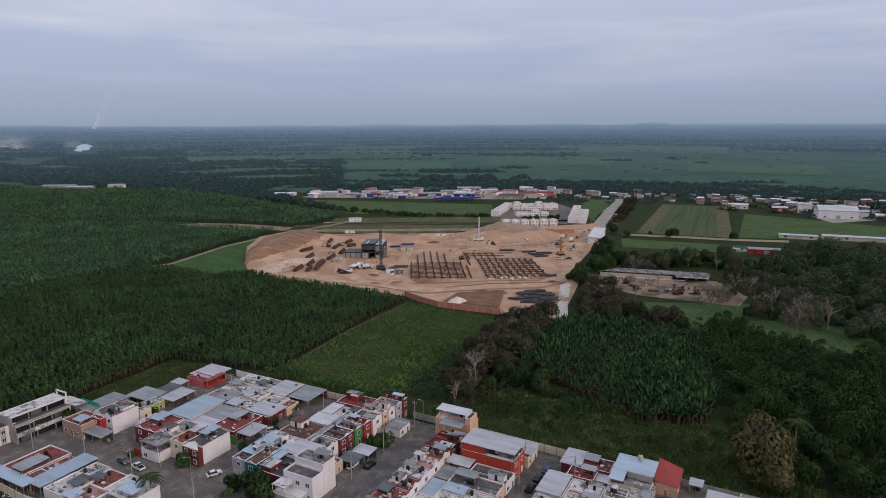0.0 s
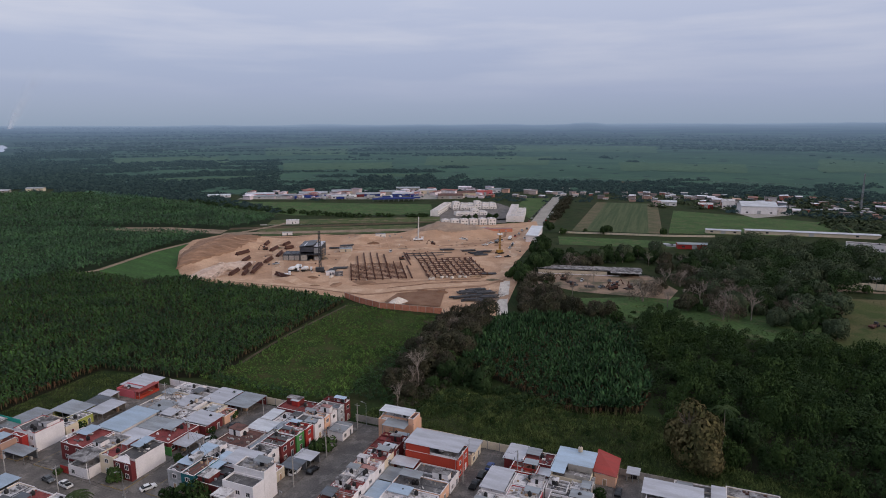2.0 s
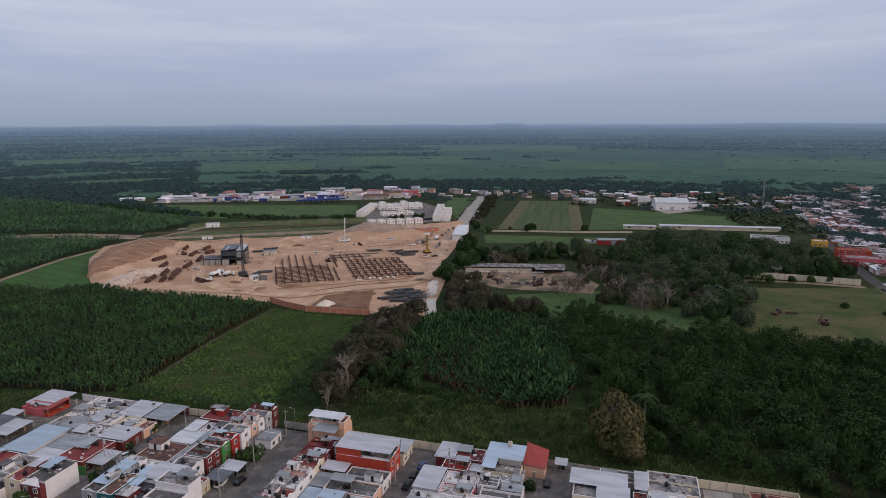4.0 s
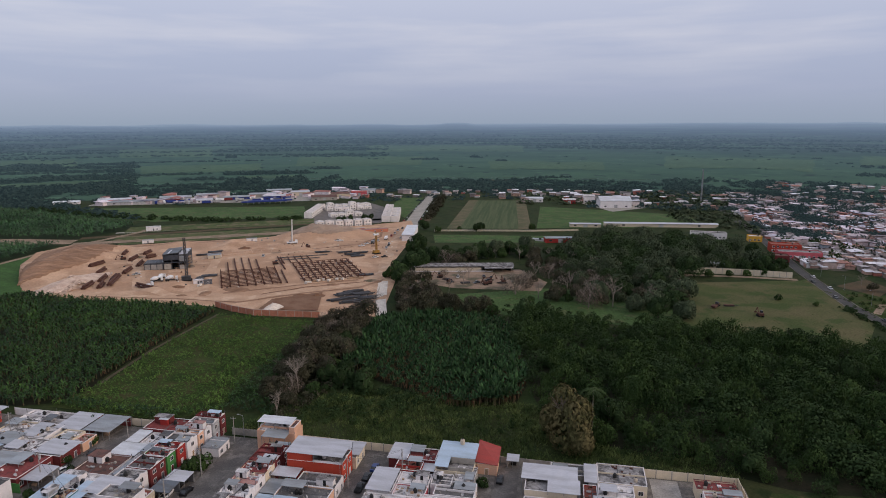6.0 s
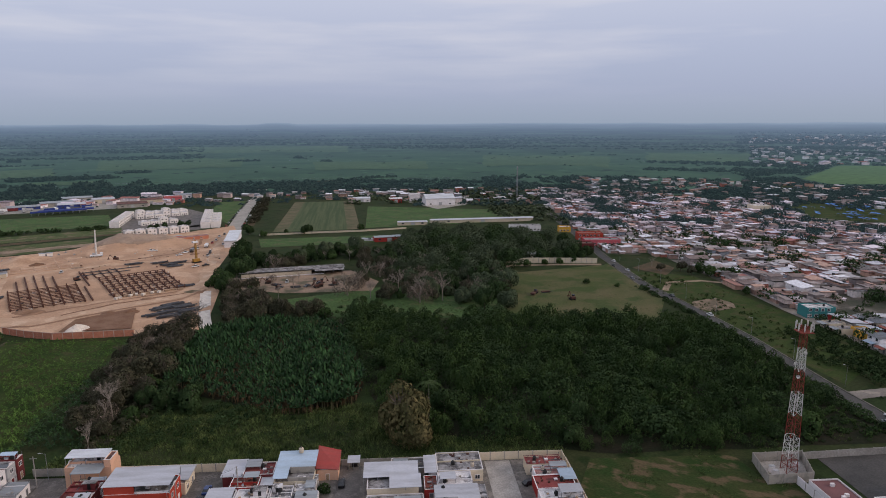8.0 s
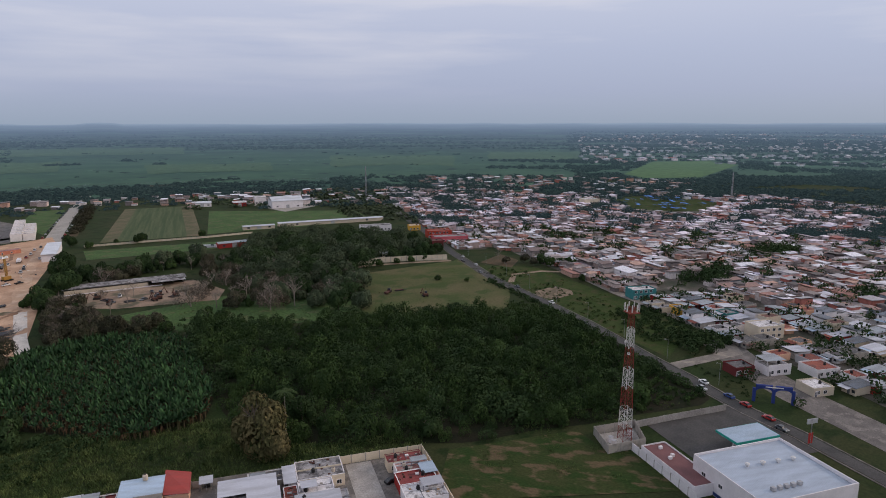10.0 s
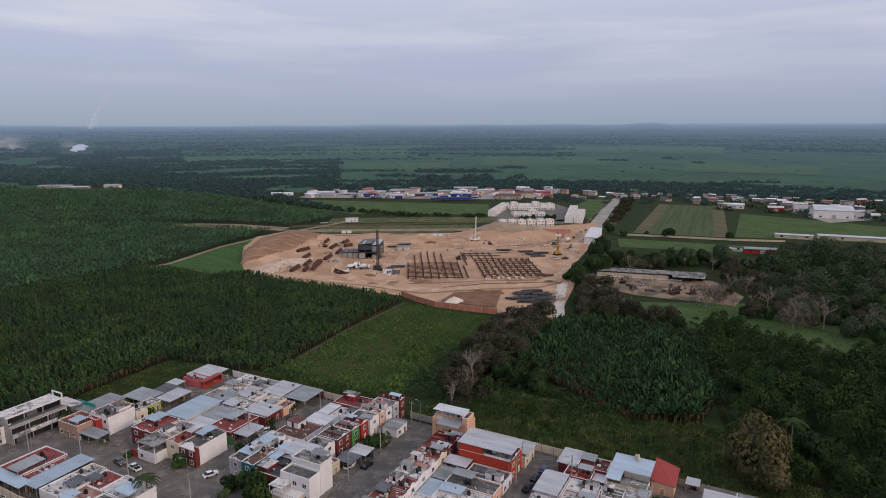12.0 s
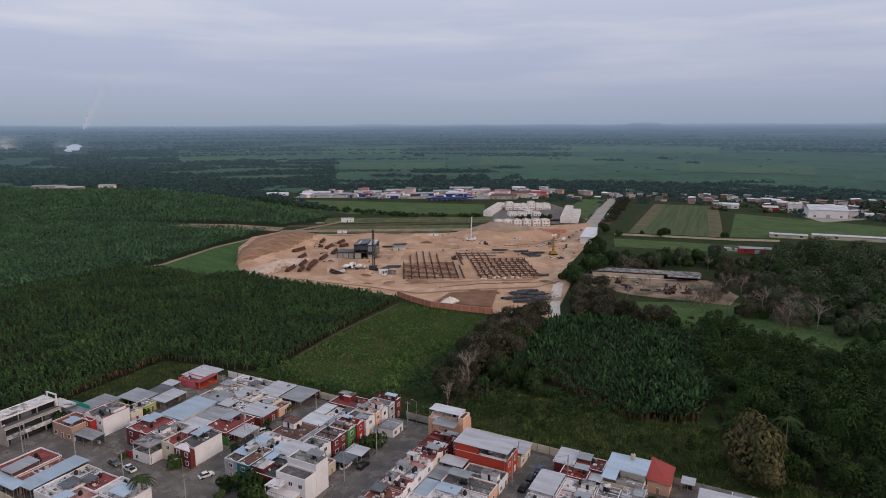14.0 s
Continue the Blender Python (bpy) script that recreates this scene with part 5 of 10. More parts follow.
house(131.6, 142.2, 4.8, 9.6, 3.2, "cream", "r_red", "-y", label="small house with a red roof in a walled yard", tanks=1)
house(133, 143, 9.9, 15, 2.9, "white", "r_pink", "-y", tanks=2)
house(132, 143, 15.3, 22, 3.0, "red", "r_red", "-y", tanks=1, sheet=(139.5, 144, 13, 18.5, 3.7, "s_blue"))
house(132, 143.5, 22.3, 30, 3.0, "white", "r_white", "-y", tanks=1)
bin_ = thing("yellow_kiosk", at_uv(134.4, 10.5), "small yellow painted booth beside a house", "booth")
part("wall", shell(1.8, 1.8, 2.2, 0.05), M["yellow"], bin_)
part("roof", box(-1, 1, -1, 1, 2.26, 2.36), M["yellow"], bin_)

# below the main street: walled court houses
house(-97, -86.5, 73.4, 87.8, 3.2, "white", "r_red", "+y", label="low house with dark red roof and white low walls", tanks=4)
carport(-98, -80, 87.3, 91, 3.5, "s_blue", "long bluish sheet roof along a boundary wall", n=6)
carport(-82.4, -75.6, 71.8, 89, 3.6, "s_blue", "long pale blue sheet roof over a yard", n=3)
house(-86.2, -82.7, 74, 86.5, 3.0, "white", "r_red", "+y", tanks=1)
house(-74.8, -66, 79.6, 88.6, 3.3, "white", "r_white", "+y", tanks=1, label="white walled court house with pale roof")
house(-75.2, -68, 73, 79.3, 3.0, "cream", "r_white", "+y", tanks=1)
house(-67.8, -60, 73.4, 81, 3.0, "white", "r_red", "+y", tanks=1)
house(-65.8, -57.5, 81.3, 89.5, 3.2, "white", "r_pink", "-y", tanks=2)
house(-59.7, -47.5, 73.2, 81.5, 3.5, "white", "r_white", "+y", tanks=1, label="white house with a stained white roof")
house(-57.2, -46, 81.8, 90.5, 3.4, "white", "r_grey", "-y", tanks=1)

# boundary walls
def garden_wall(pts, h, paint, label):
    ob = thing("boundary_wall", Matrix.Identity(4), label, "wall")
    first = None
    for (x0, y0), (x1, y1) in zip(pts, pts[1:]):
        l = math.hypot(x1 - x0, y1 - y0)
        n = max(1, round(l / 4))
        a = math.degrees(math.atan2(y1 - y0, x1 - x0))
        for i in range(n):
            f = (i + 0.5) / n
            s = l / n
            part("wall_panel", box(-s / 2 + 0.13, s / 2 - 0.13, -0.07, 0.07, 0, h), M[paint], ob, "", pose(x0 + (x1 - x0) * f, y0 + (y1 - y0) * f, 0, 0, 0, a))
            part("pier", box(-0.13, 0.13, -0.12, 0.12, 0, h + 0.12), M["concrete"], ob, "", pose(x0 + (x1 - x0) * i / n, y0 + (y1 - y0) * i / n, 0, 0, 0, a))
    return ob


garden_wall([uv(-94, 0.3), uv(-84, 0.3), uv(-70, 0.2)], 2.6, "white", "whitewashed block wall along the plantation")
garden_wall([uv(-48, -0.2), uv(-37, -0.4)], 2.6, "cream", "cream block wall closing a street")
garden_wall([uv(-11, -0.8), uv(1, -0.6)], 2.4, "block", "grey block wall closing a street")
garden_wall([uv(14, 0), uv(37, 0.4), uv(45, 0.6), uv(60, 0.4)], 2.6, "cream", "long weathered block wall behind the houses")
garden_wall([uv(77.5, 0.4), uv(105, 0.6)], 2.2, "block", "low dark block wall behind houses")
garden_wall([uv(105, 0.2), uv(131, 0.2), uv(144.3, 0.6), uv(144.5, 32)], 2.6, "cream", "cream block wall round a yard")
garden_wall([uv(-101.5, 88.6), uv(-98, 91.5), uv(-78, 92.2), uv(-62, 90.6), uv(-46, 91)], 2.6, "cream", "weathered yard wall above the court")


# ---- vehicles ----
def car(m, paint, kind="car", label=""):
    """A small car: shaped body, glazed cabin, four wheels."""
    L, W = (4.3, 1.75) if kind == "car" else (5.1, 1.85)
    ob = thing("car" if kind == "car" else "pickup", m, label or f"parked {paint.split('_')[-1]} {'car' if kind == 'car' else 'pickup truck'} with dark windows", "car" if kind == "car" else "pickup", "parked cars")
    prof = [(-L / 2, 0.35), (L / 2, 0.35), (L / 2 + 0.03, 0.7), (L / 2 - 0.25, 0.92), (L / 2 - 1.15, 1.0), (-L / 2 + 0.5, 1.02), (-L / 2, 0.95)]
    cab = [(L / 2 - 1.25, 1.0), (L / 2 - 1.9, 1.5), (-L / 2 + 1.0, 1.52), (-L / 2 + 0.35, 1.02)] if kind == "car" else [(L / 2 - 1.3, 1.0), (L / 2 - 1.9, 1.65), (-0.35, 1.68), (-0.6, 1.0)]
    for name, pr, w, inset, mt in (("body", prof, W, 0.0, paint), ("cabin", cab, W - 0.12, 0.14, "pane")):
        bm = bmesh.new()
        sides = []
        for s in (-1, 1):
            sides.append([bm.verts.new((x, s * (w / 2 - (inset if z > 1.3 else 0)), z)) for x, z in pr])
        k = len(pr)
        for i in range(k):
            bm.faces.new((sides[0][i], sides[0][(i + 1) % k], sides[1][(i + 1) % k], sides[1][i]))
        bm.faces.new(sides[0][::-1])
        bm.faces.new(sides[1])
        bmesh.ops.recalc_face_normals(bm, faces=bm.faces)
        part(name, bm, M[mt], ob)
    x0, x1 = (L / 2 - 1.85, -L / 2 + 1.02) if kind == "car" else (L / 2 - 1.85, -0.38)
    part("cabin_roof", box(x1, x0, -W / 2 + 0.22, W / 2 - 0.22, 1.5 if kind == "car" else 1.66, 1.56 if kind == "car" else 1.72), M[paint], ob)
    if kind != "car":
        part("load_bed", box(-L / 2 + 0.12, -0.75, -W / 2 + 0.15, W / 2 - 0.15, 1.0, 1.03), M["tyre"], ob)
    first = None
    for x in (-L / 2 + 0.8, L / 2 - 0.8):
        for y in (-W / 2 + 0.08, W / 2 - 0.08):
            first = again(first, pose(x, y, 0.33)) if first else part("wheel", tube((0, -0.1, 0), (0, 0.1, 0), 0.33, n=10), M["tyre"], ob, "", pose(x, y, 0.33))
    for y in (-0.6, 0.6):
        part("headlight", box(L / 2 - 0.02, L / 2 + 0.045, y - 0.18, y + 0.18, 0.62, 0.76), M["car_white"], ob)
    return ob


for u, v, rz, paint, kind in ((-73.3, 66, -8, "car_grey", "car"), (-66.5, 66, 172, "car_white", "pickup"), (-43.5, 58.2, 65, "car_white", "car"), (-48.1, 30.3, 80, "car_white", "car"), (-46.9, 19, 86, "car_black", "car"),
                              (-6.1, 33, 88, "car_black", "car"), (-10.6, 35.2, 92, "car_white", "pickup"), (-9.8, 29.6, 85, "car_black", "car"), (41.4, 11.2, 90, "car_blue", "car"), (40.6, 16.4, 90, "car_black", "car"), (40.4, 22, 90, "car_black", "pickup"),
                              (78.4, 10.5, 90, "car_black", "car"), (-50, 92, 3, "car_blue", "car"), (-96, 102.5, 78, "car_white", "car"), (131.5, 14.5, 20, "car_black", "car")):
    car(at_uv(u, v, 0.06, rz), paint, kind)


def street_lamp(m, h=8.0):
    ob = thing("street_lamp", m, "thin grey street lamp pole with one arm", "street lamp", "street lamps")
    part("pole", tube((0, 0, 0), (0, 0, h), 0.09, 0.06, 6), M["metal"], ob)
    part("arm", tube((0, 0, h - 0.1), (1.4, 0, h + 0.25), 0.04, n=5), M["metal"], ob)
    part("lamp_head", box(1.2, 1.9, -0.13, 0.13, h + 0.2, h + 0.32), M["grey"], ob)


for u, v in ((-46, 64), (-110, 90), (-6, 1), (-8, 40), (-104, 74), (-61, 62.5), (35.5, 24), (-90, 92.5), (-1, 55)):
    street_lamp(at_uv(u, v, 0.05, rnd.uniform(0, 360)))


def utility_pole(x, y, h=9.5, turn=0.0, drum=False):
    ob = thing("utility_pole", pose(x, y, 0.05, 0, 0, turn), "grey concrete utility pole with a cross-arm", "utility pole", "utility poles")
    part("pole", tube((0, 0, 0), (0, 0, h), 0.17, 0.11, 7), M["concrete"], ob)
    part("cross_arm", box(-0.9, 0.9, -0.06, 0.06, h - 0.7, h - 0.58), M["metal"], ob)
    for k in (-0.8, 0.0, 0.8):
        part("insulator", tube((k, 0, h - 0.58), (k, 0, h - 0.34), 0.06, n=6), M["grey"], ob)
    if drum:
        part("transformer", tube((0.35, 0, h - 2.4), (0.35, 0, h - 1.3), 0.28, n=9), M["grey"], ob)


def cable(a, b, sag=0.7):
    """A sagging wire between two poles."""
    bm, n = bmesh.new(), 8
    pts = [Vector(a).lerp(Vector(b), i / n) - Vector((0, 0, sag * 4 * (i / n) * (1 - i / n))) for i in range(n + 1)]
    for p, q in zip(pts, pts[1:]):
        tube(p, q, 0.025, n=3, bm=bm, cap=False)
    tagged(part("power_cable", bm, M["tyre"]), "thin black sagging cable between poles", "cable", "power cables")


LINES = [[(-128.9, 183.5), (-108.5, 176.5), (-89.7, 166.9), (-66, 152)], [(-26.3, 165.6), (-18.5, 181), (-9.6, 198.2)], [(-79, 222.5), (-62, 191), (-50, 168)], [(21.3, 162.7), (36.9, 162.5)], [(-41.6, 205.8), (-55, 178)]]
for row in LINES:
    for k, (x, y) in enumerate(row):
        utility_pole(x, y, 9.5, math.degrees(math.atan2(row[1][1] - row[0][1], row[1][0] - row[0][0])) + 90, k == 1)
    for (x0, y0), (x1, y1) in zip(row, row[1:]):
        for off in (-0.8, 0.8):
            cable((x0 + off * 0.5, y0 + off * 0.5, 9.25), (x1 + off * 0.5, y1 + off * 0.5, 9.25))
goal = thing("goal_frame", at_uv(-81, 94.5, 0.14, 12), "white tubular goal frame on the playing court", "goal")
for a, b in (((-1.7, 0, 0), (-1.7, 0, 2.4)), ((1.7, 0, 0), (1.7, 0, 2.4)), ((-1.7, 0, 2.4), (1.7, 0, 2.4)), ((-1.7, 1.2, 0), (-1.7, 0, 2.4)), ((1.7, 1.2, 0), (1.7, 0, 2.4)), ((-0.9, 0, 3.1), (0.9, 0, 3.1)), ((-0.9, 0, 2.4), (-0.9, 0, 3.1)), ((0.9, 0, 2.4), (0.9, 0, 3.1))):
    part("bar", tube(a, b, 0.06, n=6), M["mast_white"], goal)

# ---- plants ----
def leaf_strip(vs, fs, base, d, length, width, up, droop, segs=3, fold=0.0):
    """An arching leaf from base towards d (angle): a strip of quads that rises by up and droops."""
    c, s = math.cos(d), math.sin(d)
    n0 = len(vs)
    for i in range(segs + 1):
        t = i / segs
        r = length * t * (1 - 0.25 * t)
        z = base[2] + up * t - droop * t * t
        w = width * (0.35 + 1.3 * t - 1.5 * t * t if t < 1 else 0.12)
        for k in (-1, 1):
            vs.append((base[0] + c * r - s * w * k / 2, base[1] + s * r + c * w * k / 2, z + fold * (0 if i in (0, segs) else 1)))
    for i in range(segs):
        a = n0 + 2 * i
        fs.append((a, a + 1, a + 3, a + 2))


def banana_plant(seed, leaves=9, segs=3, rear=0.0):
    r = random.Random(seed)
    vs, fs = [], []
    for i in range(leaves):
        d = i * 2.4 + r.uniform(-0.4, 0.4)
        young = i / leaves
        leaf_strip(vs, fs, (0, 0, 2.3 + 0.25 * young), d, r.uniform(2.1, 2.8) * (1 - 0.45 * young), r.uniform(0.78, 1.08), 0.9 + rear + 1.2 * young ** 2, (1.95 - rear * 0.7) * (1 - young) + 0.25, segs)
    return np.array(vs, float), np.array(fs, int)


def stems(seed):
    vs = [(x * k, y * k, z) for z, k in ((0, 0.17), (2.5, 0.1)) for x, y in ((-1, -1), (1, -1), (1, 1), (-1, 1))]
    fs = [(0, 1, 5, 4), (1, 2, 6, 5), (2, 3, 7, 6), (3, 0, 4, 7)]
    return np.array(vs, float), np.array(fs, int)


def lift(p, z=0.0):
    return np.concatenate([p, np.full((len(p), 1), z)], 1)


def plantation(name, poly, gap, size, templates, material, label, turn=-28, with_stems=False, jitter=0.33, gaps=0.0):
    p = sown(poly, gap, jitter, turn)
    n = noise2(p, 35, 2.0)
    keep = n > -0.9 + gaps
    p, n = p[keep], n[keep]
    s = size * (0.92 + 0.35 * n + nrg.uniform(-0.14, 0.14, len(p)))
    quads(name, *spread(templates, lift(p), s, 0.05), material, label, "plants", "stuff")
    if with_stems:
        quads("plant_stems", *spread([stems(1)], lift(p), s), M["banana_stem"], "brown stems of banana plants", "stems", "stuff")
    return p


BAN = [banana_plant(i) for i in range(5)]
BAN_UP = [banana_plant(40 + i, 9, 3, 0.9) for i in range(5)]
BAN_LIGHT = [banana_plant(20 + i, 6, 2) for i in range(4)]
NEAR_LEFT = [(-22, 358), (-48.6, 302), (-60.6, 273), (-65, 257), (-70, 249.5), (-86, 250.5), (-97, 256), (-118, 262), (-136, 226), (-146, 205), (-158, 172), (-175, 150), (-330, 230), (-300, 330), (-214, 445), (-159, 423), (-128, 424), (-101, 403), (-60, 382)]
FAR_LEFT = [(-330, 230), (-640, 480), (-760, 770), (-560, 770), (-420, 662), (-300, 645), (-278, 642), (-250, 630), (-205, 618), (-158, 604), (-187, 524), (-204, 458), (-214, 445), (-300, 330)]
FAR_EDGE = [(-1090, 1010), (-868, 1058), (-767, 1062), (-690, 1042), (-662, 1000), (-545, 980), (-500, 985), (-421, 972), (-336, 916), (-248, 834), (-191, 778), (-135, 728), (-112, 700)]
FAR_LEFT2 = [(-276, 648), (-254, 657), (-209, 652), (-152, 629), (-122, 668)] + FAR_EDGE[::-1] + [(-950, 880), (-762, 772), (-560, 773), (-420, 665), (-300, 648)]
flat("plantation_floor", NEAR_LEFT, 0.07, M["crop_floor"], "earth under the banana plants, darkened as shade", "soil")
flat("plantation_floor", FAR_LEFT, 0.08, M["far_floor"], "grassy earth under far banana plants", "soil")
flat("plantation_floor", FAR_LEFT2, 0.07, M["far_floor"], "grassy earth under the farthest plants", "soil")
plantation("banana_plantation", NEAR_LEFT, 2.5, 1.12, BAN, M["banana"], "dense banana plantation with broad arching green leaves", with_stems=True, jitter=0.6)
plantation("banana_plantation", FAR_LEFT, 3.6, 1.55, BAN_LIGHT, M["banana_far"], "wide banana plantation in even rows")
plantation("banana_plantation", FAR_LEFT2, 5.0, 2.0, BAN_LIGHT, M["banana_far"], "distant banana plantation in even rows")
MAIZE = [(51, 224.5), (58, 210.6), (66.6, 203.5), (78, 199.6), (88, 199.6), (98.5, 213), (107, 236), (115.5, 264.6), (119, 292), (92, 314), (61, 314), (48, 293), (36, 266), (33, 252)]
flat("plantation_floor", MAIZE, 0.08, M["crop_floor"], "earth of a banana grove, darkened as shade", "soil")
plantation("banana_grove", MAIZE, 2.2, 1.15, BAN_UP, M["grove"], "tall dense grove of upright banana plants", with_stems=True, jitter=0.75)

hang_v, hang_f = [], []
for k in range(5):
    leaf_strip(hang_v, hang_f, (0, 0, 2.35), k * 1.3, 1.0, 0.55, 0.2, 2.0, 2)
for poly, gap in ((MAIZE, 2.2), ([(-118, 262), (-136, 226), (-146, 205), (-150, 208), (-141, 230), (-122, 268)], 2.2), ([(-22, 358), (-48.6, 302), (-60.6, 273), (-64.5, 274), (-53, 304), (-27, 360)], 2.2)):
    dp = sown(poly, gap, 0.6, -28)
    quads("dead_leaves", *spread([(np.array(hang_v), np.array(hang_f))], lift(dp), nrg.uniform(0.8, 1.2, len(dp))), M["dead_leaf"], "hanging brown dead leaves of banana plants", "leaves", "stuff")


def bean(seed):
    r = random.Random(seed)
    vs, fs = [], []
    for i in range(7):
        leaf_strip(vs, fs, (r.uniform(-0.15, 0.15), r.uniform(-0.15, 0.15), 0.25), i * 0.9 + r.uniform(-0.3, 0.3), r.uniform(0.5, 0.85), 0.45, 0.5, 0.35, 2)
    return np.array(vs, float), np.array(fs, int)


BEAN = [(-20, 350), (-2.6, 338), (28, 322), (20, 296), (6, 272), (-9, 246), (-15, 224), (-36, 224), (-75, 247), (-58.4, 267.5), (-46.4, 298)]
flat("field_floor", BEAN, 0.09, M["weedy"], "green weedy soil of a crop field", "field")
bp_ = sown(BEAN, 1.5, 0.4, 62, 1.0)
thick_ = noise2(bp_, 16, 5.0) + 0.6 * noise2(bp_, 5, 2.0)
quads("bean_rows", *spread([bean(i) for i in range(4)], lift(bp_[thick_ > -0.25]), 0.75 + nrg.uniform(-0.25, 0.35, (thick_ > -0.25).sum())), M["bean"], "patchy rows of low green leafy crop", "crop", "stuff")
yb = sown(BEAN, 2.3, 0.55, 62)
ny = noise2(yb, 22, 7.0) + 0.5 * noise2(yb, 7, 3.0)
yb, ny = yb[ny > -0.28], ny[ny > -0.28]
quads("banana_shoots", *spread(BAN, lift(yb), np.clip(0.44 + 0.42 * ny + nrg.uniform(-0.1, 0.12, len(yb)), 0.26, 0.78)), M["bean"], "young banana plants scattered over a weedy field", "plants", "stuff")
low = sown([(-72, 246), (-36, 224), (-14, 222), (-12, 226), (-34, 229), (-68, 251)], 2.2, 0.5, 10)
quads("banana_grove", *spread(BAN, lift(low), nrg.uniform(0.5, 0.95, len(low))), M["banana"], "young banana plants along the village wall", "plants", "stuff")
edge = sown([(28, 322), (20, 296), (6, 272), (-9, 246), (-14, 226), (2, 214), (10, 232), (20, 262), (34, 300), (42, 322)], 2.2, 0.5, 10)
quads("banana_grove", *spread(BAN, lift(edge), nrg.uniform(0.5, 0.9, len(edge))), M["banana"], "young banana plants along the field's edge", "plants", "stuff")


def tuft(seed, n=12, h=1.2):
    r = random.Random(seed)
    vs, fs = [], []
    for i in range(n):
        leaf_strip(vs, fs, (r.uniform(-0.4, 0.4), r.uniform(-0.4, 0.4), 0), r.uniform(0, 6.28), r.uniform(0.4, 0.9), 0.16, h * r.uniform(0.7, 1.3), 0.5 * h, 2)
    return np.array(vs, float), np.array(fs, int)


TUFT = [tuft(i) for i in range(4)]
STRIP = [uv(-13, -2), uv(14, -3), uv(36, -1.5), uv(60, -1.5), uv(104, -1.5), uv(146, -2), uv(146, -12), uv(104, -16), (94, 196), (70, 208), (50, 222), (30, 228), (10, 222)]
gp = sown(STRIP, 1.15, 0.5, 17)
quads("tall_grass", *spread(TUFT, lift(gp), np.clip(1.35 + 1.1 * noise2(gp, 9, 1.0), 0.5, 2.7)), M["tuft"], "tall rank grass behind the village wall", "grass", "stuff")
LEFT_STRIP = [(-100, 254), (-118, 260), (-136, 224), (-128, 214), (-112, 232), (-98, 246)]
gp = sown(LEFT_STRIP, 0.9, 0.5, 5)
quads("tall_grass", *spread(TUFT, lift(gp), np.clip(0.7 + 0.5 * noise2(gp, 8, 1.5), 0.3, 1.3)), M["tuft"], "tall grass beside the plantation", "grass", "stuff")
for poly, gap, sz in (([(205, 262), (264, 335), (340, 318), (352, 322), (300, 232), (262, 205)], 2.6, 0.55), ([(330, 305), (362, 258), (318, 152), (296, 124), (266, 122), (290, 180)], 1.9, 0.95), ([(120, 330), (172, 340), (250, 335), (205, 258), (140, 290)], 2.2, 0.8), ([(166, 62), (130, 112), (165, 140), (200, 130), (222, 86), (188, 96), (172, 98)], 1.5, 0.8)):
    gp = sown(poly, gap, 0.5, 33)
    gp = gp[noise2(gp, 12, 4.0) > 0.1]
    quads("meadow_grass", *spread(TUFT, lift(gp), nrg.uniform(0.5, 1.2, len(gp)) * sz), M["tuft"], "uneven tufts of meadow grass", "grass", "stuff")


def crown(seed, n, spread_r=1.0, high=0.8, leaf=0.12, lumps=9, hollow=0.35):
    """Leaf clumps round several lumps: a broken, uneven crown of radius about 1 over z = 0."""
    r = np.random.default_rng(seed)
    cen = r.normal(0, 1, (lumps, 3))
    cen /= np.linalg.norm(cen, axis=1)[:, None]
    cen *= r.uniform(0.25, 0.68, (lumps, 1))
    cen[:, 2] = np.abs(cen[:, 2]) * 0.9 - 0.1
    rad = r.uniform(0.28, 0.5, lumps)
    m = n * 4
    pick = r.integers(0, lumps, m)
    d = r.normal(0, 1, (m, 3))
    d[:, 2] = np.where(d[:, 2] < 0, d[:, 2] * 0.45, d[:, 2])
    d /= np.linalg.norm(d, axis=1)[:, None]
    p = cen[pick] + d * (rad[pick] * r.uniform(1 - hollow, 1.06, m) ** 0.5)[:, None]
    # leaves deep inside another lump would never show
    buried = (np.linalg.norm(p[:, None, :] - cen[None], axis=2) < 0.74 * rad[None]).any(1)
    p, d = p[~buried][:n], d[~buried][:n]
    n = len(p)
    nrm = d + r.normal(0, 0.30, (n, 3))
    nrm /= np.linalg.norm(nrm, axis=1)[:, None]
    t = np.cross(nrm, r.normal(0, 1, (n, 3)))
    t /= np.linalg.norm(t, axis=1)[:, None]
    b = np.cross(nrm, t)
    w, l = leaf * r.uniform(0.5, 1.1, (n, 1)), leaf * r.uniform(0.7, 1.6, (n, 1))
    v = np.stack([p - t * w * 0.5, p - b * l * 0.4 + t * w * 0.4, p + t * w + b * l * 0.1, p + b * l], 1)
    v[:, :, 0] *= spread_r
    v[:, :, 1] *= spread_r
    v[:, :, 2] = (v[:, :, 2] + 0.25) * high
    return v.reshape(-1, 3), np.arange(4 * n).reshape(-1, 4)


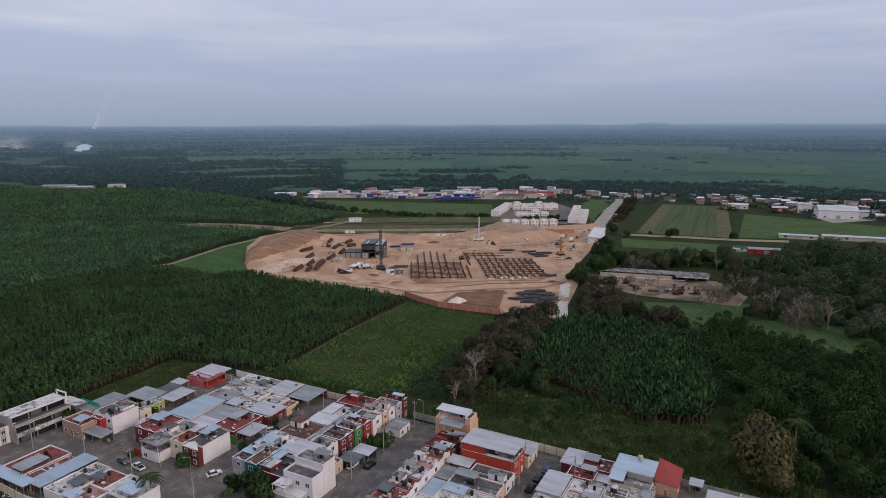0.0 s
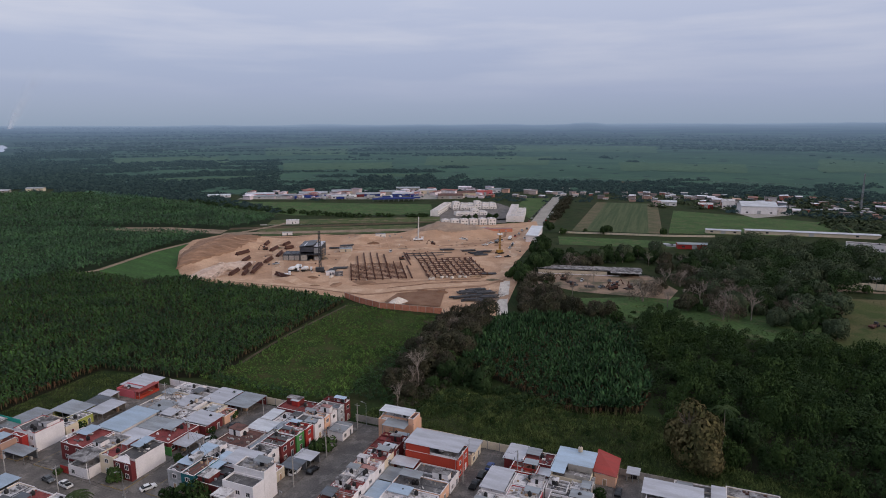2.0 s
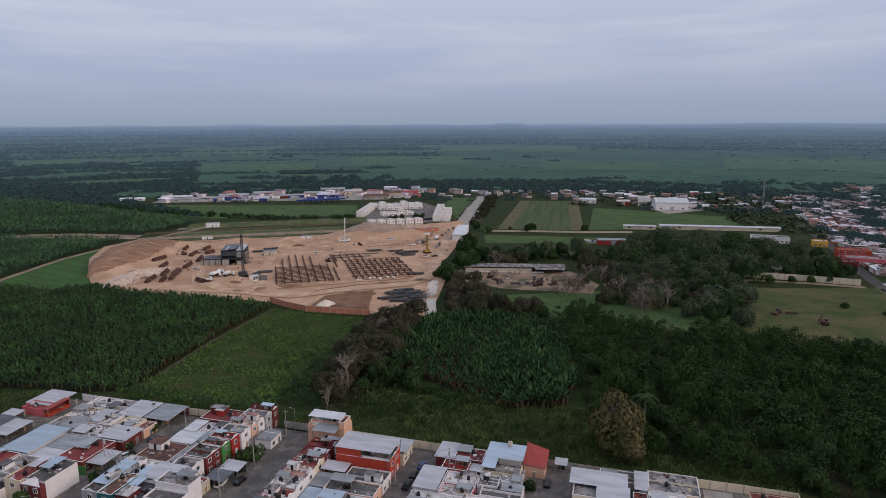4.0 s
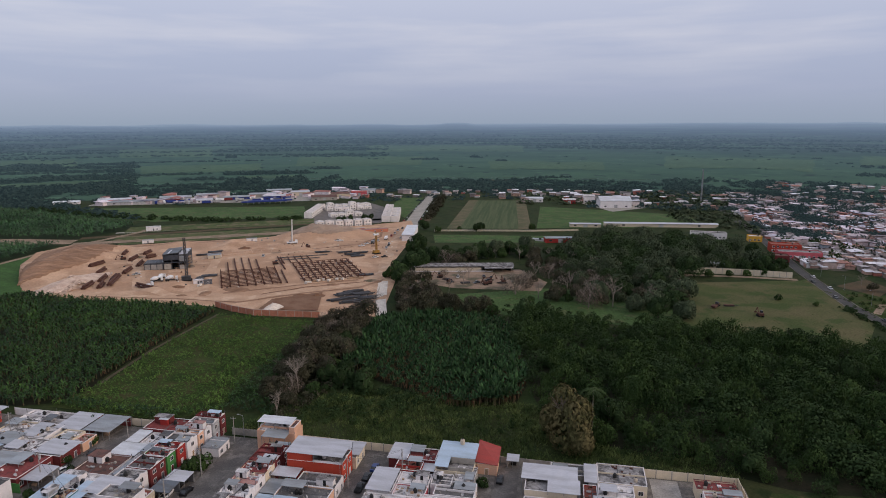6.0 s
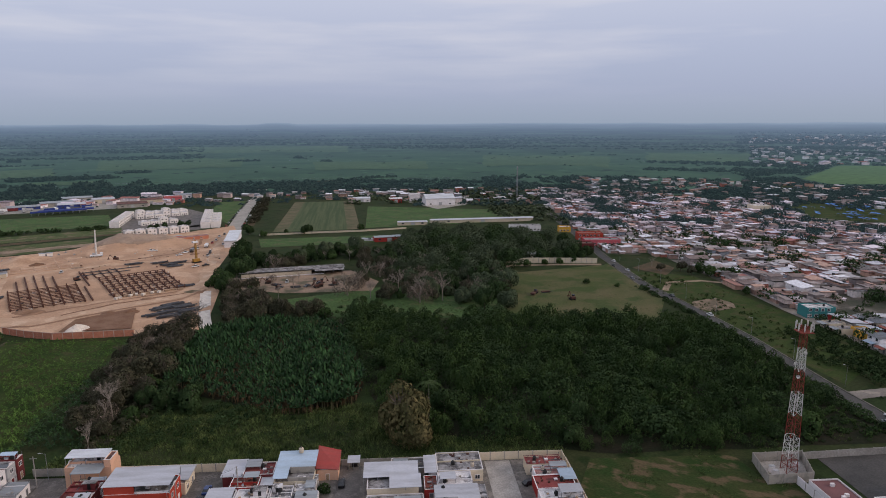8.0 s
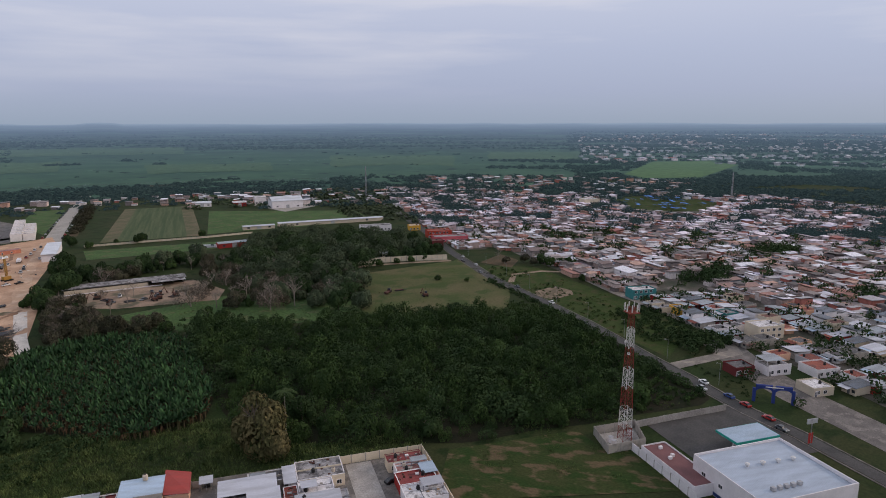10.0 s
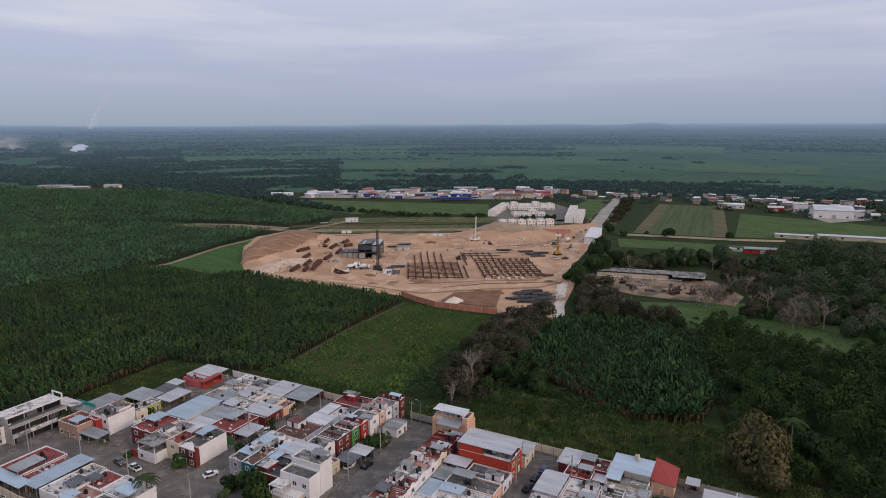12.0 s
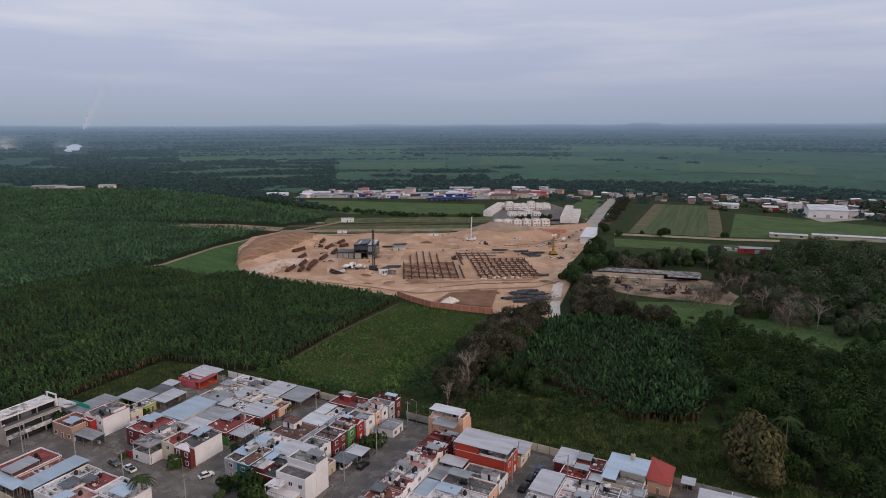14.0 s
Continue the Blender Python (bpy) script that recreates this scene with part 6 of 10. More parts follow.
def limbs(seed, h, spread_r, depth, r0, twigs=3, bm=None):
    """A tapered trunk that forks into limbs."""
    r = random.Random(seed)
    bm = bm or bmesh.new()

    def grow(a, d, l, rad, k):
        b = a + d * l
        tube(a, b, rad, rad * 0.62, 5 if k > 1 else 3, bm, cap=False)
        if k == 0:
            return
        for i in range(twigs if k > 1 else twigs + 1):
            e = (d + Vector((r.uniform(-1, 1), r.uniform(-1, 1), r.uniform(-0.25, 0.6))) * spread_r).normalized()
            grow(a.lerp(b, r.uniform(0.65, 1.0)) if i else b, e, l * r.uniform(0.6, 0.85), rad * 0.58, k - 1)

    grow(Vector((0, 0, -0.2)), Vector((r.uniform(-0.08, 0.08), r.uniform(-0.08, 0.08), 1)).normalized(), h * 0.34, r0, depth)
    return bm


def tree(seed, h, rad, leaf, label, n=900, trunk_r=0.3, bare=False, leaf_size=0.11, bark="bark", depth=3):
    ob = thing("tree", pose(0, 0, -500), label, "tree", "trees")
    part("trunk", limbs(seed, h, 0.75 if not bare else 0.95, depth, trunk_r), M[bark], ob)
    if leaf:
        v, f = crown(seed, n, 1.0, 1.0, leaf_size, 11)
        v = v * np.array([rad, rad, h * (0.62 if "dry" in leaf else 0.74)]) + np.array([0, 0, h * (0.22 if "dry" in leaf else 0.16)])
        q = quads("crown", v, f, M[leaf], parent=ob)
        del q["kind"]
    return ob


TREES = {
    "dark": [tree(31 + i, 9, 5.2, "leaf_a", "broad dark green tree with a dense crown", 1500, leaf_size=0.092) for i in range(4)],
    "mid": [tree(51 + i, 7, 4.2, "leaf_b", "mid-green broad-leaved tree with loose crown", 1200, leaf_size=0.10) for i in range(4)],
    "wood": [tree(61 + i, 9, 5.4, "leaf_c", "broad tree in a dense wood, leaf paled for haze", 1500, leaf_size=0.092) for i in range(4)],
    "small": [tree(71 + i, 3.6, 2.2, "leaf_b", "small round garden tree", 420, 0.12, leaf_size=0.15) for i in range(2)],
    "dry": [tree(81 + i, 8.5, 5.4, "leaf_dry", "half-bare tree with brown dry foliage", 2200, leaf_size=0.058, depth=4) for i in range(3)],
    "olive": [tree(121, 9.5, 5.4, "leaf_olive", "large olive-brown tree with dense foliage", 3600, leaf_size=0.055, depth=3)],
    "bare": [tree(91 + i, 9.5, 4, None, "leafless pale branching tree", trunk_r=0.24, bare=True, bark="bark_pale", depth=5) for i in range(3)],
    "twiggy": [tree(101 + i, 9.5, 6.0, "leaf_twig", "large leafless tree with a dense crown of pale twigs", 1800, 0.3, True, 0.032, "bark_pale", 4) for i in range(2)],
}


def plant(kind, x, y, s=1.0, z=0.0, label=""):
    src = rnd.choice(TREES[kind])
    ob = copy_thing(src, pose(x, y, z, 0, 0, rnd.uniform(0, 360)))
    ob.scale = (s, s, s * rnd.uniform(0.9, 1.12))
    if label:
        ob["label"] = label
    return ob


# hedge of dry trees between the crop field and the grove, and the dark clump below it
for x, y, k, s in ((4, 230, "dry", 0.9), (8, 250, "dry", 0.8), (14, 264, "dry", 0.85), (22, 284, "dry", 0.9), (30, 300, "dry", 0.95), (38, 314, "dry", 0.9), (40, 282, "dry", 1.0), (33, 262, "dry", 1.0), (24, 246, "dry", 0.9), (48, 296, "dry", 0.9), (27, 282, "dry", 1.0), (20, 270, "dry", 0.9), (36, 272, "dark", 0.9), (28, 252, "mid", 0.9), (13, 233, "bare", 1.3), (12, 240, "dry", 0.9), (15, 246, "dry", 1.15), (22, 257, "dry", 1.2), (29, 270, "dry", 1.1), (34, 283, "dry", 1.1), (41, 294, "dry", 1.0), (46, 305, "dry", 1.1), (53, 314, "dry", 1.1), (4, 214, "bare", 0.75),
                   (18, 230, "mid", 0.7), (30, 232, "dark", 0.95), (37, 228, "dark", 0.85), (24, 240, "dark", 0.8), (40, 236, "dark", 0.7), (33, 244, "dark", 0.75), (60, 324, "bare", 1.1), (50, 322, "dry", 0.8),
                   (10, 232, "twiggy", 0.9), (19, 262, "twiggy", 1.0), (32, 290, "twiggy", 1.0), (44, 312, "dry", 0.9), (25, 264, "dry", 1.0), (8, 222, "dry", 0.7),
                   (74, 319, "dry", 0.85), (78, 331, "dry", 0.8), (82, 346, "dry", 0.8), (87, 362, "dark", 0.7), (91, 380, "mid", 0.9), (85, 404, "mid", 1.0), (85, 321, "dry", 1.1), (92, 330, "dry", 1.2), (92, 322, "dry", 1.1), (100, 316, "dry", 1.0), (110, 312, "dry", 0.9), (90, 340, "dry", 1.1), (94, 352, "dry", 1.0), (98, 366, "mid", 0.9), (102, 380, "dry", 1.0), (120, 306, "mid", 0.8)):
    plant(k, x, y, s * (1.4 if k == "dry" else 1.2))
# yard and its trees
for x, y, k, s in ((92, 398, "mid", 1.0), (96, 410, "mid", 0.9), (128, 430, "dark", 1.1), (138, 442, "dark", 1.1), (118, 470, "dark", 1.3), (126, 488, "dark", 1.3), (132, 500, "dark", 1.1), (112, 452, "mid", 1.0), (150, 452, "mid", 0.8), (160, 446, "dark", 0.9), (170, 442, "dark", 0.9), (182, 446, "mid", 1.0), (196, 440, "dark", 0.9), (150, 430, "dry", 1.0), (140, 424, "dry", 0.9),
                   (126, 372, "bare", 0.9), (134, 384, "bare", 0.8), (160, 350, "bare", 1.0), (168, 362, "dry", 0.9), (176, 372, "bare", 0.9), (184, 350, "dry", 1.0), (178, 332, "bare", 1.15), (172, 318, "mid", 0.6), (150, 322, "mid", 0.5), (112, 358, "bare", 0.5), (190, 300, "bare", 1.1), (186, 318, "dry", 0.8), (196, 384, "dry", 1.2), (186, 396, "dry", 1.1),
                   (160, 590, "dark", 1.0), (168, 572, "mid", 0.8), (205, 566, "dark", 0.8), (212, 572, "dark", 0.7), (258, 556, "mid", 0.9), (190, 574, "mid", 0.6)):
    plant(k, x, y, s * (1.4 if k in ("dry", "bare") else 1.2))
for x, y, k, s in ((148.7, 341, "twiggy", 1.75), (176.4, 303, "twiggy", 1.7), (131, 425, "twiggy", 1.5), (120, 396, "twiggy", 0.8), (160, 352, "twiggy", 1.2), (186, 372, "twiggy", 1.4), (196, 330, "twiggy", 1.3), (94, 328, "twiggy", 1.1), (92, 350, "twiggy", 1.2), (112, 426, "dark", 1.9), (104, 420, "dark", 1.7), (122, 440, "dark", 1.8), (149, 440, "dark", 1.5), (157, 444, "wood", 1.4), (166, 448, "dark", 1.5),
                   (179, 452, "wood", 1.5), (193, 456, "dark", 1.4), (209, 459, "wood", 1.5), (147, 301, "dark", 0.95), (170, 325, "dark", 1.1), (189, 314, "wood", 1.4), (198, 290, "wood", 1.3), (204, 398, "dark", 1.6), (194, 346, "wood", 1.4), (119, 315, "dry", 1.2)):
    plant(k, x, y, s)
# the wood in the middle
WOOD = [(196, 345), (232, 300), (258, 318), (286, 352), (338, 352), (362, 400), (362, 446), (300, 500), (262, 480), (225, 430)]
WOOD_CROWN = [crown(350 + i, 1700, 1.0, 1.1, 0.052, 13) for i in range(5)]
wp = sown(WOOD, 15.5, 0.5, 12)
# about half the crowns take the leaf lightened for haze
pale = nrg.random(len(wp)) < 0.5
for pick, mt in ((pale, "leaf_c"), (~pale, "leaf_a")):
    quads("wood_canopy", *spread(WOOD_CROWN, lift(wp[pick], 2.2), nrg.uniform(7.5, 14.0, pick.sum())), M[mt], "closed canopy of a dense dark wood", "trees", "stuff")
for x, y in sown([(150, 330), (178, 300), (236, 284), (240, 310), (232, 400), (222, 452), (168, 450), (200, 400), (184, 345)], 13, 0.5, 30):
    plant(rnd.choice(["dry", "wood", "dark", "dry", "bare"]), x, y, rnd.uniform(0.8, 1.5))
for x, y, k, s in ((212, 298, "bare", 1.1), (225, 282, "dry", 0.8), (202, 312, "dry", 0.9), (290, 344, "mid", 0.8), (305, 342, "mid", 0.7), (316, 338, "mid", 0.8), (328, 336, "mid", 0.8), (222, 312, "dry", 1.0), (214, 330, "mid", 1.0), (205, 352, "dry", 1.2), (198, 368, "mid", 1.1), (210, 385, "dark", 1.1), (290, 285, "small", 1.2), (300, 268, "small", 0.9)):
    plant(k, x, y, s)
for x, y, k, s in ((222, 305, "wood", 1.7), (221, 289, "dark", 1.5), (214, 268, "wood", 1.3), (202, 275, "dark", 1.4), (238, 302, "wood", 1.6), (248, 330, "dark", 1.8), (230, 318, "dark", 1.7), (210, 290, "wood", 1.4), (240, 320, "wood", 1.8), (228, 296, "dark", 1.3)):
    plant(k, x, y, s)
# large single tree and palm behind the village
plant("olive", 91.5, 165, 2.1, label="large brown-leaved tree behind the village wall")
plant("mid", 102, 176, 1.2)

# gardens
for u, v, k, s in ((-112, 57.5, "dark", 0.62), (-65.3, 5.3, "mid", 0.6), (-55.3, 59.2, "mid", 0.72), (-25.3, 60.5, "mid", 1.25), (-21, 63, "mid", 1.05), (-33, 61, "mid", 0.75), (-9.4, 20.5, "small", 1.5), (-11, 23.5, "small", 1.3), (73.8, 14.3, "small", 1.0), (-60, 3.6, "mid", 0.62), (-79, 9.8, "small", 1.1), (-77.5, 6, "small", 0.9), (-46.5, 44, "small", 0.9), (-45.8, 30, "small", 0.7), (-52, 14.5, "small", 1.1), (-50.5, 26, "small", 0.8), (-93.5, 40, "small", 0.9), (-99.5, 90.5, "small", 1.3), (-98, 93, "small", 1.5), (-95, 95, "mid", 0.55), (-92.5, 97, "small", 1.4), (-122, 90, "mid", 0.7), (-130, 88, "dark", 0.6), (-136, 84, "mid", 0.7), (-119, 91, "small", 1.2),
                   (-90, 99.5, "small", 1.5), (-88, 101.5, "small", 1.2), (-86, 103.5, "small", 1.3), (-120, 60, "mid", 0.6), (-60, 95, "mid", 0.7), (-20, 60, "small", 1.0), (-52, 30, "small", 0.6), (-68, 93, "small", 1.2), (-74, 62.5, "small", 0.7)):
    x, y = uv(u, v)
    plant(k, x, y, s)


def palm(m, h, label, fronds=16, length=3.2):
    ob = thing("palm", m, label, "palm", "palms")
    part("trunk", lathe([(0.22, 0), (0.17, h * 0.3), (0.15, h * 0.7), (0.13, h)], 7), M["bark_pale"], ob)
    for i in range(fronds):
        vs, fs = [], []
        d = i * 2.4
        up = rnd.uniform(0.2, 1.9)
        leaf_strip(vs, fs, (0, 0, h), d, length, 0.5, up, length * 0.6, 5)
        c, s = math.cos(d), math.sin(d)
        for k in range(1, 14):
            t = k / 14
            r = length * t * (1 - 0.25 * t)
            z = h + up * t - length * 0.6 * t * t
            for sd in (-1, 1):
                n0, ll = len(vs), 0.75 * (1 - abs(t - 0.45))
                dx, dy = -s * sd * ll + c * 0.3, c * sd * ll + s * 0.3
                vs += [(c * r, s * r, z), (c * (r + 0.2), s * (r + 0.2), z), (c * r + dx + 0.14 * c, s * r + dy + 0.14 * s, z - 0.25), (c * r + dx, s * r + dy, z - 0.27)]
                fs.append((n0, n0 + 1, n0 + 2, n0 + 3))
        q = quads("frond", np.array(vs), np.array(fs), M["palm_leaf"], parent=ob)
        del q["kind"]
    return ob


palm(at_uv(-48.9, 75), 7.0, "coconut palm with drooping fronds beside the street", 18, 4.6)
palm(pose(101, 168, 0), 17.0, "tall palm behind a brown tree", 16, 6.0)
palm(at_uv(-30, 66, 0), 3.0, "young palm in a street garden", 12, 2.2)

for x, y, k, q in ((93, 412, "dark", 1.3), (88, 392, "dark", 1.2), (90, 372, "dry", 1.4), (84, 356, "dry", 1.3), (80, 340, "dry", 1.4), (88, 346, "twiggy", 1.3), (78, 322, "dry", 1.4), (90, 336, "dark", 1.0), (86, 316, "dry", 1.2), (98, 352, "dry", 1.3), (96, 386, "twiggy", 1.2),
                   (372, 276, "dry", 0.9), (376, 256, "mid", 1.2), (368, 264, "dry", 0.8), (380, 266, "mid", 1.1), (360, 284, "dry", 0.8), (366, 296, "bare", 0.8), (384, 246, "dark", 0.8), (352, 214, "mid", 0.7)):
    plant(k, x, y, q)
# a clump of trees in the plantation
for x, y, k in ((-214, 258, 1.5), (-206, 262, 1.9), (-197, 259, 1.6), (-203, 254, 1.3), (-193, 261, 1.2)):
    plant("dark", x, y, k)

# the thicket: many bushes that nobody could count
BUSH = [(97, 204), (106, 232), (117, 266), (124, 296), (140, 296), (158, 272), (205, 255), (262, 204), (284, 186), (262, 136), (245, 104), (236, 89), (228, 82), (220, 82), (197, 95), (178, 104), (163, 114), (147, 121), (139, 126), (126, 139), (108, 158), (92, 176)]
flat("thicket_floor", BUSH, 0.06, M["crop_floor"], "earth under the thicket, darkened as shade", "soil")
CROWNS = [crown(200 + i, 520, 1.0, 0.95, 0.068, 13) for i in range(6)]
CROWNS_TALL = [crown(220 + i, 520, 0.8, 1.35, 0.068, 13) for i in range(5)]
SCRUB = [crown(240 + i, 100, 1.0, 0.95, 0.17, 8) for i in range(4)]
bs = sown(BUSH, 5.3, 0.65, 20)
hn = noise2(bs, 26, 6.0)
size = np.clip(4.4 + 3.0 * hn + nrg.uniform(-1.8, 1.6, len(bs)) + 4.2 * nrg.random(len(bs)) ** 3, 1.8, 9.4)
road_gap = np.min([np.hypot(bs[:, 0] - (a[0] + (b[0] - a[0]) * t), bs[:, 1] - (a[1] + (b[1] - a[1]) * t)) for a, b in zip(RIGHT_ROAD[2:], RIGHT_ROAD[3:]) for t in (0, 0.25, 0.5, 0.75)], axis=0)
bs, hn, size, road_gap = (q[road_gap > 4.4] for q in (bs, hn, size, road_gap))
size *= np.clip((road_gap + 18) / 38, 0.45, 1) * np.where((bs[:, 0] > 196) & (bs[:, 1] < 108), 0.55, 1.0)
size *= np.clip(0.6 + (bs @ np.array([0.469, 0.883]) - 176) / 26, 0.6, 1)
kind_ = nrg.random(len(bs)) + 0.35 * noise2(bs, 18, 3.0)
for pick, shapes, mt, label in ((kind_ < 0.5, CROWNS, "leaf_a", "dense dark green thicket of bushes and young trees"), ((kind_ >= 0.5) & (kind_ < 0.86), CROWNS_TALL, "leaf_b", "mid-green bushes standing in the thicket"), (kind_ >= 0.86, CROWNS_TALL, "leaf_b", "dull green young trees in the thicket")):
    quads("thicket", *spread(shapes, lift(bs[pick]), size[pick]), M[mt], label, "bushes", "stuff")
inner_ = bs[road_gap > 30]
for x, y in inner_[nrg.choice(len(inner_), 30, replace=False)]:
    plant("mid" if rnd.random() < 0.5 else "dark", x, y, rnd.uniform(0.8, 1.35))
# scrub strips
near_side = [(x - 0.9 * 3.4, y + 0.44 * 3.4) for x, y in RIGHT_ROAD[3:10]] + [(x - 0.9 * 8, y + 0.44 * 8) for x, y in RIGHT_ROAD[3:10][::-1]]
p = sown(near_side, 2.6, 0.6, 9)
quads("scrub", *spread(SCRUB, lift(p), nrg.uniform(1.2, 2.5, len(p))), M["leaf_a"], "dark roadside scrub along the thicket", "bushes", "stuff")
for poly, gap, sz, mt in (([(0, 212), (12, 214), (30, 240), (58, 312), (62, 320), (44, 322), (26, 284), (6, 236)], 3.6, 2.6, "leaf_dry"), ([(2, 209), (30, 200), (58, 204), (62, 214), (45, 226), (40, 240), (22, 240), (6, 224)], 3.8, 2.2, "leaf_a"), ([(4, 206), (40, 194), (84, 176), (88, 190), (60, 206), (30, 214)], 6.0, 1.5, "leaf_b"), ([(80, 318), (120, 304), (130, 312), (106, 340), (96, 380), (86, 350)], 4.6, 2.6, "leaf_dry"), ([(-136, 226), (-150, 196), (-160, 172), (-150, 168), (-140, 190)], 4.5, 1.6, "leaf_b"), ([(232, 92), (246, 124), (266, 166), (286, 214), (276, 222), (252, 170), (234, 130), (222, 96)], 4.0, 1.3, "leaf_b"), ([(266, 128), (280, 156), (300, 200), (318, 236), (334, 226), (318, 180), (300, 146), (284, 122)], 6.0, 1.3, "leaf_b"), ([(272, 106), (296, 96), (304, 112), (284, 124)], 4.5, 3.8, "leaf_a"), ([(282, 124), (306, 118), (322, 150), (304, 160)], 5.0, 1.9, "leaf_a"), ([(180, 104), (224, 86), (232, 98), (226, 112), (190, 118)], 4.0, 2.2, "leaf_b"), ([(312, 252), (335, 285), (345, 282), (350, 252), (330, 250)], 7.0, 1.9, "leaf_b"), ([(275, 98), (300, 112), (330, 160), (300, 165), (272, 130)], 5.0, 2.3, "leaf_a"), ([(240, 64), (262, 96), (256, 104), (236, 72)], 4.0, 1.0, "leaf_a"),
                          ([(100, 312), (125, 330), (205, 262), (160, 275), (125, 300)], 5.5, 2.0, "leaf_a"), ([(-256, 862), (-190, 796), (-120, 744), (-30, 700), (20, 704), (-30, 718), (-112, 758), (-180, 812), (-240, 880)], 7.0, 4.2, "leaf_a"), ([(176, 655), (188, 655), (268, 870), (254, 872)], 6.0, 4.2, "leaf_dry"), ([(30, 690), (52, 696), (50, 712), (24, 706)], 4.0, 3.0, "leaf_a")):
    p = sown(poly, gap, 0.5, 9)
    quads("scrub", *spread(SCRUB, lift(p), nrg.uniform(0.6, 1.35, len(p)) * sz), M[mt], "low green scrub", "bushes", "stuff")

for poly in ([(-527, 790), (-491, 801), (-462, 838), (-478, 867), (-508, 829), (-545, 818)], [(-459, 864), (-440, 913), (-415, 960), (-430, 994), (-455, 945), (-475, 894)]):
    p = sown(poly, 6.5, 0.6, 9)
    quads("scrub", *spread(SCRUB, lift(p), nrg.uniform(3.4, 5.6, len(p))), M["leaf_a"], "dark line of low trees across the plantation", "bushes", "stuff")

# trees of the far country, as stuff
FARTREE = [crown(300 + i, 44, 1.0, 0.9, 0.27, 8) for i in range(6)]
TOWNTREE = [crown(310 + i, 150, 1.0, 0.95, 0.13, 9) for i in range(5)]
HAZETREE = [crown(320 + i, 14, 1.0, 0.9, 0.6, 4) for i in range(5)]


# the open field beyond the town
GREEN_FIELD = [(1142, 563), (1210, 647), (1673, 810), (1814, 710), (1678, 585), (1234, 497)]
CLEARING = [(1085, 535), (1150, 620), (1210, 655), (1673, 815), (1825, 712), (1690, 575), (1180, 472)]


def far_trees(name, poly, gap, lo, hi, material, label, threshold=-1.0, nsize=120.0, flatten=0.75, rows=0.0):
    """Trees over an outline where a noise is high; rows stretches the clumps across the view."""
    p = sown(poly, gap, 0.5, rnd.uniform(0, 90))
    b, d = np.degrees(np.arctan2(p[:, 0], p[:, 1])), np.hypot(p[:, 0], p[:, 1])
    q = np.stack([b * 17.45 * rows, d], 1) if rows else p
    ok = noise2(q, nsize, rnd.uniform(0, 50)) > threshold
    ok &= ~inside(CLEARING, p)
    ok &= ~((np.abs(b + 29.4) < 1.2) & (d > 2330) & (d < 3150))
    p, d = p[ok], d[ok]
    if len(p):
        sizes = nrg.uniform(lo, hi, len(p)) * 1.35
        z = rise(d) - 0.16 * sizes
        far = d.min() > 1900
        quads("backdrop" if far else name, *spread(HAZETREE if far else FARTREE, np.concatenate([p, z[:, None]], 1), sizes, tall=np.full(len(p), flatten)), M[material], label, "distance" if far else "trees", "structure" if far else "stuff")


def fan(a0, a1, r0, r1, n=10):
    """An outline in bearings (degrees east of north) and distances."""
    b = [a0 + (a1 - a0) * i / n for i in range(n + 1)]
    return [(r0 * math.sin(radians(a)), r0 * math.cos(radians(a))) for a in b] + [(r1 * math.sin(radians(a)), r1 * math.cos(radians(a))) for a in b[::-1]]


def beyond(edge, k0, k1):
    """The land behind a line, seen from the place's middle."""
    return [(x * k0, y * k0) for x, y in edge] + [(x * k1, y * k1) for x, y in edge[::-1]]


def far_field(a0, a1, r0, r1, seed):
    """A pale field on the plain, with uneven edges."""
    n, m = 14, 6
    vs_, fs_ = [], []
    for i in range(m + 1):
        for k in range(n + 1):
            wob = noise.noise((k * 0.6, i * 0.7, seed))
            a = radians(a0 + (a1 - a0) * k / n + 0.35 * noise.noise((i * 0.9, seed, 3)))
            r = r0 + (r1 - r0) * i / m + 0.16 * (r1 - r0) * wob
            vs_.append((r * math.sin(a), r * math.cos(a), float(rise(r)) + 0.9))
    for i in range(m):
        for k in range(n):
            fs_.append((i * (n + 1) + k, i * (n + 1) + k + 1, (i + 1) * (n + 1) + k + 1, (i + 1) * (n + 1) + k))
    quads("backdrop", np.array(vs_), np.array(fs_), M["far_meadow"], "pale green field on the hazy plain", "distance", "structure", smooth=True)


for k, (a0, a1, r0, r1) in enumerate(((-22, -13, 1700, 2150), (-8.5, 1, 1480, 1760), (4, 15, 1620, 2050), (-19, -11, 1250, 1330), (21, 31, 1480, 1800), (36, 47, 1600, 2100), (-10, -3, 2150, 2600), (10, 24, 2300, 2700), (-1, 3.5, 1262, 1330), (50, 58, 1900, 2300))):
    far_field(a0, a1, r0, r1, k * 1.7)
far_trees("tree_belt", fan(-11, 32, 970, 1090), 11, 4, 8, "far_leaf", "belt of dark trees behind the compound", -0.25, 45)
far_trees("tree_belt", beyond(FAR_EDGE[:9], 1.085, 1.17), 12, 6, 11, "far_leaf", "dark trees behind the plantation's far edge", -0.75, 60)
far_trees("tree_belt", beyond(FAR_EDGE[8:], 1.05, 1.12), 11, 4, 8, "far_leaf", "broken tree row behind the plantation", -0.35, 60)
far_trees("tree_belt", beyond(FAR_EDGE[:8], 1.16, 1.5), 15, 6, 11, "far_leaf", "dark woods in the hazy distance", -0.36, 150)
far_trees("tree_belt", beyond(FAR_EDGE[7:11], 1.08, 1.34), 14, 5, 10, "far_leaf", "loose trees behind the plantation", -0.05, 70)
